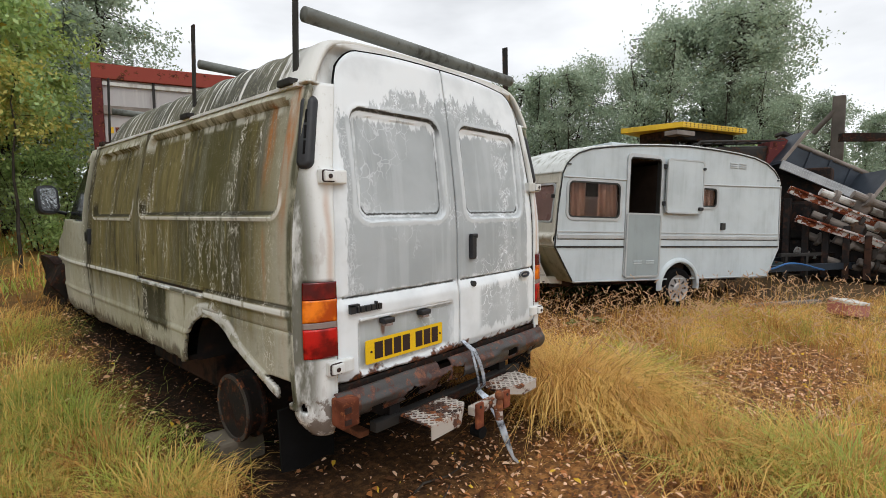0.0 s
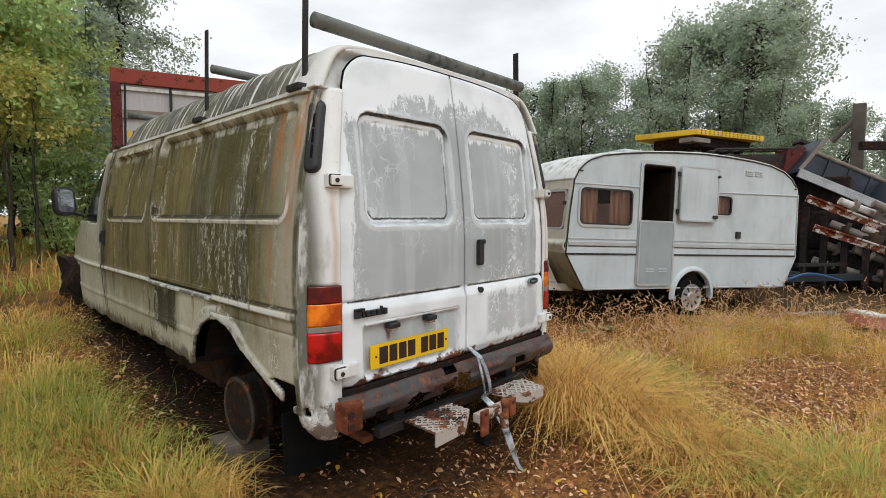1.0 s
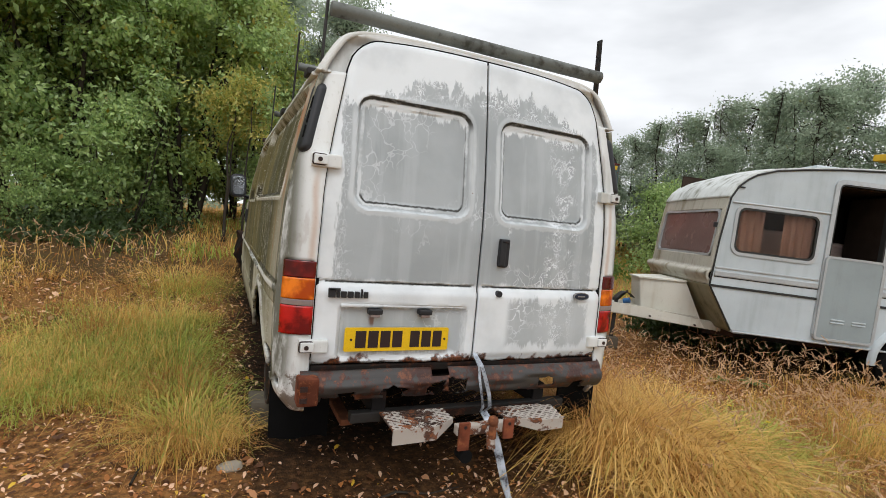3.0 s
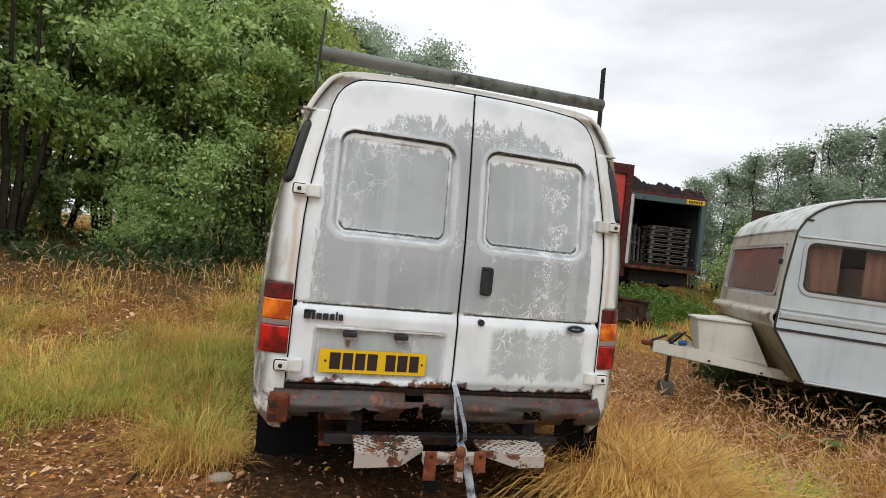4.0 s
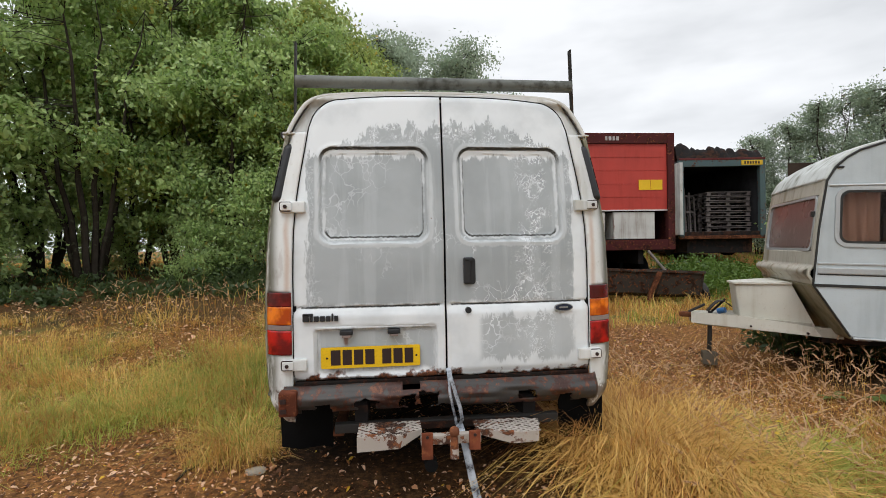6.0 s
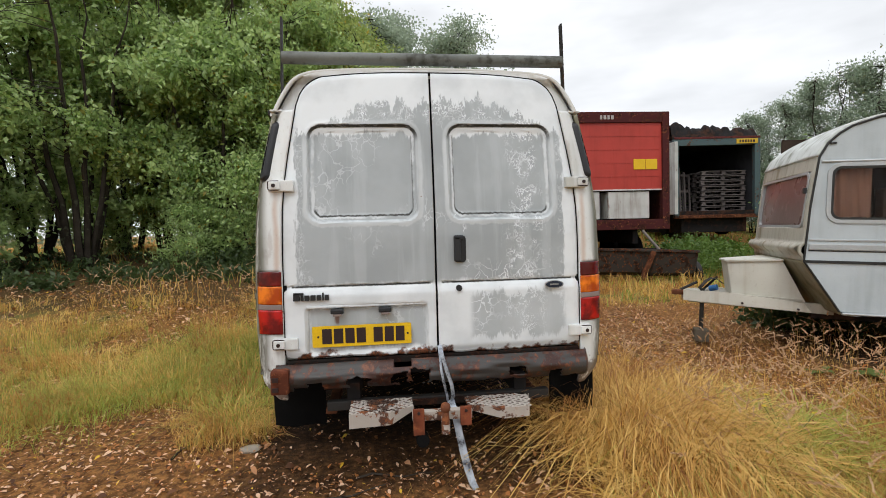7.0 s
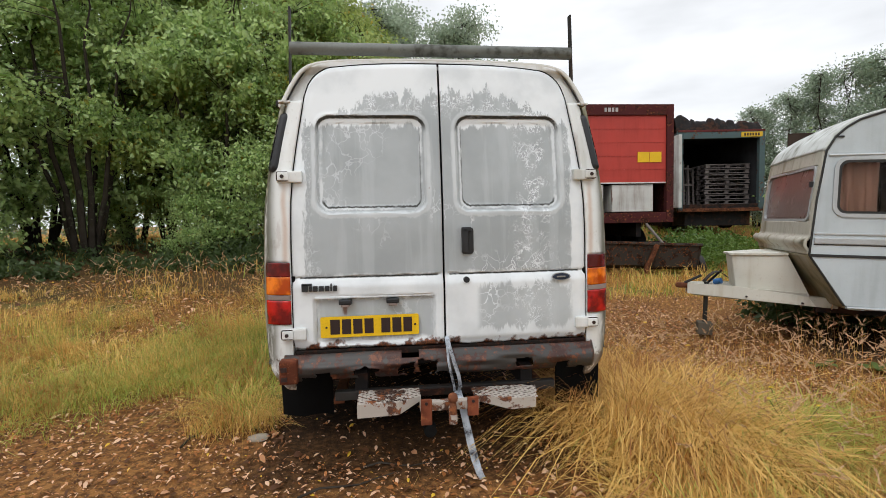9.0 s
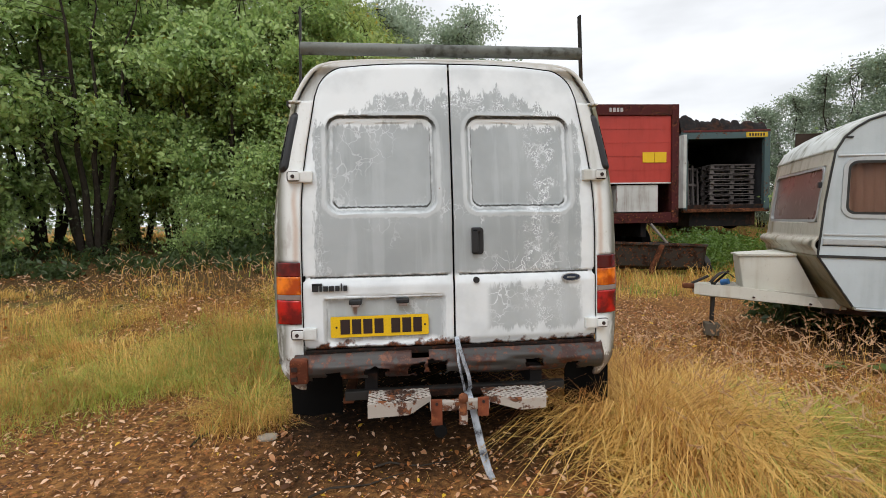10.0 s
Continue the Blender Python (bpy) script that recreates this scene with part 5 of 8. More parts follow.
for sign in (-1, 1):
    mirror = part("door_mirror", prism(rounded(-0.085, 0.085, -0.135, 0.135, 0.05), -0.05, 0.03, "y", bevel=0.015), "plastic", van, "black door mirror with a cracked glass", smooth=40)
    mirror.location = (sign * 1.06, 4.26, 1.515)
    mirror.rotation_euler = (radians(-9), 0, radians(-10 * sign))
    mg = part("mirror_glass", prism(rounded(-0.065, 0.065, -0.110, 0.110, 0.035), -0.056, -0.051, "y"), "mirror", mirror)
    part("mirror_arm", rod((0, 0.0, -0.09), (-sign * 0.17, 0.06, -0.12), 0.018), "plastic", mirror)
part("front_tyre", lathe([(0.16, -0.09), (0.28, -0.095), (0.315, -0.06), (0.315, 0.06), (0.28, 0.095), (0.16, 0.09)], 32, m=Matrix.Translation((-0.80, 4.28, 0.52)) @ Euler((0, radians(90), 0)).to_matrix().to_4x4()), "rubber", van, smooth=40)
remnant = box(-0.985, -0.78, 4.42, 5.22, 0.16, 0.90, 0.05)
bmesh.ops.subdivide_edges(remnant, edges=remnant.edges[:], cuts=3, use_grid_fill=True)
for v in remnant.verts:
    v.co += Vector((noise.noise(v.co * 5), noise.noise(v.co * 5 + Vector((5, 0, 0))), noise.noise(v.co * 4 + Vector((0, 7, 0))))) * 0.09
    v.co.y -= 0.45 * max(v.co.z - 0.45, 0)
part("wing_remnant", remnant, "dark_rust", van, "blackened crumpled remains of the front wing", smooth=25)
part("inner_wing", box(-0.84, 0.84, 4.25, 5.08, 0.22, 0.93, 0.08), "dark_rust", van, "blackened rusted-out front wing")

# tyreless rear wheel on a concrete block
for sign in (-1, 1):
    wheel = part("rear_wheel", lathe([(0.04, -0.02), (0.10, -0.01), (0.135, -0.035), (0.165, -0.05), (0.185, -0.05), (0.185, -0.035), (0.16, -0.03), (0.16, 0.03), (0.185, 0.035), (0.185, 0.05), (0.06, 0.06)], 30, m=Matrix.Translation((sign * 0.845, 0.84, 0.325)) @ Euler((0, radians(90 * sign), 0)).to_matrix().to_4x4()), "dark_rust", van, "rusted bare wheel rim without a tyre", smooth=35)
    for k in range(5):
        a = k * 2 * math.pi / 5
        part("wheel_nut", rod((sign * 0.80, 0.84 + 0.075 * math.cos(a), 0.325 + 0.075 * math.sin(a)), (sign * 0.865, 0.84 + 0.075 * math.cos(a), 0.325 + 0.075 * math.sin(a)), 0.012, segs=6), "dark_rust", wheel)
    part("rim_edge", ring([(0.84 + 0.182 * math.cos(a * math.pi / 18), 0.325 + 0.182 * math.sin(a * math.pi / 18)) for a in range(36)], [(0.84 + 0.160 * math.cos(a * math.pi / 18), 0.325 + 0.160 * math.sin(a * math.pi / 18)) for a in range(36)], min(sign * 0.888, sign * 0.902), max(sign * 0.888, sign * 0.902), "x"), "bucket", wheel, "rusted wheel rim edge")
    part("hub_cap", rod((sign * 0.80, 0.84, 0.325), (sign * 0.90, 0.84, 0.325), 0.048, 0.040, segs=16), "bucket", wheel)
    part("brake_drum", rod((sign * 0.60, 0.84, 0.325), (sign * 0.80, 0.84, 0.325), 0.135, segs=24), "dark_rust", wheel)
    part("wheel_house", sheet(np.linspace(0, math.pi, 20), np.array([0.0, 0.4]), lambda a, w, s=sign: (s * (0.50 + w), 0.84 + 0.44 * np.cos(a), 0.50 + 0.40 * np.sin(a))), "chassis", van)
part("mudflap", prism([(-0.93, 0.17), (-0.82, 0.15), (-0.70, 0.165), (-0.64, 0.15), (-0.64, 0.47), (-0.94, 0.47)], 0.285, 0.30, "y"), "rubber", van, "black rubber mudflap")
part("mudflap", prism([(0.66, 0.20), (0.92, 0.20), (0.92, 0.45), (0.66, 0.46)], 0.10, 0.115, "y"), "rubber", van)
part("spring_leaf", box(-0.62, -0.56, 0.10, 1.60, 0.28, 0.31, 0.006), "rust", van)
part("spring_leaf", box(0.56, 0.62, 0.10, 1.60, 0.28, 0.31, 0.006), "rust", van)

# ---- the touring caravan ----
CV = Matrix.Translation((3.564, 1.252, 0.0)) @ Matrix.Rotation(radians(-25), 4, "Z") @ Matrix.Rotation(radians(2.05), 4, "Y")
caravan = thing("caravan", "old white touring caravan with an open stable door, streaked with algae", "caravan", CV)
CW, BOW = 1.50, 0.02
TOP_S = [-0.20, -0.17, -0.14, -0.12, -0.06, 0.02, 0.11, 0.30, 0.61, 1.0, 1.46, 2.0, 2.49, 3.0, 3.35, 3.64, 3.82, 3.93, 3.985, 4.02]
TOP_Z = [0.93, 1.40, 1.70, 1.83, 1.95, 2.03, 2.09, 2.155, 2.205, 2.25, 2.285, 2.31, 2.305, 2.28, 2.245, 2.175, 2.08, 1.97, 1.86, 0.90]
BOT_S = [-0.20, 0.08, 0.12, 3.72, 3.78, 4.02]
BOT_Z = [0.92, 0.485, 0.465, 0.44, 0.46, 0.89]
HUB = (1.91, 0.365)


def cv_side(y):
    def place(s, z):
        return s, y + 0.0 * s, np.clip(z, np.interp(s, BOT_S, BOT_Z), np.interp(s, TOP_S, TOP_Z))
    return place


def cv_keep(openings):
    def keep(s, z):
        ok = (z > np.interp(s, BOT_S, BOT_Z) - 0.03) & (z < np.interp(s, TOP_S, TOP_Z) + 0.03)
        for s0, s1, z0, z1 in openings:
            ok &= ~((s > s0) & (s < s1) & (z > z0) & (z < z1))
        return ok & ~(np.hypot(s - HUB[0], z - HUB[1]) < 0.335)
    return keep


DOOR, WIN, WIN2 = (0.935, 1.495, 0.53, 2.115), (-0.01, 0.79, 1.30, 1.735), (2.24, 2.58, 1.50, 1.745)
s_fine = np.unique(np.round(np.concatenate([TOP_S, np.linspace(-0.2, 4.02, 130), [DOOR[0], DOOR[1], WIN[0], WIN[1], WIN2[0], WIN2[1]]]), 3))
z_fine = np.unique(np.round(np.concatenate([np.linspace(0.44, 2.33, 80), [DOOR[2], DOOR[3], WIN[2], WIN[3], WIN2[2], WIN2[3]]]), 3))
s_lines = np.unique(np.round(np.concatenate([TOP_S, np.linspace(-0.2, 4.02, 60), [DOOR[0], DOOR[1], WIN[0], WIN[1], WIN2[0], WIN2[1]]]), 3))
z_lines = np.unique(np.round(np.concatenate([np.linspace(0.44, 2.33, 44), [DOOR[2], DOOR[3], WIN[2], WIN[3], WIN2[2], WIN2[3]]]), 3))
side = part("side_wall", sheet(s_fine, z_fine, cv_side(0.0), cv_keep((DOOR, WIN, WIN2))), "cv_white", caravan, "dull white aluminium side wall")
thicken(side, 0.028, 0)
side = part("side_wall", sheet(s_lines, z_lines, cv_side(CW), cv_keep(())), "cv_white", caravan)
thicken(side, 0.028, 0)


def front_s(z):
    return np.interp(z, [0.465, 0.50, 0.92, 1.40, 1.70, 1.83], [0.10, 0.08, -0.20, -0.17, -0.14, -0.12])


def cv_front(y, z):
    bow = BOW * (1 - (2 * y / CW - 1) ** 2) * step(z, 0.3, 0.95)
    ledge = 0.035 * step(np.abs(z - 1.02), 0.07, 0.02)
    return front_s(z) - bow - ledge, y, z


F_WIN = (0.06, CW - 0.10, 1.215, 1.715)
ys = np.unique(np.round(np.concatenate([np.linspace(0.0, CW, 60), F_WIN[:2]]), 3))
zf = np.unique(np.round(np.concatenate([np.linspace(0.465, 1.84, 70), F_WIN[2:]]), 3))
thicken(part("front_wall", sheet(ys, zf[zf >= 0.92], cv_front, lambda y, z: ~((y > F_WIN[0]) & (y < F_WIN[1]) & (z > F_WIN[2]) & (z < F_WIN[3]))), "cv_gold", caravan, "stained cream front wall with moulded ledge", smooth=40), 0.025, 0)
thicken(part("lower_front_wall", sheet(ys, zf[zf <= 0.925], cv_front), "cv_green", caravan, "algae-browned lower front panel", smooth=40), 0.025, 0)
part("waist_moulding", sheet(ys, np.linspace(0, 1, 7), lambda y, v: (front_s(1.03) - BOW * (1 - (2 * y / CW - 1) ** 2) - 0.05 - 0.03 * np.sin(v * 3.14), y, 0.985 + 0.09 * v)), "cv_gold", caravan, "dented cream front moulding", smooth=50)
fw = part("front_window", sheet(np.linspace(F_WIN[0] - 0.01, F_WIN[1] + 0.01, 30), np.linspace(F_WIN[2] - 0.01, F_WIN[3] + 0.01, 10), lambda y, z: (front_s(z) - BOW * (1 - (2 * y / CW - 1) ** 2) + 0.004, y, z)), "acrylic_dusty", caravan, "dusty pink-brown acrylic front window", smooth=60)
thicken(fw, 0.006)
for y0, y1 in (F_WIN[:2],):
    outer, inner = rounded(y0, y1, F_WIN[2], F_WIN[3], 0.07), rounded(y0 + 0.025, y1 - 0.025, F_WIN[2] + 0.025, F_WIN[3] - 0.025, 0.05)
    fr = ring(outer, inner, -0.012, 0.012, "x")
    for v in fr.verts:
        v.co.x += float(front_s(v.co.z)) - BOW * (1 - (2 * v.co.y / CW - 1) ** 2) - 0.008
    part("window_frame", fr, "cv_alu", fw, smooth=40)
part("window_catch", box(-0.20, -0.165, 0.06, 0.10, 1.52, 1.57, 0.006), "plastic", fw)


def cv_roof(k, y):
    s = np.interp(k, np.linspace(0, 1, 17), TOP_S[3:])
    s, z = s, np.interp(s, TOP_S, TOP_Z)
    bow = BOW * (1 - (2 * y / CW - 1) ** 2)
    return s - bow * step(s, 0.35, -0.12), y, z + 0.035 * (1 - (2 * y / CW - 1) ** 2) * step(s, -0.1, 0.4)


k_lines = np.concatenate([np.linspace(0, 0.35, 30), np.linspace(0.36, 0.93, 40)])
thicken(part("roof", sheet(k_lines, np.linspace(-0.012, CW + 0.012, 24), cv_roof), "cv_roof", caravan, "white caravan roof mossy at the front", smooth=50), 0.025, 1)
thicken(part("rear_wall", sheet(np.linspace(0, CW, 20), np.linspace(0, 1, 20), lambda y, v: (np.interp(v, [0, 0.25, 0.93, 1.0], [3.76, 4.02, 3.985, 3.93]), y, np.interp(v, [0, 0.25, 0.93, 1.0], [0.45, 0.89, 1.87, 1.98]))), "cv_white", caravan, smooth=50), 0.025)


def strip(points, r, name, mat, flat=0.5, lab=""):
    """A moulding that follows points on the side wall."""
    bm = bmesh.new()
    for a, b in zip(points, points[1:]):
        rod((a[0], -0.018, a[1]), (b[0], -0.018, b[1]), r, segs=8, bm=bm)
    return part(name, bm, mat, caravan, lab)


outline = [(s, z) for s, z in zip(TOP_S[1:], TOP_Z[1:])]
strip([(0.08, 0.485), (-0.20, 0.92), (-0.17, 1.40), (-0.12, 1.83)], 0.009, "edge_trim", "cv_trim")
strip(outline[2:-2], 0.010, "edge_trim", "cv_trim")
strip([(3.985, 1.86), (4.02, 0.90), (3.78, 0.46), (0.10, 0.47)], 0.011, "edge_trim", "cv_alu")
strip([(-0.10, 1.79), (0.91, 1.795)], 0.011, "awning_rail", "cv_alu")
strip([(1.52, 1.795), (1.57, 1.797)], 0.011, "awning_rail", "cv_alu")
strip([(2.26, 1.80), (3.97, 1.84)], 0.011, "awning_rail", "cv_alu")
for s0, s1 in ((-0.19, 0.915), (1.515, 4.01)):
    part("waist_line", box(s0, s1, -0.026, -0.012, 0.906, 0.930, 0.003), "cv_trim", caravan)
    part("swage", box(s0 + 0.02, s1 - 0.02, -0.026, -0.010, 1.02, 1.075, 0.008), "cv_alu", caravan)
    part("swage", box(s0 + 0.02, s1 - 0.02, -0.022, -0.010, 1.10, 1.118, 0.004), "cv_alu", caravan)
    part("swage_line", box(s0 + 0.02, s1 - 0.02, -0.019, -0.010, 1.010, 1.018), "cv_trim", caravan)


def cv_window(s0, s1, z0, z1, r, name):
    w = part(name, ring(rounded(s0 - 0.045, s1 + 0.045, z0 - 0.045, z1 + 0.045, r + 0.045), rounded(s0 - 0.012, s1 + 0.012, z0 - 0.012, z1 + 0.012, r + 0.01), -0.026, 0.0), "cv_alu", caravan, "aluminium-framed side window with faded pink curtains")
    part("seal", ring(rounded(s0 - 0.013, s1 + 0.013, z0 - 0.013, z1 + 0.013, r + 0.01), rounded(s0 + 0.008, s1 - 0.008, z0 + 0.008, z1 - 0.008, r), -0.022, 0.004), "cv_trim", w)
    part("pane", prism(rounded(s0, s1, z0, z1, r), -0.012, -0.006, "y"), "acrylic", w)
    mid = (s0 + s1) / 2
    gap = 0.10 if s1 - s0 > 0.5 else 0.0
    for a, b in ((s0 - 0.03, mid - gap), (mid + gap * 0.9, s1 + 0.03)):
        part("curtain", sheet(np.linspace(a, b, 60), np.linspace(z0 - 0.05, z1 + 0.05, 6), lambda s, z: (s, 0.055 + 0.014 * np.sin(s * 62) + 0.004 * np.sin(s * 150 + z * 9), z)), "curtain", w, smooth=80)
    return w


cv_window(*WIN, 0.06, "side_window")
cv_window(*WIN2, 0.05, "small_window")
low = part("lower_door", prism(rounded(0.915, 1.505, 0.515, 1.362, 0.03), -0.045, -0.016, "y", bevel=0.004), "cv_grey", caravan, "grey lower half of the stable door, shut")
part("door_edge", ring(rounded(0.908, 1.512, 0.508, 1.369, 0.035), rounded(0.93, 1.49, 0.53, 1.347, 0.025), -0.050, -0.018), "cv_alu", low)
for s in (1.05, 1.27):
    for z in (0.69, 0.72):
        part("vent_slot", box(s, s + 0.14, -0.053, -0.044, z, z + 0.014, 0.003), "cv_white", low)
up = part("upper_door", prism(rounded(1.565, 2.245, 1.385, 2.118, 0.045), -0.075, -0.045, "y", bevel=0.005), "cv_white", caravan, "upper half of the stable door, folded open")
part("door_edge", ring(rounded(1.558, 2.252, 1.378, 2.125, 0.05), rounded(1.58, 2.23, 1.40, 2.103, 0.035), -0.080, -0.048), "cv_alu", up)
part("door_latch", box(2.155, 2.235, -0.105, -0.075, 1.43, 1.475, 0.008), "plastic", up, "black door latch")
part("door_catch", rod((2.235, -0.10, 2.01), (2.235, -0.04, 2.01), 0.02), "plastic", up)
part("door_frame", ring(rounded(0.895, 1.535, 0.50, 2.150, 0.07), rounded(0.94, 1.49, 0.535, 2.105, 0.05), -0.034, 0.02), "cv_alu", caravan, "aluminium door frame")
part("door_seal", ring(rounded(0.938, 1.492, 0.533, 2.107, 0.05), rounded(0.955, 1.475, 0.55, 2.09, 0.045), -0.03, 0.03), "cv_trim", caravan)
for z in (1.48, 1.98):
    part("hinge", box(1.52, 1.575, -0.060, -0.030, z, z + 0.06, 0.006), "plastic", caravan)
part("socket_cover", box(2.70, 2.78, -0.045, -0.012, 1.165, 1.265, 0.008), "cv_trim", caravan, "grey socket cover")
for k, (s, z) in enumerate(((2.83, 2.075), (3.03, 2.075), (2.83, 2.103), (3.03, 2.103), (2.83, 2.131), (3.03, 2.131))):
    part("air_slot", box(s, s + 0.15, -0.026, -0.010, z, z + 0.015, 0.003), "cv_alu", caravan)
part("marker_lamp", box(-0.05, 0.0, -0.03, -0.01, 1.94, 1.955, 0.004), "plastic", caravan)
part("marker_lamp", box(3.90, 3.94, -0.03, -0.01, 1.93, 1.95, 0.004), "plastic", caravan)
part("roof_vent", box(0.90, 1.45, 0.30, 0.85, 2.24, 2.335, 0.02), "cv_white", caravan, "white roof hatch")

# wheel arch and wheel
arch = bmesh.new()
seg = 22
rows = []
for k in range(seg + 1):
    a = radians(-8 + 196 * k / seg)
    rows.append([arch.verts.new((HUB[0] + r * math.cos(a), y, HUB[1] + r * math.sin(a))) for r, y in ((0.335, 0.02), (0.335, -0.05), (0.35, -0.058), (0.385, -0.045), (0.40, -0.012))])
for a, b in zip(rows, rows[1:]):
    for k in range(4):
        arch.faces.new((a[k], a[k + 1], b[k + 1], b[k]))
part("wheel_arch", arch, "cv_white", caravan, "white wheel-arch moulding", smooth=50)
for y, sgn in ((0.06, 1), (CW - 0.06, -1)):
    m = Matrix.Translation((HUB[0], y, HUB[1] - 0.035)) @ Matrix.Rotation(radians(90 * sgn), 4, "X")
    wheel = part("wheel", lathe([(0.17, -0.085), (0.255, -0.09), (0.285, -0.06), (0.29, 0.0), (0.285, 0.06), (0.255, 0.09), (0.185, 0.088), (0.175, 0.07)], 40, m=m), "rubber", caravan, "black tyre with a silver wheel trim", smooth=35)
    part("wheel_trim", lathe([(0.03, 0.098), (0.06, 0.100), (0.075, 0.085), (0.165, 0.080), (0.185, 0.092), (0.19, 0.080)], 40, m=m), "alloy", wheel, smooth=40)
    for k in range(9):
        hb = box(0.085, 0.15, -0.012, 0.012, 0.080, 0.0865, 0.0, turn=m @ Matrix.Rotation(2 * math.pi * k / 9, 4, "Z"))
        part("trim_slot", hb, "plastic", wheel)
part("axle", rod((HUB[0], 0.1, HUB[1] - 0.03), (HUB[0], CW - 0.1, HUB[1] - 0.03), 0.04), "chassis", caravan)
part("floor_pan", box(0.12, 3.74, 0.02, CW - 0.02, 0.46, 0.50), "chassis", caravan)
for y in (0.35, CW - 0.40):
    part("chassis_rail", box(0.0, 3.6, y, y + 0.05, 0.36, 0.46), "chassis", caravan)
part("stay", rod((3.4, 0.4, 0.45), (3.5, 0.4, 0.12), 0.025), "chassis", caravan)
# inside, seen through the open half door
part("inner_wall", box(0.0, 3.9, CW - 0.08, CW - 0.06, 0.5, 2.2), "cv_in", caravan, "brown interior lining")
part("inner_ceiling", box(0.1, 3.6, 0.04, CW - 0.04, 2.08, 2.09), "cv_in", caravan)
part("cupboard", box(1.55, 2.1, 0.06, 0.6, 0.5, 2.05, 0.01), "cv_in", caravan)
part("seat_base", box(0.70, 1.55, 0.55, 1.40, 0.5, 1.24, 0.02), "cv_in", caravan)
part("seat_back", box(0.62, 1.13, 0.62, 0.80, 1.20, 1.60, 0.05), "curtain", caravan, "faded pink seat back")
part("seat_cushion", box(1.17, 1.75, 0.66, 0.86, 1.20, 1.55, 0.05), "curtain", caravan)
# drawbar, locker and coupling
MID = CW / 2
draw = part("drawbar", prism([(-1.00, MID - 0.06), (-1.00, MID + 0.06), (0.15, CW - 0.28), (0.15, CW - 0.36), (-0.80, MID + 0.03), (-0.80, MID - 0.03), (0.15, 0.36), (0.15, 0.28)], 0.41, 0.50, "z"), "cv_gold", caravan, "chalky cream A-frame drawbar")
part("drawbar_cover", prism([(-1.05, MID - 0.07), (-0.08, 0.34), (-0.08, CW - 0.34), (-1.05, MID + 0.07)], 0.512, 0.532, "z"), "cv_gold", draw)
for far in (0, 1):
    skirt = prism([(-1.06, 0.425), (-1.06, 0.538), (-0.64, 0.545), (-0.08, 0.505), (-0.02, 0.418)], 0.0, 0.012, "y")
    for v in skirt.verts:
        y = v.co.y + (MID - 0.07) - 0.40 * (v.co.x + 1.06) / 1.04
        v.co.y = CW - y if far else y
    part("drawbar_skirt", skirt, "cv_chalk", draw, "chalky white steel drawbar side")
for s0, z0 in ((-0.55, 0.452), (-0.12, 0.440)):
    part("drain_hole", rod((s0, MID - 0.09 - 0.40 * (s0 + 1.06) / 1.04, z0), (s0, MID - 0.05 - 0.40 * (s0 + 1.06) / 1.04, z0), 0.010, segs=8), "ink", draw)
# locker with flanks that follow the drawbar, leaning back to the body
lk = bmesh.new()
foot = [(-0.62, 0.60), (-0.05, 0.335), (-0.05, CW - 0.335), (-0.62, CW - 0.60)]
head = [(-0.675, 0.61), (-0.235, 0.405), (-0.235, CW - 0.405), (-0.675, CW - 0.61)]
low_ring = [lk.verts.new((x, y, 0.515 if x < -0.3 else 0.500)) for x, y in foot]
top_ring = [lk.verts.new((x, y, 0.862 if x < -0.3 else 0.895)) for x, y in head]
lk.faces.new(low_ring[::-1])
lk.faces.new(top_ring)
for k in range(4):
    lk.faces.new((low_ring[k], low_ring[(k + 1) % 4], top_ring[(k + 1) % 4], top_ring[k]))
bmesh.ops.bevel(lk, geom=lk.edges[:], offset=0.014, segments=2, affect="EDGES", profile=0.6)
locker = part("gas_locker", lk, "cv_chalk", caravan, "rust-stained cream gas locker", smooth=40)
lid = bmesh.new()
grown = [(-0.69, 0.595), (-0.235, 0.385), (-0.235, CW - 0.385), (-0.69, CW - 0.595)]
ra = [lid.verts.new((x, y, 0.858 if x < -0.3 else 0.891)) for x, y in grown]
rb = [lid.verts.new((x, y, 0.876 if x < -0.3 else 0.909)) for x, y in grown]
lid.faces.new(ra[::-1])
lid.faces.new(rb)
for k in range(4):
    lid.faces.new((ra[k], ra[(k + 1) % 4], rb[(k + 1) % 4], rb[k]))
part("locker_lid", lid, "cv_chalk", locker)
hitch = part("coupling", box(-1.17, -1.02, MID - 0.04, MID + 0.04, 0.475, 0.53, 0.02), "rust", caravan, "rusted coupling head")
part("coupling_handle", rod((-1.08, MID, 0.53), (-0.92, MID, 0.62), 0.014), "dark", hitch)
part("handbrake", rod((-0.86, MID + 0.03, 0.53), (-0.72, MID + 0.05, 0.68), 0.012), "dark", hitch)
cover = part("coupling_cover", sheet(np.linspace(0, 1, 8), np.linspace(0, 1, 6), lambda u, v: (-0.90 + 0.22 * u, MID - 0.09 + 0.14 * v, 0.55 + 0.09 * np.sin(u * 3.0) + 0.05 * u)), "dark", caravan, smooth=60)
thicken(cover, 0.004)
part("blue_plug", rod((-0.82, MID - 0.13, 0.570), (-0.76, MID - 0.17, 0.59), 0.030, segs=12), "blue", caravan, "blue plug")
part("jockey_tube", rod((-0.88, MID - 0.07, 0.56), (-0.88, MID - 0.07, 0.12), 0.022), "dark", caravan)
part("jockey_foot", box(-0.95, -0.81, MID - 0.14, MID, 0.0, 0.13, 0.01), "concrete", caravan)


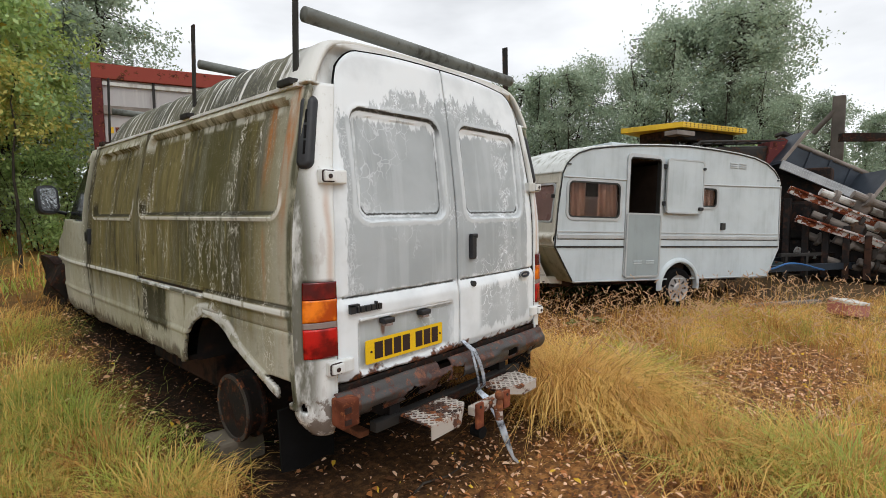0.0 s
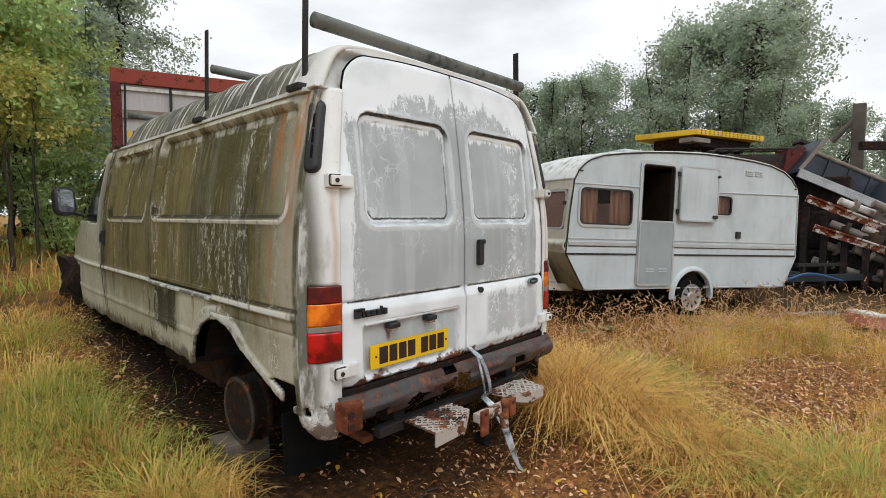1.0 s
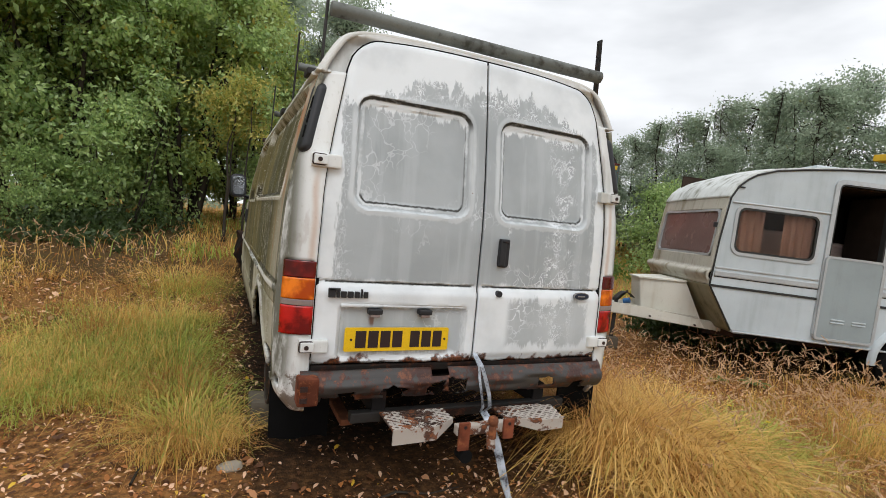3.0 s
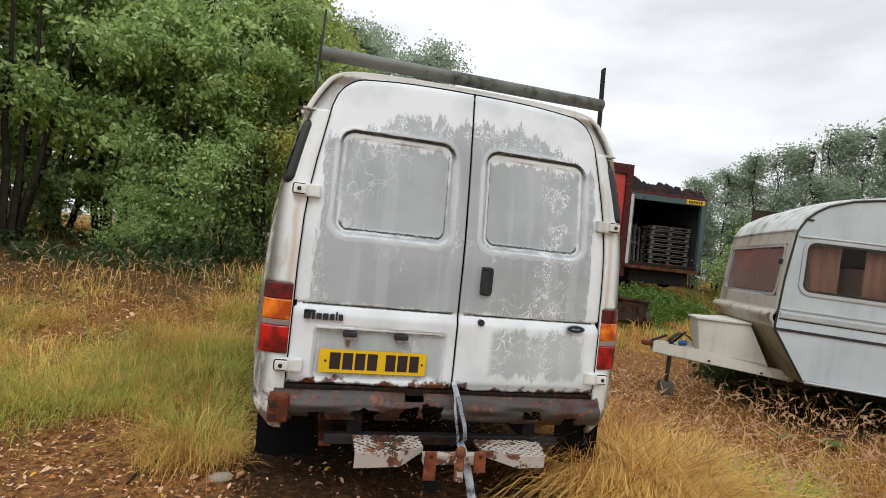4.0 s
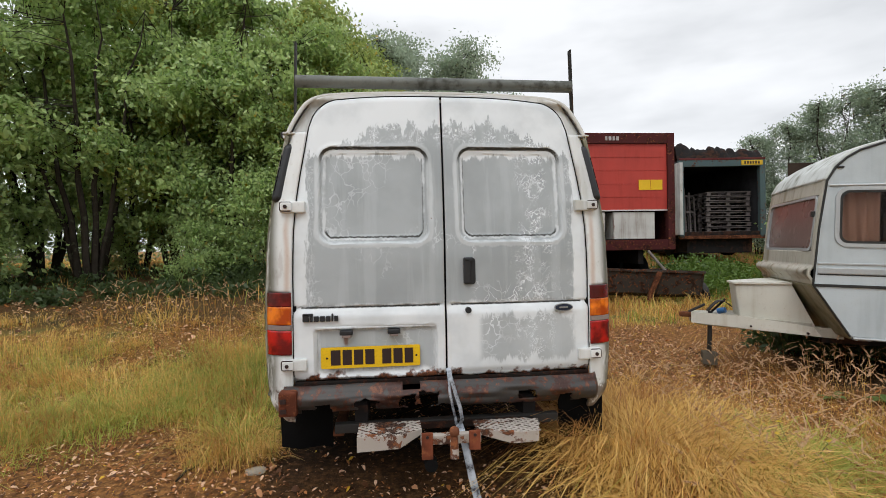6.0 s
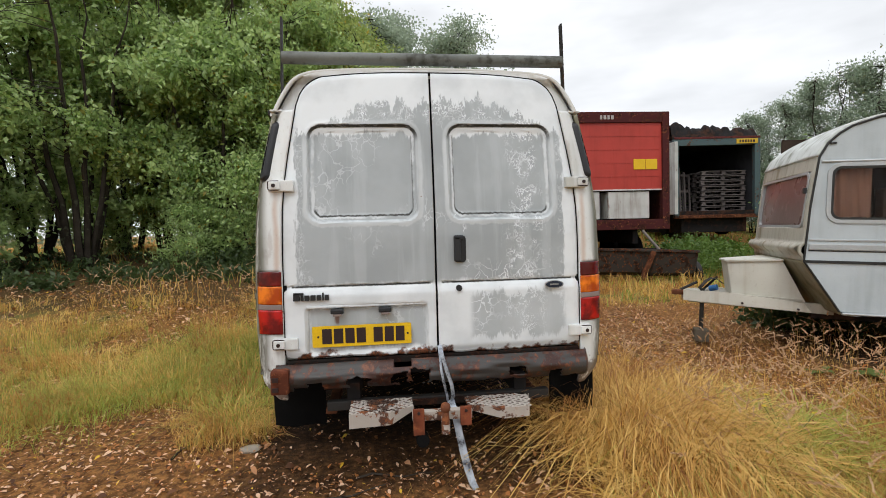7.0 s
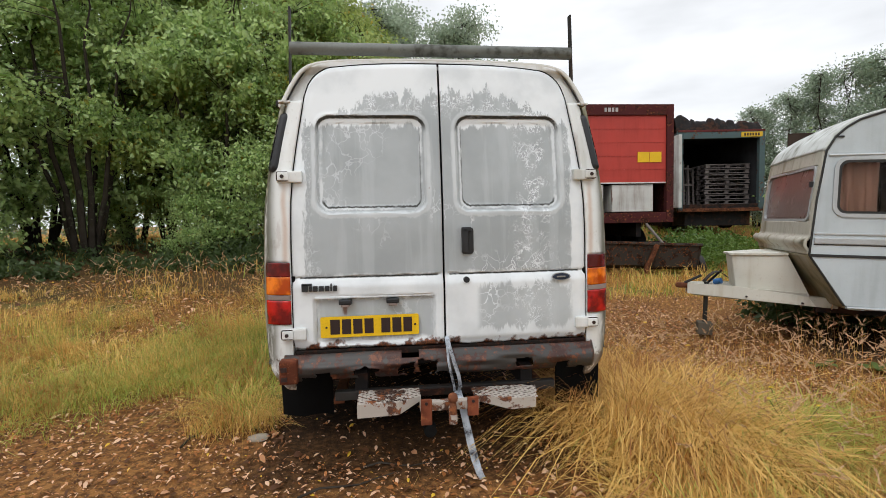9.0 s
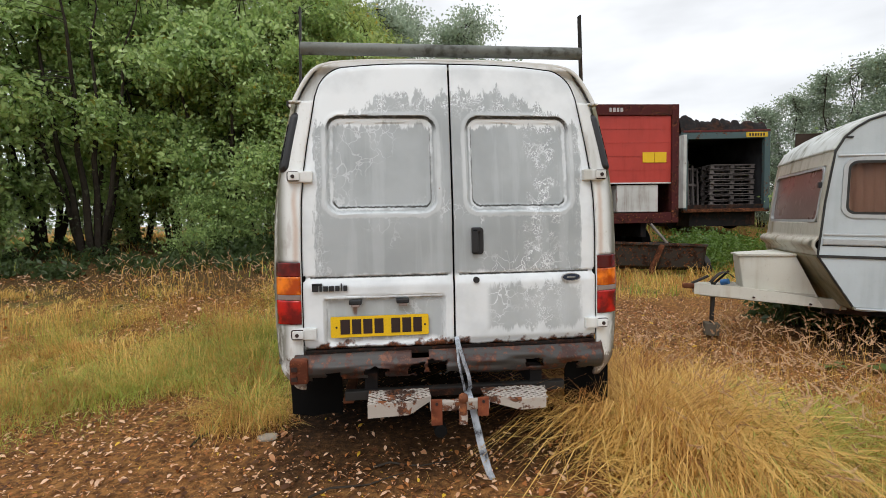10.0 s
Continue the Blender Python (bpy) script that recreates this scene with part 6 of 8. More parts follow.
# ---- lorry bodies behind ----
def spot(x, y, turn, z=None):
    return Matrix.Translation((x, y, float(height(x, y)) if z is None else z)) @ Matrix.Rotation(radians(turn), 4, "Z")


def tyre(parent, x, y, z, r=0.48, w=0.28, m0="rubber"):
    m = Matrix.Translation((x, y, z)) @ Matrix.Rotation(radians(90), 4, "Y")
    wheel = part("wheel", lathe([(r * 0.5, -w / 2), (r * 0.9, -w / 2), (r, -w * 0.35), (r, w * 0.35), (r * 0.9, w / 2), (r * 0.5, w / 2)], 28, m=m), m0, parent, smooth=40)
    part("hub", lathe([(0.06, -w * 0.4), (r * 0.5, -w * 0.3), (r * 0.5, w * 0.3), (0.06, w * 0.4)], 20, m=m), "rust", wheel)
    return wheel


red = thing("lorry_trailer", "box trailer with a faded red tail panel and yellow marker boards", "trailer", spot(3.67, 8.04, -2, 0.0))
part("side_wall", box(0.0, 0.06, 0.06, 7.5, 1.20, 3.78), "silver_panel", red)
part("side_wall", box(2.44, 2.50, 0.06, 7.5, 1.20, 3.78), "red_frame", red)
part("roof", box(0.0, 2.50, 0.0, 7.5, 3.76, 3.80, 0.01), "red_frame", red)
part("front_wall", box(0.06, 2.44, 7.44, 7.5, 1.2, 3.76), "silver_panel", red)
part("floor", box(0.0, 2.5, 0.0, 7.5, 1.17, 1.25), "chassis", red)
for x0, x1 in ((0.0, 0.16), (2.34, 2.50)):
    part("corner_post", box(x0, x1, -0.06, 0.08, 1.17, 3.80, 0.012), "red_frame", red)
part("header", box(0.16, 2.34, -0.05, 0.06, 3.56, 3.80, 0.012), "red_frame", red, "dark red header beam with worn lettering")
part("sill_beam", box(0.16, 2.34, -0.05, 0.06, 1.17, 1.40, 0.012), "red_frame", red)
panel = part("tail_panel", box(0.16, 2.34, -0.005, 0.03, 2.06, 3.56, 0.004), "red_panel", red, "faded bright red tail panel")
for k in range(4):
    part("panel_rib", box(0.17, 2.33, -0.012, -0.005, 2.36 + 0.3 * k, 2.368 + 0.3 * k), "red_panel", panel)
part("panel_edge", box(0.16, 2.34, -0.025, 0.0, 2.05, 2.08, 0.003), "white_box", panel)
rnd = random.Random(4)
xx = 0.9
for w in (0.05, 0.06, 0.05, 0.06):
    part("letter_bar", box(xx, xx + w, -0.056, -0.050, 3.63, 3.72), "silver_panel", red)
    xx += w + 0.03
for x0 in (1.68, 1.96):
    part("marker_board", box(x0, x0 + 0.27, -0.02, -0.006, 2.52, 2.75, 0.003), "yellow", red, "yellow reflective marker board")
for x0, x1 in ((0.55, 0.90), (1.10, 2.06)):
    part("white_locker", box(x0, x1, 0.02, 0.5, 1.42, 2.03, 0.015), "white_box", red, "rust-stained white locker")
part("inner_back", box(0.16, 2.34, 0.9, 0.93, 1.25, 2.06), "chassis", red)
for x in (0.25, 2.25):
    for y in (1.4, 2.6):
        tyre(red, x, y, 0.60)
for x in (0.7, 1.7):
    part("chassis_rail", box(x, x + 0.12, 0.1, 7.4, 0.85, 1.17), "chassis", red)
part("under_run_bar", box(0.15, 2.35, 0.0, 0.10, 0.62, 0.74, 0.01), "chassis", red)
part("hose", rod((1.85, -0.06, 1.15), (2.15, -0.25, 0.70), 0.03), "pallet", red)

silver = thing("silver_box_body", "red-framed box body with weathered silver panels", "lorry body", spot(0.26, 7.89, -21.9, 0.0))
part("end_panel", box(0.0, 2.45, 0.02, 0.06, 1.1, 3.74), "silver_panel", silver, "scuffed silver panels")
part("roof", box(0.0, 2.45, 0.0, 2.2, 3.76, 3.80), "bright_red_frame", silver)
part("side_wall", box(0.0, 0.05, 0.06, 2.2, 1.1, 3.76), "red_frame", silver)
part("side_wall", box(2.40, 2.45, 0.06, 2.2, 1.1, 3.76), "silver_panel", silver)
part("back_wall", box(0.05, 2.40, 2.15, 2.2, 1.1, 3.76), "silver_panel", silver)
part("floor", box(0.0, 2.45, 0.0, 2.2, 1.05, 1.12), "chassis", silver)
part("top_rail", box(-0.02, 2.47, -0.05, 0.04, 3.56, 3.80, 0.012), "bright_red_frame", silver, "sun-faded red top rail")
part("corner_post", box(-0.03, 0.12, -0.05, 0.08, 1.05, 3.56, 0.012), "maroon", silver)
part("corner_post", box(2.33, 2.48, -0.05, 0.08, 1.05, 3.56, 0.012), "maroon", silver)
part("batten", box(0.12, 2.33, -0.02, 0.02, 3.46, 3.52, 0.004), "white_box", silver)
part("batten", box(0.12, 2.33, -0.03, 0.02, 3.00, 3.14, 0.006), "pallet", silver)
part("batten", box(0.12, 2.33, -0.03, 0.02, 1.95, 2.05, 0.006), "pallet", silver)
part("hinge_bar", box(0.82, 0.86, -0.03, 0.02, 1.1, 3.56, 0.004), "dark", silver)
part("hinge_bar", box(1.60, 1.64, -0.03, 0.02, 1.1, 3.56, 0.004), "dark", silver)
for k in range(4):
    part("letter_bar", box(0.18 + 0.085 * k, 0.24 + 0.085 * k, 0.012, 0.019, 2.70, 2.80), "amber_board" if k == 0 else "maroon", silver)
for x in (0.4, 2.0):
    tyre(silver, x, 1.1, 0.95)

far = thing("open_box_lorry", "open-backed box lorry with a teal frame, loaded with stacked pallets", "lorry", spot(8.31, 11.13, -6.6, 0.0))
part("floor", box(0.0, 2.45, 0.0, 6.0, 1.45, 1.64, 0.01), "chassis", far)
part("side_wall", box(0.0, 0.06, 0.05, 6.0, 1.6, 3.7), "inside", far)
part("side_wall", box(2.39, 2.45, 0.05, 6.0, 1.6, 3.7), "inside", far)
part("end_wall", box(0.06, 2.39, 5.9, 6.0, 1.6, 3.7), "inside", far)
part("roof", box(0.0, 2.45, 0.0, 6.0, 3.70, 3.76), "inside", far)
part("corner_post", box(-0.04, 0.10, -0.05, 0.08, 1.45, 3.80, 0.01), "teal_frame", far)
part("corner_post", box(2.33, 2.49, -0.05, 0.08, 1.45, 3.80, 0.01), "teal_frame", far)
part("header", box(0.10, 2.33, -0.05, 0.06, 3.55, 3.74, 0.01), "teal_frame", far, "teal header beam")
part("header_trim", box(-0.04, 2.49, -0.06, 0.06, 3.74, 3.80, 0.01), "maroon", far)
part("name_board", box(1.78, 2.40, -0.07, -0.052, 3.58, 3.72, 0.004), "amber_board", far, "orange board with dark marks")
for k in range(6):
    part("board_mark", box(1.86 + 0.08 * k, 1.91 + 0.08 * k, -0.074, -0.070, 3.61, 3.69), "ink", far)
part("folded_door", box(-0.16, -0.06, -0.25, 1.2, 1.55, 3.65, 0.01, turn=Matrix.Rotation(radians(6), 4, "Z")), "white_box", far, "pale folded-back door")
part("sill", box(-0.04, 2.49, -0.05, 0.05, 1.42, 1.52, 0.01), "rust", far)
tarp = part("ragged_tarpaulin", sheet(np.linspace(-0.05, 2.45, 70), np.linspace(0, 1, 9), lambda x, v: (x, 0.02 + 0.5 * v + 0.05 * rough(x, v, 6, 3), 3.78 + np.sin(v * 3.1) * (0.16 + 0.30 * rough(x, v * 0, 2.2, 4) + 0.16 * rough(x, v * 0, 12, 7)))), "chassis", far, "ragged dark tarpaulin heap on the roof")
thicken(tarp, 0.02)
for x in (0.35, 2.1):
    tyre(far, x, 1.3, 1.35, 0.45)
part("under_box", box(0.25, 2.2, 0.15, 5.6, 1.0, 1.44, 0.02), "chassis", far)


def pallet_stack(m, n):
    """Stacked timber pallets, each of boards and blocks."""
    for k in range(n):
        p = thing("pallet", "grey weathered timber pallet in a stack", "pallet", m @ Matrix.Translation((0.02 * math.sin(k * 2.1), 0, 0.155 * k)), "stacked pallets")
        for j in range(3):
            part("bearer", box(0.0, 1.35, 0.02 + 0.48 * j, 0.11 + 0.48 * j, 0.0, 0.022), "load", p)
            for i in range(3):
                part("block", box(0.02 + 0.6 * i, 0.13 + 0.6 * i, 0.02 + 0.48 * j, 0.11 + 0.48 * j, 0.022, 0.10), "load", p)
        for j in range(5):
            part("deck_board", box(0.0, 1.35, 0.01 + 0.24 * j, 0.11 + 0.24 * j, 0.10, 0.122), "load", p)


FAR = spot(8.31, 11.13, -6.6, 0.0)
pallet_stack(FAR @ Matrix.Translation((0.95, 0.35, 1.64)), 8)
for k in range(3):
    fr = thing("leaning_frame", "tall grey timber frame leaning inside the lorry", "frame", FAR @ Matrix.Translation((0.18 + 0.22 * k, 0.5 + 0.15 * k, 1.64)) @ Matrix.Rotation(radians(-4), 4, "X"), "leaning frames")
    part("upright", box(0.0, 0.05, 0, 0.05, 0, 1.35 - 0.12 * k), "load", fr)
    part("upright", box(0.20, 0.25, 0, 0.05, 0, 1.35 - 0.12 * k), "load", fr)
    part("cross_piece", box(0.05, 0.20, 0.01, 0.04, 0.6, 0.66), "load", fr)
    part("cross_piece", box(0.05, 0.20, 0.01, 0.04, 1.1, 1.16), "load", fr)

# rusty trough in front of the red trailer
def trough_shape(u, v):
    a = np.interp(v, [0, 0.35, 0.65, 1.0], [0, 1, 2, 3])
    z = np.interp(a, [0, 1, 2, 3], [0.60, 0.10, 0.02, 0.45])
    y = np.interp(a, [0, 1, 2, 3], [-0.05, 0.08, 0.45, 0.75])
    return u, y + 0.02 * (rough(u, v, 2, 2) - 0.5), z + 0.02 * (rough(u, v, 3, 1) - 0.5)


trough = thing("loader_bucket", "long rust-brown steel loader bucket lying in grass", "bucket", Matrix.Translation((3.55, 7.35, 0.22)) @ Matrix.Rotation(radians(-11), 4, "Z") @ Matrix.Rotation(radians(2.5), 4, "Y"))
thicken(part("shell", sheet(np.linspace(0, 2.6, 40), np.linspace(0, 1, 16), trough_shape), "bucket", trough, smooth=40), 0.015)
for x in (0.0, 1.72, 2.58):
    part("end_plate", prism([(-0.06, 0.62), (0.07, 0.08), (0.45, 0.0), (0.77, 0.46)], x, x + 0.02, "x"), "bucket", trough)
part("lip", box(-0.01, 2.61, -0.085, -0.04, 0.57, 0.625, 0.006), "bucket", trough)
part("strut", box(1.55, 1.64, -0.14, -0.05, -0.05, 0.60, 0.01, turn=Matrix.Translation((1.6, -0.1, 0.3)) @ Matrix.Rotation(radians(20), 4, "Y") @ Matrix.Translation((-1.6, 0.1, -0.3))), "rust", trough)
part("axle_end", lathe([(0.05, -0.05), (0.22, -0.05), (0.22, 0.05), (0.05, 0.05)], 20, m=Matrix.Translation((2.7, 0.25, 0.15)) @ Matrix.Rotation(radians(80), 4, "Y")), "dark", trough, smooth=40)

# ---- scrap behind the caravan ----
rec = thing("recovery_lorry", "dark scrapped lorry cab under a yellow light board", "lorry", Matrix.Translation((9.57, 1.68, 0.0)) @ Matrix.Rotation(radians(-18), 4, "Z"))
board = part("light_board", prism([(0.0, 0.0), (2.30, -0.10), (2.36, 0.9), (0.62, 1.55), (-0.42, 1.30)], 3.15, 3.27, "z", bevel=0.01), "amber_board", rec, "yellow perforated light board")
for k in range(16):
    for j in range(2):
        part("board_hole", rod((0.12 + 0.135 * k, -0.012 - 0.0059 * k, 3.185 + 0.05 * j), (0.12 + 0.135 * k, 0.01, 3.185 + 0.05 * j), 0.016, segs=8), "ink", board)
part("cab_roof", box(0.1, 2.2, 0.15, 1.2, 2.92, 3.15, 0.03), "chassis", rec)
part("cab_body", box(0.15, 2.1, 0.3, 1.3, 0.9, 2.2, 0.05), "maroon", rec)
for x in (0.2, 0.75, 1.35, 1.98):
    part("cab_pillar", box(x, x + 0.08, 0.3, 0.4, 2.2, 2.94, 0.01), "chassis", rec)
part("cab_screen", box(0.25, 1.98, 0.36, 0.37, 2.2, 2.92), "glass", rec)
part("pale_sill", box(-0.2, 0.42, -0.02, 0.3, 2.98, 3.08, 0.01), "pallet", rec)

frame_rack = thing("ladder_frame", "dark tubular ladder frame above a maroon tank", "frame", Matrix.Translation((8.95, 1.15, 0.0)) @ Matrix.Rotation(radians(-56), 4, "Z"))
for y in (0.0, 0.35):
    part("long_tube", rod((0.0, y, 2.72), (1.55, y, 2.70), 0.025), "dark", frame_rack)
    part("bent_end", rod((-0.12, y, 2.55), (0.0, y, 2.72), 0.025), "dark", frame_rack)
for k in range(7):
    part("rung", rod((0.12 + 0.22 * k, 0.0, 2.715), (0.12 + 0.22 * k, 0.35, 2.715), 0.016), "dark", frame_rack)
part("tank", box(0.0, 1.35, 0.05, 0.9, 1.6, 2.62, 0.06), "dark", frame_rack, "dark tank side")
part("tank_end", prism([(1.35, 2.15), (1.62, 2.70), (1.55, 2.75), (1.30, 2.70), (1.22, 2.15)], -0.02, 0.5, "y"), "maroon", frame_rack, "maroon panel")
part("under_frame", box(0.0, 1.6, 0.0, 0.9, 0.3, 1.6, 0.03), "chassis", frame_rack)

# tipper body, tilted, with its open side to the front
tip = thing("tipper_body", "tilted blue-black tipper body with a pale treadplate edge", "tipper body", Matrix.Translation((9.393, -0.177, 2.285)) @ Matrix.Rotation(radians(-49.9), 4, "Z") @ Matrix.Rotation(radians(23.0), 4, "Y") @ Matrix.Rotation(radians(-4.8), 4, "X"))


def slab(x0, x1, lean, y0, y1, z0, z1):
    """A wall that leans along the body."""
    bm = box(x0, x1, y0, y1, z0, z1, 0.006)
    for v in bm.verts:
        v.co.x += lean * v.co.z
    return bm


part("floor", box(0.0, 2.3, 0.0, 0.9, -0.06, -0.01), "bed_blue", tip)
part("back_wall", slab(0.0, 2.3, 0.31, 0.86, 0.9, -0.01, 0.78), "bed_blue", tip, "scraped blue-black back wall")
for x in (0.0, 1.86):
    part("end_wall", slab(x, x + 0.04, 0.31, 0.02, 0.86, -0.01, 0.72), "bed_blue", tip)
    part("end_edge", slab(x - 0.012, x + 0.05, 0.31, -0.02, 0.02, -0.02, 0.725), "pallet", tip, "pale worn end edge")
part("tread_edge", box(0.0, 1.84, -0.04, 0.0, -0.17, 0.0, 0.004), "steel", tip, "pale treadplate strip")
studs = bmesh.new()
for k in range(35):
    for j in range(3):
        box(-0.014, 0.014, -0.046, -0.038, -0.004, 0.004, 0.0, studs, Matrix.Translation((0.05 + 0.05 * k, 0, -0.14 + 0.055 * j)) @ Matrix.Rotation(radians(45 if (k + j) % 2 else -45), 4, "Y"))
part("tread_pattern", studs, "cv_alu", tip)
part("top_rail", rod((0.24, 0.86, 0.79), (2.5, 0.86, 0.79), 0.045), "pallet", tip, "weathered grey top rail")
part("top_cover", box(0.20, 0.62, 0.70, 0.98, 0.80, 0.88, 0.02), "dark", tip)
for k in range(4):
    part("rib", box(0.5 + 0.45 * k, 0.54 + 0.45 * k, 0.83, 0.862, 0.0, 0.76, 0.004), "bed_blue", tip)

beams = [((9.15, -0.33, 1.72), (9.75, -2.35, 0.70)), ((9.08, -0.47, 1.18), (9.62, -2.35, 0.44))]
for a, b in beams:
    bt = thing("chassis_beam", "flaking red and white painted steel beam leaning on scrap", "beam", None, "leaning beams")
    a, b = Vector(a), Vector(b)
    turn = (b - a).to_track_quat("X", "Z").to_matrix().to_4x4()
    bt.matrix_world = Matrix.Translation(a) @ turn
    part("web", box(0, (b - a).length, -0.02, 0.02, -0.06, 0.06, 0.006), "orange_white", bt)
    part("flange", box(0, (b - a).length, -0.06, 0.03, 0.04, 0.075, 0.006), "orange_white", bt)
    part("bolt_end", rod((0.06, -0.09, -0.03), (0.06, 0.0, -0.03), 0.03), "white_box", bt)
rnd = random.Random(11)
for k in range(15):
    # axles and worn gearbox lumps stacked on their sides
    px, py = 9.32 + 0.2 * rnd.random(), -0.45 - 0.115 * k
    z = 0.50 + 0.36 * (k % 4) + 0.15 * rnd.random() - 0.06 * (k // 3)
    ax = thing("scrap_axle", "greasy pale steel axle stacked in a scrap pile", "axle", Matrix.Translation((px, py, z)) @ Matrix.Rotation(radians(-70 + rnd.uniform(-8, 8)), 4, "Z") @ Matrix.Rotation(radians(22 + rnd.uniform(-5, 5)), 4, "Y"), "stacked axles")
    part("axle_tube", rod((0, 0, 0), (1.2, 0, 0), 0.055 + 0.02 * rnd.random()), "pallet" if k % 3 else "white_box", ax)
    part("flange", lathe([(0.05, -0.03), (0.13, -0.03), (0.13, 0.03), (0.05, 0.03)], 16, m=Matrix.Translation((0.25, 0, 0)) @ Matrix.Rotation(radians(90), 4, "Y")), "pallet" if k % 2 else "dark", ax, smooth=40)
    part("housing", lathe([(0.05, -0.16), (0.16, -0.08), (0.17, 0.06), (0.06, 0.15)], 14, m=Matrix.Translation((0.72, 0, 0)) @ Matrix.Rotation(radians(90), 4, "Y")), "pallet" if k % 2 else "dark", ax, smooth=40)
heap = thing("scrap_vehicle", "stripped black lorry chassis under the scrap pile", "chassis")
for (x0, x1, y0, y1, z0, z1) in ((9.5, 10.3, -2.6, 0.1, 0.1, 0.75), (9.75, 10.5, -2.6, 0.6, 0.75, 1.5), (9.95, 10.5, -0.9, 0.6, 1.5, 2.15)):
    part("frame_block", box(x0, x1, y0, y1, z0, z1, 0.05), "chassis", heap)
for k in range(8):
    y = 0.25 - 0.30 * k
    part("bracket", box(9.28, 9.55, y, y + 0.10, 0.1, 1.9 - 0.17 * k, 0.01), "chassis", heap)
part("valve_block", box(9.15, 9.3, 0.05, 0.25, 0.6, 1.0, 0.02), "white_box", heap)
lowbed = thing("low_trailer", "low dark teal trailer frame lying in grass", "trailer")
TEAL = Matrix.Translation((6.62, 0.75, 0.0)) @ Matrix.Rotation(radians(-36), 4, "Z")
for y, z in ((0.0, 0.27), (0.9, 0.30)):
    part("frame_rail", box(0.0, 4.3, y, y + 0.07, z, z + 0.12, 0.01, turn=TEAL), "bed_blue", lowbed)
for k in range(6):
    part("cross_member", box(0.1 + 0.8 * k, 0.17 + 0.8 * k, 0.07, 0.9, 0.30, 0.37, 0.0, turn=TEAL), "teal_frame", lowbed)
part("upper_rail", box(2.2, 4.4, 0.25, 0.31, 0.50, 0.56, 0.01, turn=TEAL), "dark", lowbed)
for k in range(5):
    part("short_post", box(2.3 + 0.45 * k, 2.35 + 0.45 * k, 0.25, 0.30, 0.02, 0.52, 0.0, turn=TEAL), "dark", lowbed)
pipe = bpy.data.curves.new("blue_pipe", "CURVE")
pipe.dimensions, pipe.bevel_depth, pipe.bevel_resolution = "3D", 0.016, 3
sp = pipe.splines.new("BEZIER")
sp.bezier_points.add(4)
for p, co in zip(sp.bezier_points, ((6.75, 0.25, 0.28), (7.2, 0.02, 0.42), (7.6, -0.28, 0.36), (8.1, -0.55, 0.44), (8.7, -0.95, 0.30))):
    p.co, p.handle_left_type, p.handle_right_type = co, "AUTO", "AUTO"
pipe.materials.append(MAT["blue"])
tagged(new("water_pipe", pipe), "blue plastic water pipe lying over the trailer frame", "pipe")
can = thing("battered_box", "battered red and white plastic box in the grass", "box", Matrix.Translation((5.84, -1.42, 0.02)) @ Matrix.Rotation(radians(-30), 4, "Z") @ Matrix.Rotation(radians(7), 4, "Y") @ Matrix.Diagonal((0.78, 0.8, 0.9, 1)))
cb = box(-0.26, 0.26, -0.16, 0.16, 0.02, 0.20, 0.03)
part("tub", cb, "faded_red", can, "sun-faded red tub")
part("cracked_lid", box(-0.27, 0.20, -0.17, 0.15, 0.19, 0.235, 0.015, turn=Matrix.Rotation(radians(4), 4, "X")), "white_box", can, "cracked white lid")
plank = tagged(part("loose_plank", box(-0.6, 0.6, -0.05, 0.05, 0.0, 0.04, 0.006), "pallet"), "grey loose timber plank in grass", "plank")
plank.matrix_world = Matrix.Translation((5.75, -0.75, 0.10)) @ Matrix.Rotation(radians(-35), 4, "Z")
mast = thing("timber_post", "dark timber post with a leaning brace", "post")
part("post", box(13.30, 13.55, -0.85, -0.60, 0.6, 4.05, 0.02), "old_timber", mast)
part("brace", rod((13.3, -0.25, 3.2), (13.35, -0.65, 3.7), 0.06), "old_timber", mast)
hb = tagged(part("rusty_joist", box(0, 3.0, -0.06, 0.06, -0.09, 0.09, 0.01), "dark_rust"), "rusty steel joist resting on the scrap", "joist")
hb.matrix_world = Matrix.Translation((12.1, -0.86, 2.92)) @ Matrix.Rotation(radians(-48), 4, "Z")

# ---- trees, grass, weeds and fallen leaves ----
def leaves(name, at, size, rs, droop=0.3, slim=0.45):
    """Folded leaf blades at the given points."""
    n = len(at)
    d = rs.normal(size=(n, 3))
    d[:, 2] -= droop * 2
    d /= np.linalg.norm(d, axis=1, keepdims=True)
    side = np.cross(d, rs.normal(size=(n, 3)))
    side /= np.linalg.norm(side, axis=1, keepdims=True) + 1e-9
    up = np.cross(side, d)
    L = (size * rs.uniform(0.65, 1.25, n))[:, None]
    mid = at + d * L * 0.45
    pts = np.stack([at, mid + side * L * slim * 0.5 + up * L * 0.08, at + d * L, mid - side * L * slim * 0.5 + up * L * 0.08], 1).reshape(-1, 3)
    k = np.arange(n)[:, None] * 4
    tris = np.concatenate([k + [0, 1, 2], k + [0, 2, 3]], 1).reshape(-1, 3)
    return strips(name, pts, tris)


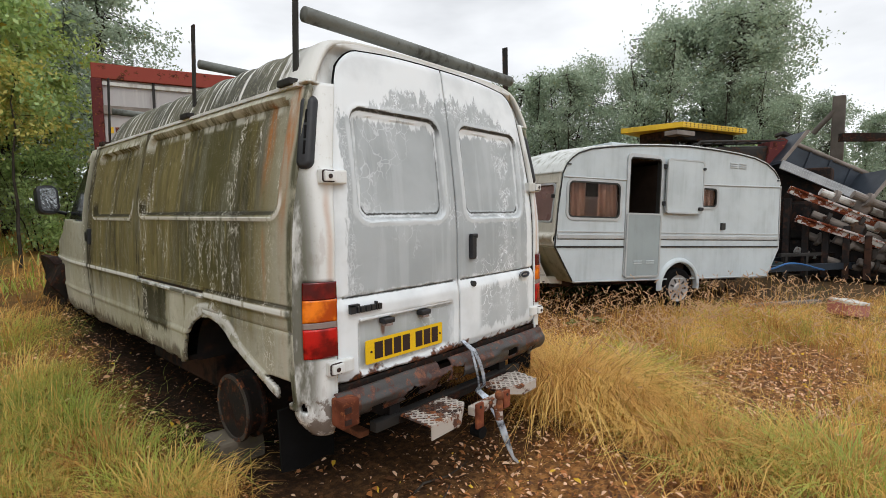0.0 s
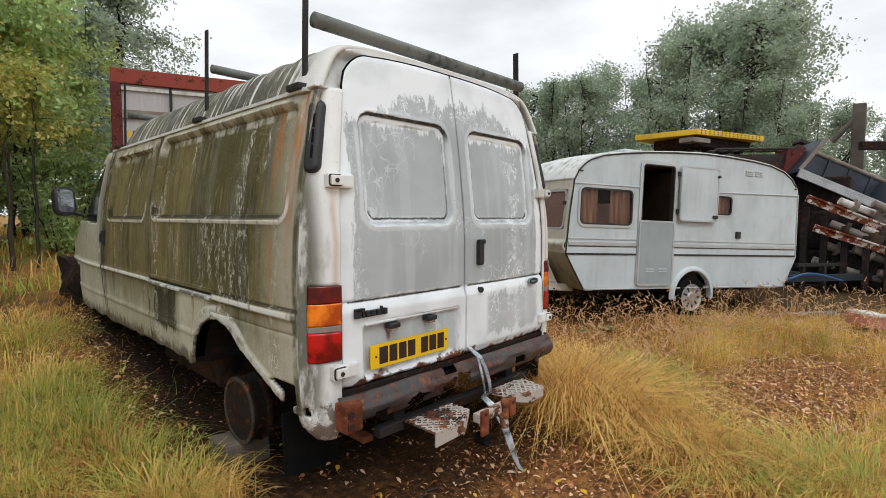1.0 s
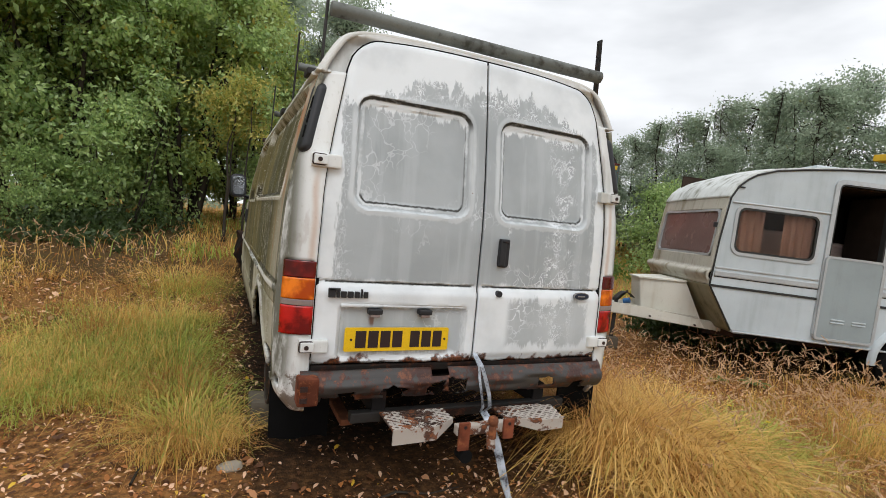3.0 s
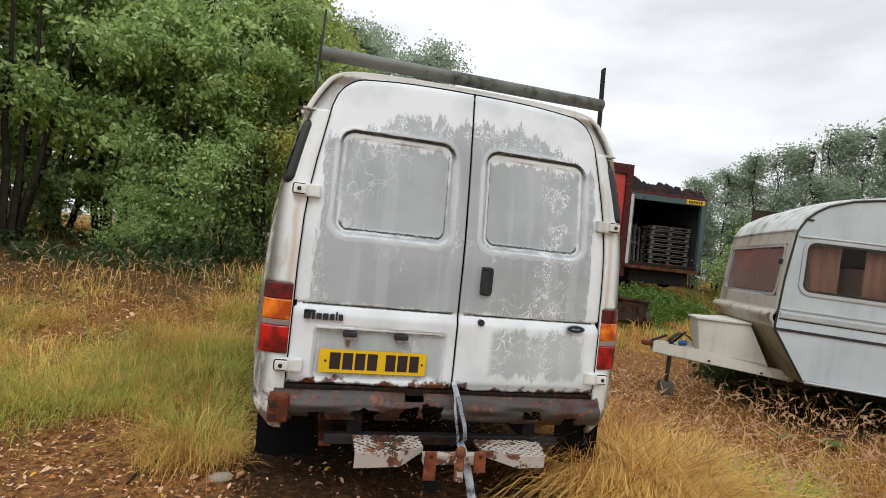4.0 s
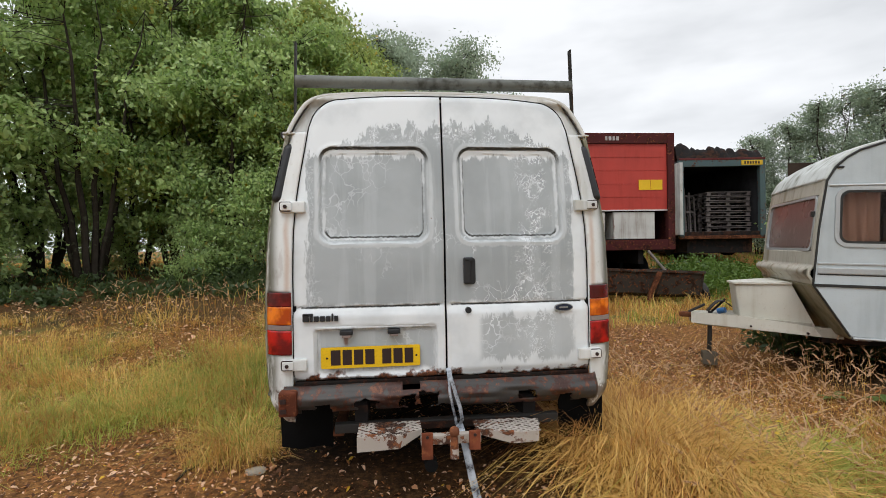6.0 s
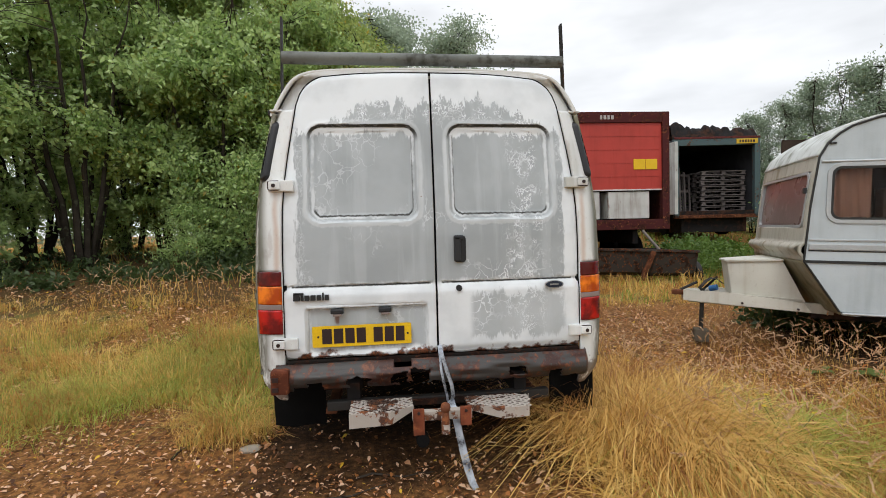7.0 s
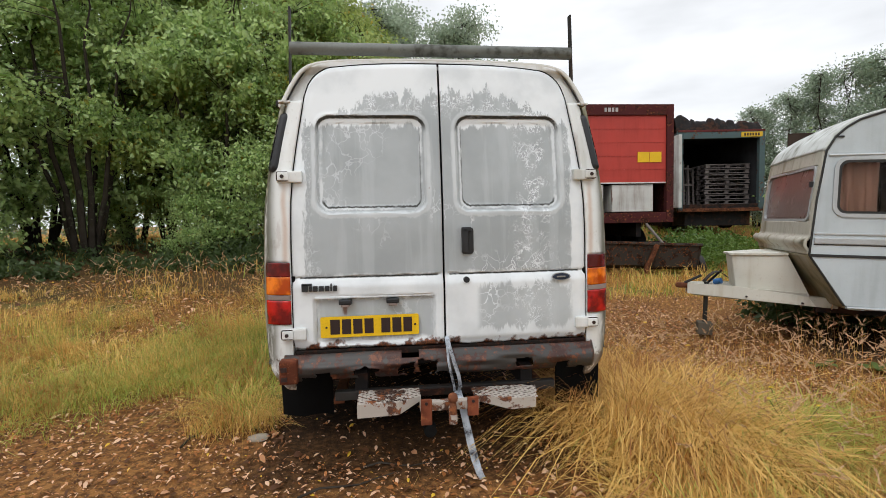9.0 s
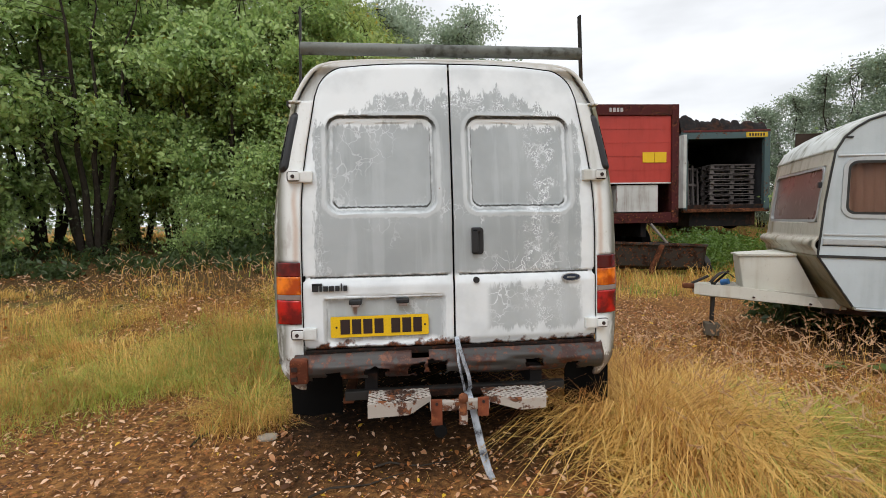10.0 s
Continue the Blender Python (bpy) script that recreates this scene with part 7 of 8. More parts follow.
def strips(name, pts, faces):
    """A mesh straight from arrays of points and equal faces."""
    data = bpy.data.meshes.new(name)
    m = faces.shape[1]
    data.vertices.add(len(pts))
    data.vertices.foreach_set("co", pts.astype(np.float32).ravel())
    data.loops.add(faces.size)
    data.loops.foreach_set("vertex_index", faces.astype(np.int32).ravel())
    data.polygons.add(len(faces))
    data.polygons.foreach_set("loop_start", np.arange(len(faces), dtype=np.int32) * m)
    data.polygons.foreach_set("loop_total", np.full(len(faces), m, dtype=np.int32))
    data.update()
    data.validate()
    return data


def limb(bm, pts, r0, r1, segs=6):
    """A tapered branch through points."""
    rows = []
    for i, p in enumerate(pts):
        r = r0 + (r1 - r0) * i / (len(pts) - 1)
        d = (pts[min(i + 1, len(pts) - 1)] - pts[max(i - 1, 0)]).normalized()
        a = d.orthogonal().normalized()
        b = d.cross(a)
        rows.append([bm.verts.new(p + (a * math.cos(2 * math.pi * k / segs) + b * math.sin(2 * math.pi * k / segs)) * r) for k in range(segs)])
    for a, b in zip(rows, rows[1:]):
        for k in range(segs):
            bm.faces.new((a[k], a[(k + 1) % segs], b[(k + 1) % segs], b[k]))


def tree(name, label, seed, tall, wide, stems, clumps, per, leaf, mat, low=0.2, lean=0.25, clump_r=0.30, slim=0.45, spindle=0.8, taper=False, tight=0.28, stout=0.018):
    """A tree or bush with several tapered stems, limbs and a crown of leaf clumps."""
    rs = np.random.RandomState(seed)
    rnd = random.Random(seed)
    t = thing(name, label, "tree")
    lines = []
    for k in range(stems):
        a = 2 * math.pi * k / max(stems, 1) + rnd.uniform(-0.5, 0.5)
        out = wide * lean * rnd.uniform(0.5, 1.2) * (1 if stems > 1 else 0.25)
        p0 = Vector((math.cos(a), math.sin(a), 0)) * (0.16 if stems > 1 else 0.0)
        top = Vector((math.cos(a) * out, math.sin(a) * out, tall * rnd.uniform(0.72, 0.95)))
        line = []
        for i in range(9):
            f = i / 8
            w = Vector((rnd.uniform(-1, 1), rnd.uniform(-1, 1), 0)) * 0.05 * tall * f * (1 - f * 0.3) * 0.6
            line.append(p0.lerp(top, f) + w - Vector((0, 0, 0.15 * (1 - f))))
        bm = bmesh.new()
        limb(bm, line, stout * tall / (stems ** 0.4) * rnd.uniform(0.7, 1.1), 0.006)
        part("stem" if stems > 1 else "trunk", bm, "bark", t, smooth=60)
        lines.append(line)
    bm = bmesh.new()
    nb = max(14, clumps // 9)
    f = low + (0.97 - low) * rs.rand(nb) ** 0.9
    f[:3] = (0.98, 0.92, 0.86)
    prof = np.sin(math.pi * np.clip((f - low * 0.7) / (1 - low * 0.7), 0.02, 0.985) ** spindle) ** 0.65
    if taper:
        prof = np.clip((f - low * 0.6) / 0.22, 0.1, 1) ** 0.7 * np.clip(1.05 - f, 0, 1) ** 0.55 * 1.2
    ang = rs.rand(nb) * 2 * math.pi
    reach = wide * np.maximum(prof, 0.12) * rs.uniform(0.45, 1.25, nb)
    b = rs.randint(0, nb, clumps)
    g = rs.uniform(0.30, 1.0, clumps) ** 0.8
    rise = 0.45 * reach[b] * g - 0.38 * reach[b] * g ** 3
    c = np.stack([np.cos(ang[b]) * reach[b] * g, np.sin(ang[b]) * reach[b] * g, f[b] * tall * 0.95 + rise], 1)
    c += rs.normal(size=c.shape) * 0.09 * wide * np.array([1, 1, 0.7])
    c[:, 2] = np.maximum(c[:, 2], low * tall * 0.6)
    for p in c:
        v = Vector(p)
        line = min(lines, key=lambda l: min((q - v).length for q in l[2:]))
        q = min(line[1:], key=lambda q: (Vector((q.x, q.y, q.z + 0.25 * (v - q).length)) - v).length)
        q = q.lerp(line[min(line.index(q) + 1, len(line) - 1)], rnd.random())
        mid = q.lerp(v, 0.55) + Vector((0, 0, 0.08 * (v - q).length))
        limb(bm, [q, mid, v], 0.0026 * tall ** 0.7, 0.002, 3)
    tagged(part("branching", bm, "bark", t, smooth=60), kind="stuff")
    pts = np.repeat(c, per, 0) + rs.normal(size=(clumps * per, 3)) * clump_r * np.array([1, 1, 0.62])
    # twigs pull leaves into sprays
    spray = rs.normal(size=(clumps * 7, 3)) * clump_r * np.array([1.9, 1.9, 1.2])
    idx = rs.randint(0, 7, clumps * per) + np.repeat(np.arange(clumps) * 7, per)
    u = rs.rand(clumps * per)[:, None]
    pts = tight * pts + (1 - tight) * (np.repeat(c, per, 0) + spray[idx] * u + rs.normal(size=(clumps * per, 3)) * 0.05)
    pts[:, 2] = np.maximum(pts[:, 2], 0.05)
    part("crown", leaves("crown", pts, leaf, rs, slim=slim), mat, t)
    return t


def plant(t, x, y, turn=0.0, size=1.0, first=False):
    m = Matrix.Translation((x, y, float(height(x, y)) - 0.02)) @ Matrix.Rotation(radians(turn), 4, "Z") @ Matrix.Diagonal((size, size, size, 1))
    if first:
        t.matrix_world = m
        return t
    c = copy_thing(t, m)
    c.scale = (size,) * 3
    return c


willow = tree("goat_willow", "dense dark green goat willow with many thin stems", 3, 6.7, 2.2, 7, 290, 84, 0.122, "willow", 0.12, 0.62, 0.25, 0.52, stout=0.028)
willow2 = tree("goat_willow", "tall leafy willow with yellow-green upper leaves", 8, 6.6, 2.1, 5, 290, 84, 0.116, "bright_willow", 0.10, 0.45, 0.25, 0.50, stout=0.024)
birch = tree("birch_tree", "tall airy birch with small grey-green leaves", 21, 9.5, 2.4, 1, 640, 26, 0.123, "birch", 0.05, 0.4, 0.30, 0.60, taper=True, tight=0.40, stout=0.014)
birch2 = tree("birch_tree", "slender birch with drooping grey-green sprays", 33, 8.0, 2.1, 3, 580, 26, 0.123, "birch", 0.04, 0.45, 0.30, 0.60, taper=True, tight=0.40, stout=0.014)
shrub = tree("willow_shrub", "low spreading willow shrub with leaves to the ground", 41, 2.4, 1.5, 6, 150, 56, 0.105, "willow", 0.04, 0.5, slim=0.5)
gold = tree("goat_willow", "slender young willow with turning yellow leaves", 5, 2.95, 0.75, 3, 70, 60, 0.075, "gold_leaf", 0.60, 0.3, 0.2)
plant(gold, -1.05, 7.3, 0, 1.0, True)
plant(willow, -6.2, 8.0, 0, 1.0, True)
plant(willow2, -1.9, 9.7, 20, 1.0, True)
plant(birch, 2.8, 17.5, 0, 1.0, True)
plant(birch2, 12.8, 13.6, 0, 0.55, True)
plant(shrub, -2.8, 8.0, 0, 0.9, True)
plant(shrub, -4.0, 7.5, 140, 0.5)
plant(shrub, -7.6, 6.6, 40, 0.6)
for x, y, a, s in ((-3.2, 11.6, 250, 1.1), (-10.8, 7.6, 170, 1.2), (-0.3, 9.0, 220, 0.7), (-8.2, 7.2, 300, 1.1), (-10.2, 5.0, 20, 1.0), (12.0, 9.0, 90, 1.1), (14.0, 4.5, 150, 1.2), (15.5, 1.5, 200, 1.2), (13.5, 11.0, 10, 1.2)):
    plant(shrub, x, y, a, s)
for x, y, a, s in ((7.6, 15.5, 40, 0.9), (10.4, 16.0, 130, 1.0), (5.2, 15.2, 260, 0.9), (12.8, 15.0, 200, 0.9)):
    plant(shrub, x, y, a, s)
for x, y, a, s in ((-4.2, 10.2, 200, 0.6), (-9.8, 8.4, 260, 0.9), (-7.3, 10.4, 310, 0.75)):
    plant(shrub, x, y, a, s)
for x, y, a, s in ((-8.8, 6.4, 70, 1.05), (-6.9, 11.3, 300, 1.1), (-4.9, 11.8, 10, 1.1), (-4.1, 9.2, 130, 1.05), (-8.0, 9.4, 200, 1.1), (-12.0, 4.0, 20, 1.1), (-1.9, 9.0, 60, 0.85)):
    plant(willow, x, y, a, s)
for x, y, a, s in ((-0.9, 11.8, 40, 0.95), (-5.4, 10.2, 80, 1.15), (-2.9, 12.5, 160, 1.15), (-9.3, 8.0, 250, 1.0)):
    plant(willow2, x, y, a, s)
for x, y, a, s in ((0.2, 16.0, 40, 0.95), (-2.2, 17.0, 90, 1.0), (22.5, 6.0, 60, 1.15), (20.0, 2.8, 150, 1.05), (24.5, 3.0, 210, 1.25), (23.0, 0.2, 20, 0.66), (19.0, 8.5, 330, 0.9), (21.5, 4.4, 300, 1.15)):
    plant(birch, x, y, a, s)
for x, y, a, s in ((1.3, 14.6, 140, 0.78), (-0.3, 13.6, 50, 0.95), (17.0, 5.0, 30, 1.0), (19.0, 11.0, 110, 0.95), (17.5, 9.8, 190, 0.95), (16.5, 0.8, 240, 0.62), (18.5, -2.8, 300, 0.55), (16.5, 8.0, 350, 0.9), (15.2, 12.0, 60, 0.75), (13.6, 13.2, 20, 0.6), (14.3, 12.4, 200, 0.7), (16.0, 11.0, 80, 0.85), (14.9, 10.2, 310, 0.62), (20.0, -6.0, 80, 0.55), (21.0, 7.6, 40, 1.0), (18.2, 2.2, 120, 0.8), (20.5, -1.4, 200, 0.60)):
    plant(birch2, x, y, a, s)


def far_wood(n, x0, x1, y0, y1, tall, label, seed):
    """A belt of distant trees: clumps of large leaf sprays, thinning upwards."""
    rw = np.random.RandomState(seed)
    m = n // 40
    cx, cy = rw.uniform(x0, x1, m), rw.uniform(y0, y1, m)
    crest = tall * (0.55 + 0.45 * rough(cx, cy * 0.2, 0.23, seed))
    c = np.stack([cx, cy, 0.3 + crest * rw.rand(m) ** 0.8], 1)
    pts = np.repeat(c, 40, 0) + rw.normal(size=(m * 40, 3)) * np.array([0.75, 0.75, 0.55])
    pts[:, 2] = np.maximum(pts[:, 2], 0.2)
    return tagged(part("far_wood", leaves("far_wood", pts, 0.30, rw, 0.2, 0.6), "birch"), label, "trees", kind="stuff")


far_wood(16000, -34, -1, 24, 30, 7.5, "distant belt of grey-green trees across the field", 61)
far_wood(12000, 25, 31, -14, 12, 5.5, "distant trees beyond the scrap yard", 62)


def blades(xy, tall, wide, lean, rs, sink=0.02):
    """Bent grass blades, three triangles each."""
    n = len(xy)
    z = height(xy[:, 0], xy[:, 1]) - sink
    base = np.stack([xy[:, 0], xy[:, 1], z], 1)
    a = rs.rand(n) * 2 * math.pi
    face = np.stack([np.cos(a), np.sin(a), np.zeros(n)], 1)
    b = a + math.pi / 2 + rs.normal(size=n) * 0.5
    out = np.stack([np.cos(b), np.sin(b), np.zeros(n)], 1)
    h = (tall * rs.uniform(0.5, 1.25, n))[:, None]
    w = (wide * rs.uniform(0.6, 1.3, n))[:, None]
    k = (lean * rs.uniform(0.3, 1.3, n))[:, None]
    mid = base + out * h * k * 0.35 + np.array([0, 0, 1.0]) * h * 0.62 * (1 - 0.25 * k)
    tip = base + out * h * k * 1.05 + np.array([0, 0, 1.0]) * h * np.clip(1.0 - 0.55 * k, 0.05, 1)
    return base, mid, tip, face * w * 0.5


def grass(name, xy, tall, wide, lean, mat, rs, label):
    base, mid, tip, w = blades(xy, tall, wide, lean, rs)
    pts = np.stack([base - w, base + w, mid + w * 0.8, mid - w * 0.8, tip], 1).reshape(-1, 3)
    k = np.arange(len(xy))[:, None] * 5
    tris = np.concatenate([k + [0, 1, 2], k + [0, 2, 3], k + [3, 2, 4]], 1).reshape(-1, 3)
    return tagged(part(name, strips(name, pts, tris), mat), label, "grass", kind="stuff")


def bare(x, y):
    """How trodden the ground is, 0 to 1."""
    w = 0.7 * (rough(x, y, 1.3, 5) - 0.5) + 0.4 * (rough(x, y, 4.0, 6) - 0.5)
    under = step(np.abs(x + w * 0.3), 1.25, 0.98) * step(y, -0.5, -0.2) * step(y + w, 5.2, 4.6)
    lane = step(np.abs(x + 0.95 + w * 0.4), 0.55, 0.30) * step(y, 0.6, 1.0) * step(y + w, 4.0, 3.0)
    edge = np.interp(x, [-3.2, -2.6, -2.2, -1.75, -1.3, -0.9, 3.0], [0.1, 0.75, 1.25, 1.1, 0.75, 0.9, 0.6])
    tail_left = step(x + w * 0.5, 0.85, 0.45) * step(y + w * 0.5 - edge, 0.18, -0.12) * step(x + 0.35 * w, -3.3, -2.9)
    tail_left *= 1 - 0.9 * step(np.hypot(x + 1.30, (y - 0.72) * 0.9) + 0.3 * w, 0.36, 0.2)
    band = 0.62 * step(np.abs(y - 3.35) + w * 0.6, 0.95, 0.5) * step(x + w, -1.6, -2.4) * step(x, -7.5, -6.5)
    front = step(y + w * 0.6 + 0.5 * step(x, 0.2, 0.9), -1.1, -1.5) * step(x + w, 0.9, 0.5)
    patch = 0.94 * step(np.hypot((x - 2.75) * 0.42, (y + 1.12)) + w * 0.4, 0.66, 0.48)
    right = 0.80 * step(np.abs(x - 3.2) + w * 0.8, 1.9, 1.4) * step(np.abs(y - 2.9) + w, 2.0, 1.4)
    russet = 0.80 * step(np.abs(x - 3.1) + w * 0.5, 1.55, 1.1) * step(np.abs(y - 0.75) + w * 0.6, 1.15, 0.7)
    near_box = step(np.hypot(x - 5.6, y + 1.55), 0.75, 0.45)
    return np.clip(np.maximum.reduce([under, lane, tail_left, front * 0.8, patch, right, band, russet, near_box]), 0, 1)


rs = np.random.RandomState(77)


def field(n, x0, x1, y0, y1, clump=0.0):
    if clump:
        c = np.stack([rs.uniform(x0, x1, n // 40), rs.uniform(y0, y1, n // 40)], 1)
        xy = np.repeat(c, 40, 0) + rs.normal(size=(len(c) * 40, 2)) * clump
    else:
        xy = np.stack([rs.uniform(x0, x1, n), rs.uniform(y0, y1, n)], 1)
    s = (xy[:, 0] - 3.564) * 0.906 - (xy[:, 1] - 1.252) * 0.423
    d = (xy[:, 0] - 3.564) * 0.423 + (xy[:, 1] - 1.252) * 0.906
    roofed = (s > -0.1) & (s < 4.0) & (d > 0.10) & (d < 1.5)
    scrap = (s > 2.6) & (s < 6.8) & (d > -0.9) & (d < 3.0)
    scrap = scrap | ((s > 0.2) & (s < 4.2) & (d > -0.35) & (d < 0.2) & (rs.rand(len(xy)) < 0.6))
    scrap = scrap | ((xy[:, 0] < -1.8) & (xy[:, 1] > 4.2 + 0.9 * rs.rand(len(xy))) & (xy[:, 1] < 10.5) & (rs.rand(len(xy)) < 0.85))
    keep = rs.rand(len(xy)) > np.maximum(bare(xy[:, 0], xy[:, 1]) * 1.02, np.maximum(roofed, scrap))
    return xy[keep]


def tufts(n, x0, x1, y0, y1, per, tall, wide, label, spread_r=0.045, mat="sward"):
    """Many small tufts of arching blades; each tuft leans its own way."""
    c = np.stack([rs.uniform(x0, x1, n), rs.uniform(y0, y1, n)], 1)
    c = c[rs.rand(n) > bare(c[:, 0], c[:, 1]) * 1.05]
    c = c[(rough(c[:, 0], c[:, 1], 2.3, 41) > 0.42) | (rs.rand(len(c)) < 0.22)]
    s, d = (c[:, 0] - 3.564) * 0.906 - (c[:, 1] - 1.252) * 0.423, (c[:, 0] - 3.564) * 0.423 + (c[:, 1] - 1.252) * 0.906
    c = c[~((s > -0.15) & (s < 4.1) & (d > -0.12) & (d < 1.6)) & ~((s > 2.4) & (d > -0.9))]
    m = len(c)
    size = np.clip(rs.lognormal(0, 0.35, m), 0.5, 2.0) * (0.65 + 0.7 * rough(c[:, 0], c[:, 1], 1.6, 31))
    lean = rs.normal(size=(m, 2)) * 0.45
    own = np.repeat(np.arange(m), per)
    k = len(own)
    off = rs.normal(size=(k, 2)) * spread_r * size[own][:, None]
    p = c[own] + off
    base = np.stack([p[:, 0], p[:, 1], height(p[:, 0], p[:, 1]) - 0.015], 1)
    out = off / (np.linalg.norm(off, axis=1, keepdims=True) + 1e-6) * 0.55 + rs.normal(size=(k, 2)) * 0.45 + lean[own]
    out = np.concatenate([out, np.zeros((k, 1))], 1)
    h = (tall * size[own] * rs.uniform(0.45, 1.25, k))[:, None]
    bend = rs.uniform(0.35, 1.0, k)[:, None]
    up = np.array([0, 0, 1.0])
    m1 = base + out * h * bend * 0.20 + up * h * 0.46
    m2 = base + out * h * bend * 0.58 + up * h * (0.78 - 0.24 * bend)
    tp = base + out * h * bend * 1.02 + up * h * (0.92 - 0.74 * bend)
    w = np.stack([-out[:, 1], out[:, 0], out[:, 2]], 1)
    w = w / (np.linalg.norm(w, axis=1, keepdims=True) + 1e-6) * wide * rs.uniform(0.6, 1.3, (k, 1))
    pts = np.stack([base - w, base + w, m1 + w, m1 - w, m2 + w * 0.7, m2 - w * 0.7, tp], 1).reshape(-1, 3)
    j = np.arange(k)[:, None] * 7
    tris = np.concatenate([j + [0, 1, 2], j + [0, 2, 3], j + [3, 2, 4], j + [3, 4, 5], j + [5, 4, 6]], 1).reshape(-1, 3)
    return tagged(part("grass_tufts", strips("grass_tufts", pts, tris), mat), label, "grass", kind="stuff")


tufts(1500, -4.2, -0.95, 0.2, 3.2, 30, 0.185, 0.0016, "lush tufts of yellow-green grass beside the van")
tufts(420, -6.0, -1.0, 2.8, 4.4, 22, 0.14, 0.0024, "tufts of tired grass towards the trees")
tufts(900, 0.9, 4.6, -2.4, 1.0, 30, 0.19, 0.0016, "arching tufts of straw and green grass")
tufts(480, 3.4, 8.0, -3.0, 0.5, 26, 0.15, 0.0026, "yellow-green grass in front of the scrap")
xy = field(56000, -6.5, 6.5, -3.2, 7.0, 0.07)
low = 1 - 0.4 * step(xy[:, 0], -0.6, -1.2)
grass("dry_grass", xy, 0.15 * low, 0.0036, 1.25, "sward", rs, "matted straw-coloured grass with green patches")
xy = field(36000, -6.5, 7.0, -3.2, 7.0)
grass("dry_grass", xy, 0.10, 0.0042, 1.5, "straw", rs, "short flattened dry grass")
xy = field(44000, -16, 20, 4.5, 24, 0.2)
grass("dry_grass", xy, 0.34, 0.012, 0.8, "straw", rs, "dry field grass beyond the van")
xy = field(14000, -16, 20, 4.5, 24, 0.25)
grass("green_grass", xy, 0.30, 0.014, 0.7, "green_blade", rs, "green undergrowth beneath the trees")
xy = field(20000, 6.5, 20, -9, 4.5, 0.2)
grass("dry_grass", xy, 0.36, 0.011, 0.8, "straw", rs, "dry grass around the scrap")


def tussock(x, y, r, n, tall, mat, label):
    n = int(n * 1.7)
    p = np.stack([x + rs.normal(size=n) * r, y + rs.normal(size=n) * r], 1)
    z = height(p[:, 0], p[:, 1])
    base = np.stack([p[:, 0], p[:, 1], z - 0.02], 1)
    out = p - [x, y]
    out = out / (np.linalg.norm(out, axis=1, keepdims=True) + 1e-6) + rs.normal(size=(n, 2)) * 0.65
    out = np.concatenate([out, np.zeros((n, 1))], 1)
    h = (tall * rs.uniform(0.5, 1.2, n))[:, None]
    k = rs.uniform(0.40, 1.08, n)[:, None]
    up = np.array([0, 0, 1.0])
    m1 = base + out * h * k * 0.18 + up * h * 0.45
    m2 = base + out * h * k * 0.55 + up * h * (0.80 - 0.22 * k)
    tp = base + out * h * k * 1.0 + up * h * (0.95 - 0.75 * k)
    w = np.stack([-out[:, 1], out[:, 0], out[:, 2]], 1) * 0.0013
    pts = np.stack([base - w, base + w, m1 + w, m1 - w, m2 + w * 0.8, m2 - w * 0.8, tp], 1).reshape(-1, 3)
    j = np.arange(n)[:, None] * 7
    tris = np.concatenate([j + [0, 1, 2], j + [0, 2, 3], j + [3, 2, 4], j + [3, 4, 5], j + [5, 4, 6]], 1).reshape(-1, 3)
    return tagged(part("grass_tussock", strips("grass_tussock", pts, tris), mat), label, "grass", kind="stuff")


TUFTS = [(1.04, -0.02, 0.17, 1100, 0.50), (1.30, -0.15, 0.18, 800, 0.48), (1.46, -0.36, 0.18, 600, 0.34), (1.06, -0.40, 0.12, 420, 0.34), (1.62, 0.35, 0.22, 500, 0.36), (1.2, 0.6, 0.2, 800, 0.5),
         (-1.30, 0.74, 0.13, 300, 0.21), (-1.22, 0.58, 0.09, 200, 0.18), (-1.95, 1.5, 0.2, 300, 0.16), (2.6, -0.35, 0.25, 350, 0.24), (1.00, -0.72, 0.16, 650, 0.26), (0.92, -0.98, 0.16, 550, 0.22), (0.80, -1.25, 0.16, 500, 0.20), (1.10, -1.62, 0.20, 600, 0.26), (4.9, -0.75, 0.26, 700, 0.34), (3.7, -0.3, 0.26, 300, 0.24), (-2.7, 2.0, 0.3, 400, 0.22), (-1.6, 3.9, 0.3, 500, 0.22), (2.9, -0.1, 0.2, 120, 0.24)]
for x, y, r, n, tall in TUFTS:
    tussock(x, y, r, n, tall, "straw", "arching tussock of dry grass")
for x, y, r, n, tall in ((2.0, -0.15, 0.16, 320, 0.32), (1.45, -0.25, 0.2, 160, 0.42), (-1.32, 0.80, 0.10, 160, 0.24), (-1.75, 1.7, 0.25, 420, 0.16), (-3.0, 0.75, 0.3, 420, 0.16), (-1.45, 3.6, 0.2, 320, 0.2), (0.95, -1.1, 0.2, 420, 0.22), (1.0, -1.7, 0.22, 520, 0.30), (1.84, -0.19, 0.16, 420, 0.30), (4.6, -0.7, 0.35, 420, 0.28), (-2.2, 1.6, 0.22, 420, 0.20), (-1.6, 2.3, 0.25, 500, 0.18), (-2.1, 2.45, 0.28, 600, 0.15), (-2.8, 1.6, 0.28, 500, 0.13), (-1.75, 2.6, 0.2, 300, 0.15), (-1.45, 1.9, 0.18, 420, 0.20), (-2.55, 1.35, 0.25, 420, 0.20), (-1.35, 1.25, 0.16, 260, 0.20), (-3.3, 2.2, 0.3, 420, 0.18)):
    tussock(x, y, r, n, tall, "green_blade", "tuft of green grass among straw")


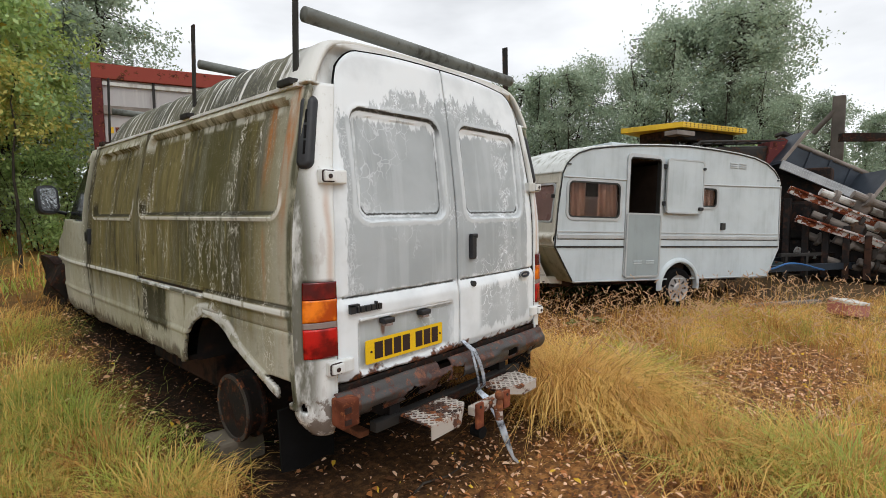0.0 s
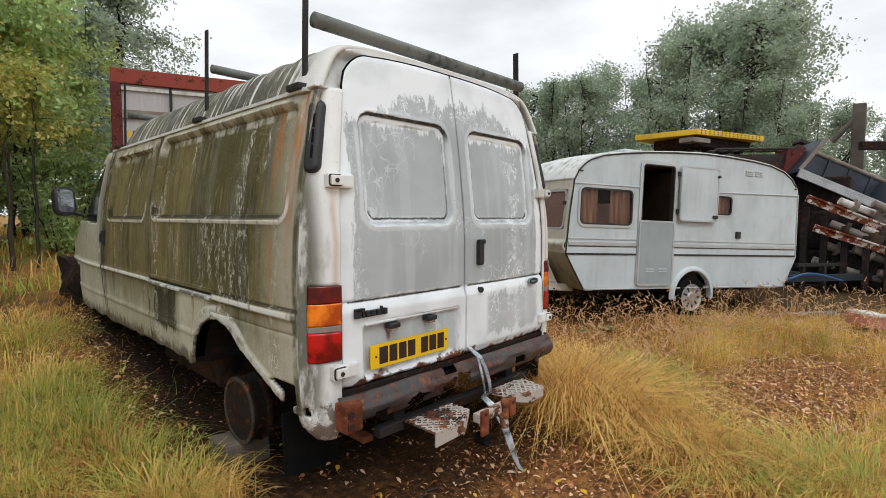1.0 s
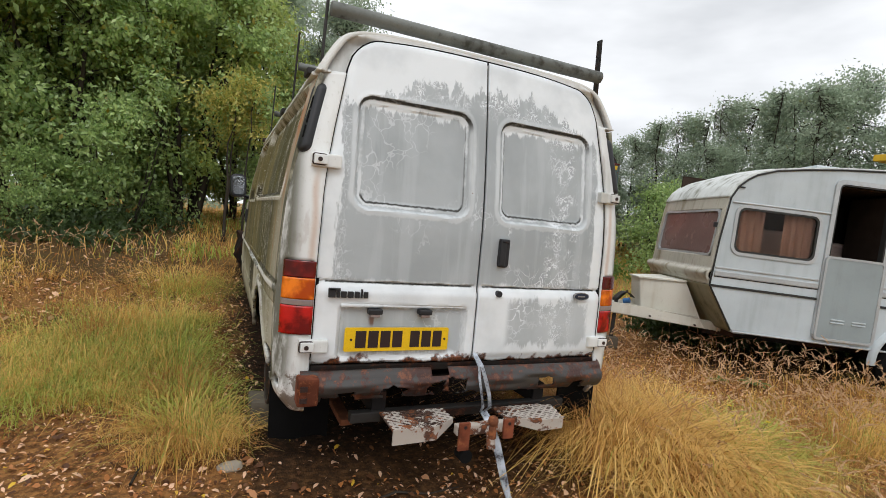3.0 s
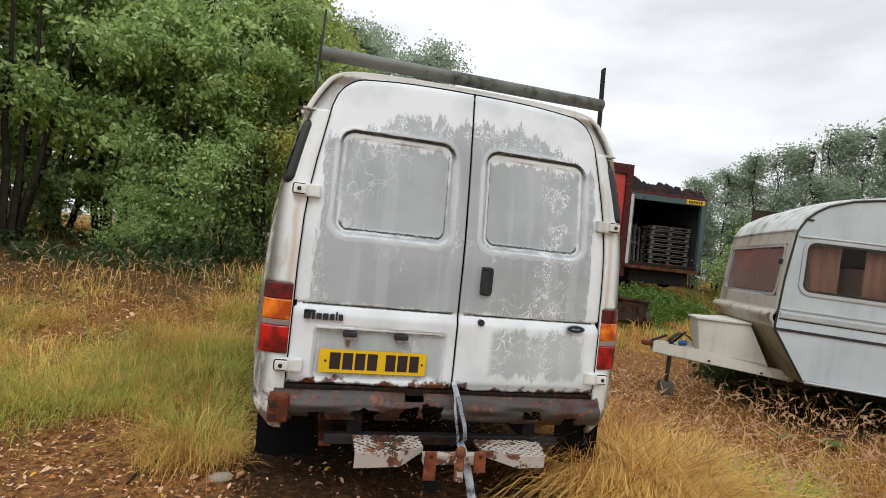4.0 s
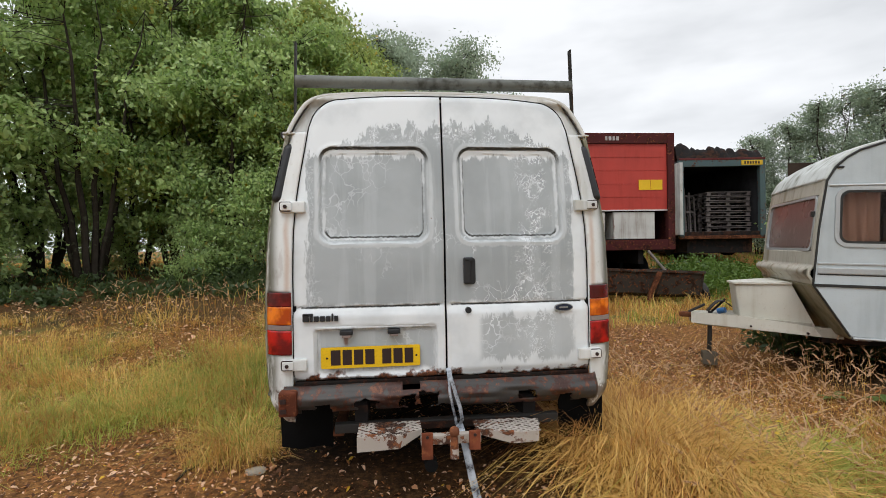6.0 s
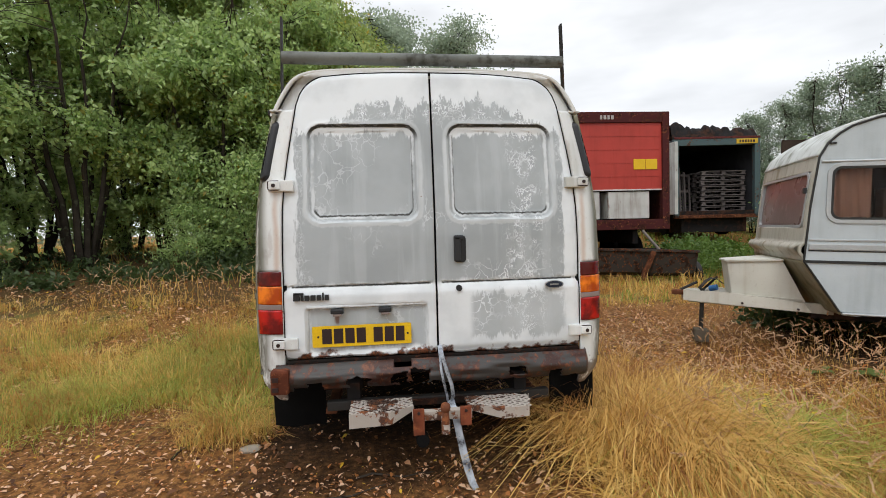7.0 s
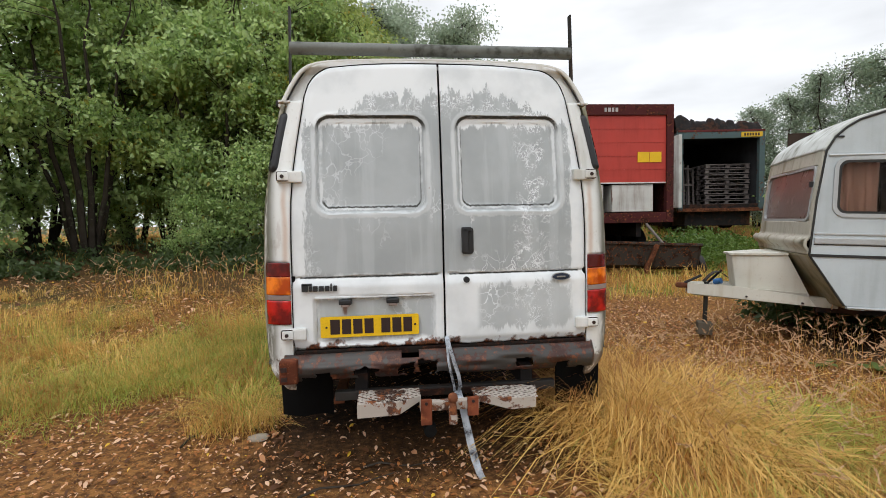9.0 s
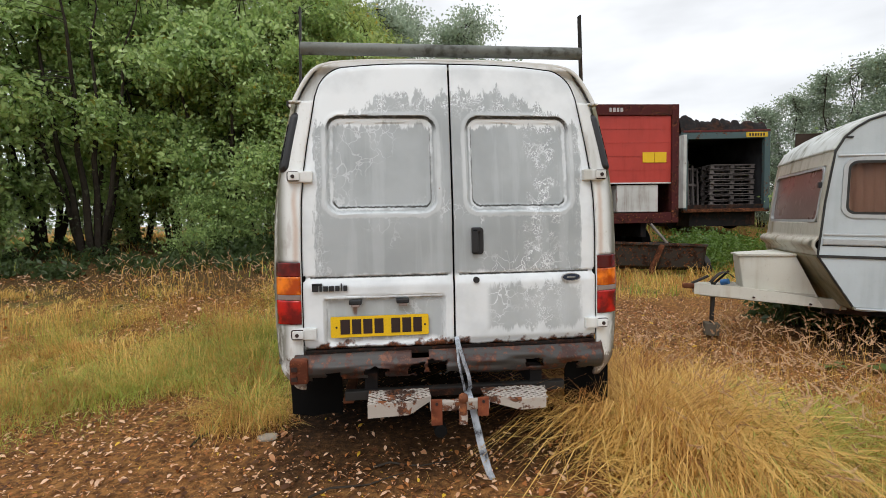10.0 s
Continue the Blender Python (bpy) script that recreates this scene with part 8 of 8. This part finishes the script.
def stalks(n, x0, x1, y0, y1, tall, label):
    """Tall seed stalks with a feathery head of spikelets."""
    p = np.stack([rs.uniform(x0, x1, n), rs.uniform(y0, y1, n)], 1)
    p = p[rs.rand(n) > bare(p[:, 0], p[:, 1]) * 0.6]
    base, mid, tip, w = blades(p, tall, 0.0032, 0.40, rs)
    m = len(p)
    pts = [np.stack([base - w, base + w, mid + w, mid - w, tip], 1).reshape(-1, 3)]
    k = np.arange(m)[:, None] * 5
    tri = [np.concatenate([k + [0, 1, 2], k + [0, 2, 3], k + [3, 2, 4]], 1).reshape(-1, 3)]
    d = tip - mid
    d /= np.linalg.norm(d, axis=1, keepdims=True) + 1e-9
    sag = np.stack([d[:, 0], d[:, 1], -0.1 - 0 * d[:, 2]], 1)
    length = rs.uniform(0.035, 0.085, (m, 1))
    stem = part("seed_stalks", strips("seed_stalks", pts[0], tri[0]), "straw")
    pts, tri, off = [], [], 0
    for j in range(22):
        f = rs.uniform(-0.15, 1.0, (m, 1))
        a = tip + length * (d * f + sag * np.abs(f) * f * 0.6)
        v = (d + sag * np.abs(f)) * 0.022 + rs.normal(size=(m, 3)) * 0.007 * (1.15 - np.abs(f))
        s = np.cross(v, rs.normal(size=(m, 3)))
        s = s / (np.linalg.norm(s, axis=1, keepdims=True) + 1e-9) * 0.0032
        pts.append(np.stack([a, a + v * 0.5 + s, a + v, a + v * 0.5 - s], 1).reshape(-1, 3))
        k = off + np.arange(m)[:, None] * 4
        tri.append(np.concatenate([k + [0, 1, 2], k + [0, 2, 3]], 1).reshape(-1, 3))
        off += m * 4
    part("seed_heads", strips("seed_heads", np.concatenate(pts), np.concatenate(tri)), "seed_head", stem)
    return tagged(stem, label, "grass", kind="stuff")


stalks(1000, 1.5, 4.4, -0.4, 2.0, 0.36, "pale seed stalks in front of the caravan")
stalks(700, 2.6, 7.0, -1.8, 0.6, 0.44, "pale seed stalks beside the caravan")
stalks(170, -4.8, -1.6, 3.4, 5.6, 0.40, "dead seed stalks below the trees")
stalks(240, 1.2, 3.6, -1.9, 0.0, 0.34, "seed stalks among dry grass")


def litter(n, x0, x1, y0, y1, need, size, label):
    p = np.stack([rs.uniform(x0, x1, n), rs.uniform(y0, y1, n)], 1)
    shelter = 1 - 0.8 * step(np.abs(p[:, 0]), 1.0, 0.85) * step(p[:, 1], -0.05, 0.15)
    p = p[rs.rand(n) < np.maximum(bare(p[:, 0], p[:, 1]), need) * shelter]
    m = len(p)
    z = height(p[:, 0], p[:, 1]) + 0.006 + 0.012 * rs.rand(m)
    at = np.stack([p[:, 0], p[:, 1], z], 1)
    a = rs.rand(m) * 2 * math.pi
    d = np.stack([np.cos(a), np.sin(a), rs.normal(size=m) * 0.30], 1)
    s = np.stack([-np.sin(a), np.cos(a), rs.normal(size=m) * 0.36], 1)
    L = (size * np.clip(rs.lognormal(0, 0.45, m), 0.4, 2.3))[:, None]
    up = np.array([0, 0, 1.0]) * L
    q = [at - d * L * 0.5, at - d * L * 0.12 + s * L * 0.25 + up * 0.16, at + d * L * 0.25 + s * L * 0.20 + up * 0.20, at + d * L * 0.55 + up * 0.05, at + d * L * 0.25 - s * L * 0.20 + up * 0.20, at - d * L * 0.12 - s * L * 0.25 + up * 0.16]
    pts = np.stack(q, 1).reshape(-1, 3)
    k = np.arange(m)[:, None] * 6
    faces = np.concatenate([k + [0, 1, 5], k + [1, 2, 5], k + [5, 2, 4], k + [4, 2, 3]], 1).reshape(-1, 3)
    return tagged(part("fallen_leaves", strips("fallen_leaves", pts, faces), "litter"), label, "leaves", kind="stuff")


litter(38000, -3.6, 3.4, -3.0, 4.2, 0.16, 0.022, "scattered pale and russet fallen leaves")
litter(42000, -3.6, 3.5, -3.0, 4.6, 0.16, 0.014, "small brown leaf fragments on dark earth")
litter(16000, 1.0, 6.0, -2.6, 5.2, 0.7, 0.022, "russet leaf litter between the dry stalks")
litter(7000, -6.5, -1.5, 1.2, 6.0, 0.55, 0.035, "russet leaf litter below the trees")


thatch = np.stack([rs.uniform(-3.6, 5.2, 52000), rs.uniform(-3.0, 4.2, 52000)], 1)
thatch = thatch[rs.rand(52000) < 0.25 + 0.6 * rough(thatch[:, 0], thatch[:, 1], 2.0, 20)]
thatch = thatch[rs.rand(len(thatch)) > 0.6 * bare(thatch[:, 0], thatch[:, 1])]
thatch = thatch[~((np.abs(thatch[:, 0]) < 0.95) & (thatch[:, 1] > -0.1))]
grass("flattened_straw", thatch, 0.08, 0.0030, 2.4, "straw", rs, "broken straw lying flat among fallen leaves")


def weeds(x, y, n, tall, r, label, mat="weed"):
    """Leafy nettles: stems with paired leaves."""
    p = np.stack([x + rs.normal(size=n) * r, y + rs.normal(size=n) * r], 1)
    z = height(p[:, 0], p[:, 1])
    reps = 26
    f = rs.rand(n, reps)
    at = np.stack([np.repeat(p[:, 0], reps), np.repeat(p[:, 1], reps), np.repeat(z, reps) + (f * tall * rs.uniform(0.6, 1.2, (n, 1))).ravel()], 1)
    at[:, :2] += rs.normal(size=(n * reps, 2)) * 0.05
    return tagged(part("nettles", leaves("nettles", at, 0.10, rs, 0.1, 0.5), mat), label, "weeds", kind="stuff")


weeds(7.4, 9.0, 170, 0.7, 0.5, "green nettles between the lorries")
weeds(6.5, 8.2, 60, 0.55, 0.4, "green nettles beside the loader bucket")
weeds(8.8, 9.6, 160, 0.6, 0.6, "green nettles below the open lorry")
weeds(8.2, -2.1, 12, 0.45, 0.16, "weeds growing through the scrap")
# unseen nettles added to block light coming under the caravan from behind
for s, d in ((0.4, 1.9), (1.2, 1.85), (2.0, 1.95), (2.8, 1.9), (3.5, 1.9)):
    weeds(3.564 + 0.906 * s + 0.423 * d, 1.252 - 0.423 * s + 0.906 * d, 130, 0.55, 0.28, "added nettles behind the caravan that keep light out below it", "shaded_weed")
weeds(-6.4, 7.8, 60, 0.24, 0.9, "low undergrowth around the willow stems, shade in its leaf colour", "shaded_weed")
weeds(-9.0, 7.0, 80, 0.35, 1.0, "low undergrowth around the willow stems, shade in its leaf colour", "shaded_weed")
weeds(-3.0, 7.6, 90, 0.4, 0.7, "low green undergrowth below the willows", "shaded_weed")

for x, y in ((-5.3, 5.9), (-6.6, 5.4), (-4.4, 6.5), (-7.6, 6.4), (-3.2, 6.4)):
    weeds(x, y, 26, 0.20, 0.45, "dark low weeds at the edge of the trees", "shaded_weed")


def dock(x, y, n, long, flowers, label):
    """A rosette of broad arching leaves, with a few yellow flowers on thin stems."""
    rnd = random.Random(int(x * 100))
    z = float(height(x, y))
    t = thing("dock_plant", label, "weed", Matrix.Translation((x, y, z)))
    for k in range(n):
        a, up, size = k * 2.4 + rnd.uniform(-0.3, 0.3), rnd.uniform(0.35, 1.0), long * rnd.uniform(0.6, 1.1)
        ob = part("leaf", sheet(np.linspace(0, 1, 8), np.linspace(-1, 1, 5), lambda f, s: (
            size * f * np.cos(a) - s * 0.17 * size * np.sin(math.pi * np.clip(f * 0.97 + 0.03, 0, 1)) ** 0.7 * np.sin(a),
            size * f * np.sin(a) + s * 0.17 * size * np.sin(math.pi * np.clip(f * 0.97 + 0.03, 0, 1)) ** 0.7 * np.cos(a),
            size * (up * f - 0.75 * up * f ** 2.4) + 0.05 * size * np.abs(s) + 0.01)), "dock", t, smooth=60)
        thicken(ob, 0.0015)
    for k in range(flowers):
        a, h = rnd.uniform(0, 6.3), rnd.uniform(0.2, 0.32)
        top = Vector((math.cos(a) * 0.13, math.sin(a) * 0.13, h))
        stem = bmesh.new()
        limb(stem, [Vector((0, 0, 0)), top * 0.5 + Vector((0, 0, 0.04)), top], 0.003, 0.002, 5)
        stem = part("flower_stem", stem, "dock", t)
        fl = bmesh.new()
        for q in range(9):
            b = q * 2 * math.pi / 9
            box(-0.003, 0.003, 0.002, 0.014, -0.001, 0.001, 0.0, fl, Matrix.Translation(top) @ Matrix.Rotation(b, 4, "Z") @ Matrix.Rotation(0.3, 4, "X"))
        part("flower_head", fl, "petal", stem, "yellow flower head")
    return t


dock(1.86, -0.27, 13, 0.24, 3, "broad-leaved green weed with small yellow flowers in dry grass")
dock(3.62, 0.86, 8, 0.16, 0, "pale green broad-leaved weed below the caravan")
dock(3.30, 1.02, 6, 0.14, 0, "pale green broad-leaved weed below the caravan")

# loose things at the tail
chunk = box(-0.98, -0.73, 0.82, 1.05, -0.03, 0.145, 0.02)
bmesh.ops.subdivide_edges(chunk, edges=chunk.edges[:], cuts=2, use_grid_fill=True)
for v in chunk.verts:
    v.co += Vector((noise.noise(v.co * 11), noise.noise(v.co * 11 + Vector((5, 0, 0))), noise.noise(v.co * 9 + Vector((0, 7, 0))))) * 0.014
block = tagged(part("concrete_block", chunk, "concrete", None), "broken grey concrete block under the wheel", "block")
strap = bmesh.new()


def ribbon(bm, pts, w, t=0.004, axis=Vector((1, 0, 0))):
    rows = []
    for i, p in enumerate(pts):
        p = Vector(p)
        d = (Vector(pts[min(i + 1, len(pts) - 1)]) - Vector(pts[max(i - 1, 0)])).normalized()
        twist = Matrix.Rotation(0.7 * math.sin(i * 0.8), 3, d)
        a = twist @ (axis - d * axis.dot(d)).normalized()
        b = d.cross(a)
        rows.append([bm.verts.new(p + a * w * s + b * t * q) for s, q in ((-1, -1), (1, -1), (1, 1), (-1, 1))])
    for a, b in zip(rows, rows[1:]):
        for k in range(4):
            bm.faces.new((a[k], a[(k + 1) % 4], b[(k + 1) % 4], b[k]))
    bm.faces.new(rows[0])
    bm.faces.new(rows[-1][::-1])


ribbon(strap, [(0.0, -0.03, 0.66), (0.0, -0.10, 0.62), (0.002, -0.122, 0.55), (0.015, -0.13, 0.48), (0.028, -0.13, 0.42), (0.035, -0.10, 0.385)], 0.006)
ribbon(strap, [(0.008, -0.03, 0.66), (0.012, -0.11, 0.62), (0.030, -0.135, 0.55), (0.052, -0.14, 0.48), (0.060, -0.14, 0.42), (0.055, -0.10, 0.385)], 0.009)
ribbon(strap, [(0.050, -0.10, 0.385), (0.062, -0.17, 0.34), (0.072, -0.22, 0.27), (0.088, -0.25, 0.18), (0.105, -0.27, 0.10), (0.125, -0.29, 0.03), (0.14, -0.31, 0.008)], 0.019)
tagged(part("tie_strap", strap, "strap", None, smooth=40), "frayed silver tie-down strap hanging over the towbar", "strap")
rnd = random.Random(3)
for k, (x, y, a, n) in enumerate(((-0.75, -0.35, 20, 0.5), (-0.2, -0.55, 160, 0.35), (-1.5, 0.25, 80, 0.4), (0.55, -0.75, 50, 0.3), (-0.45, -0.1, 0, 0.4))):
    tw = bmesh.new()
    z = float(height(x, y)) + 0.015
    p = [Vector((x + math.cos(radians(a)) * n * f, y + math.sin(radians(a)) * n * f + 0.02 * math.sin(f * 6), z + 0.01 * math.sin(f * 9))) for f in np.linspace(0, 1, 6)]
    limb(tw, p, 0.007, 0.003, 5)
    tagged(part("twig", tw, "bark"), "thin dark twig lying on the earth", "twig", "fallen twigs")
stone = bmesh.new()
bmesh.ops.create_icosphere(stone, subdivisions=2, radius=1.0)
for v in stone.verts:
    v.co = Vector((v.co.x * 0.075, v.co.y * 0.055, v.co.z * 0.026)) * (0.85 + 0.3 * noise.noise(v.co * 2))
st = tagged(part("stone", stone, "pale_stone", None, smooth=40), "pale stone half buried in leaf litter", "stone")
st.location = (-1.09, 0.33, 0.02)
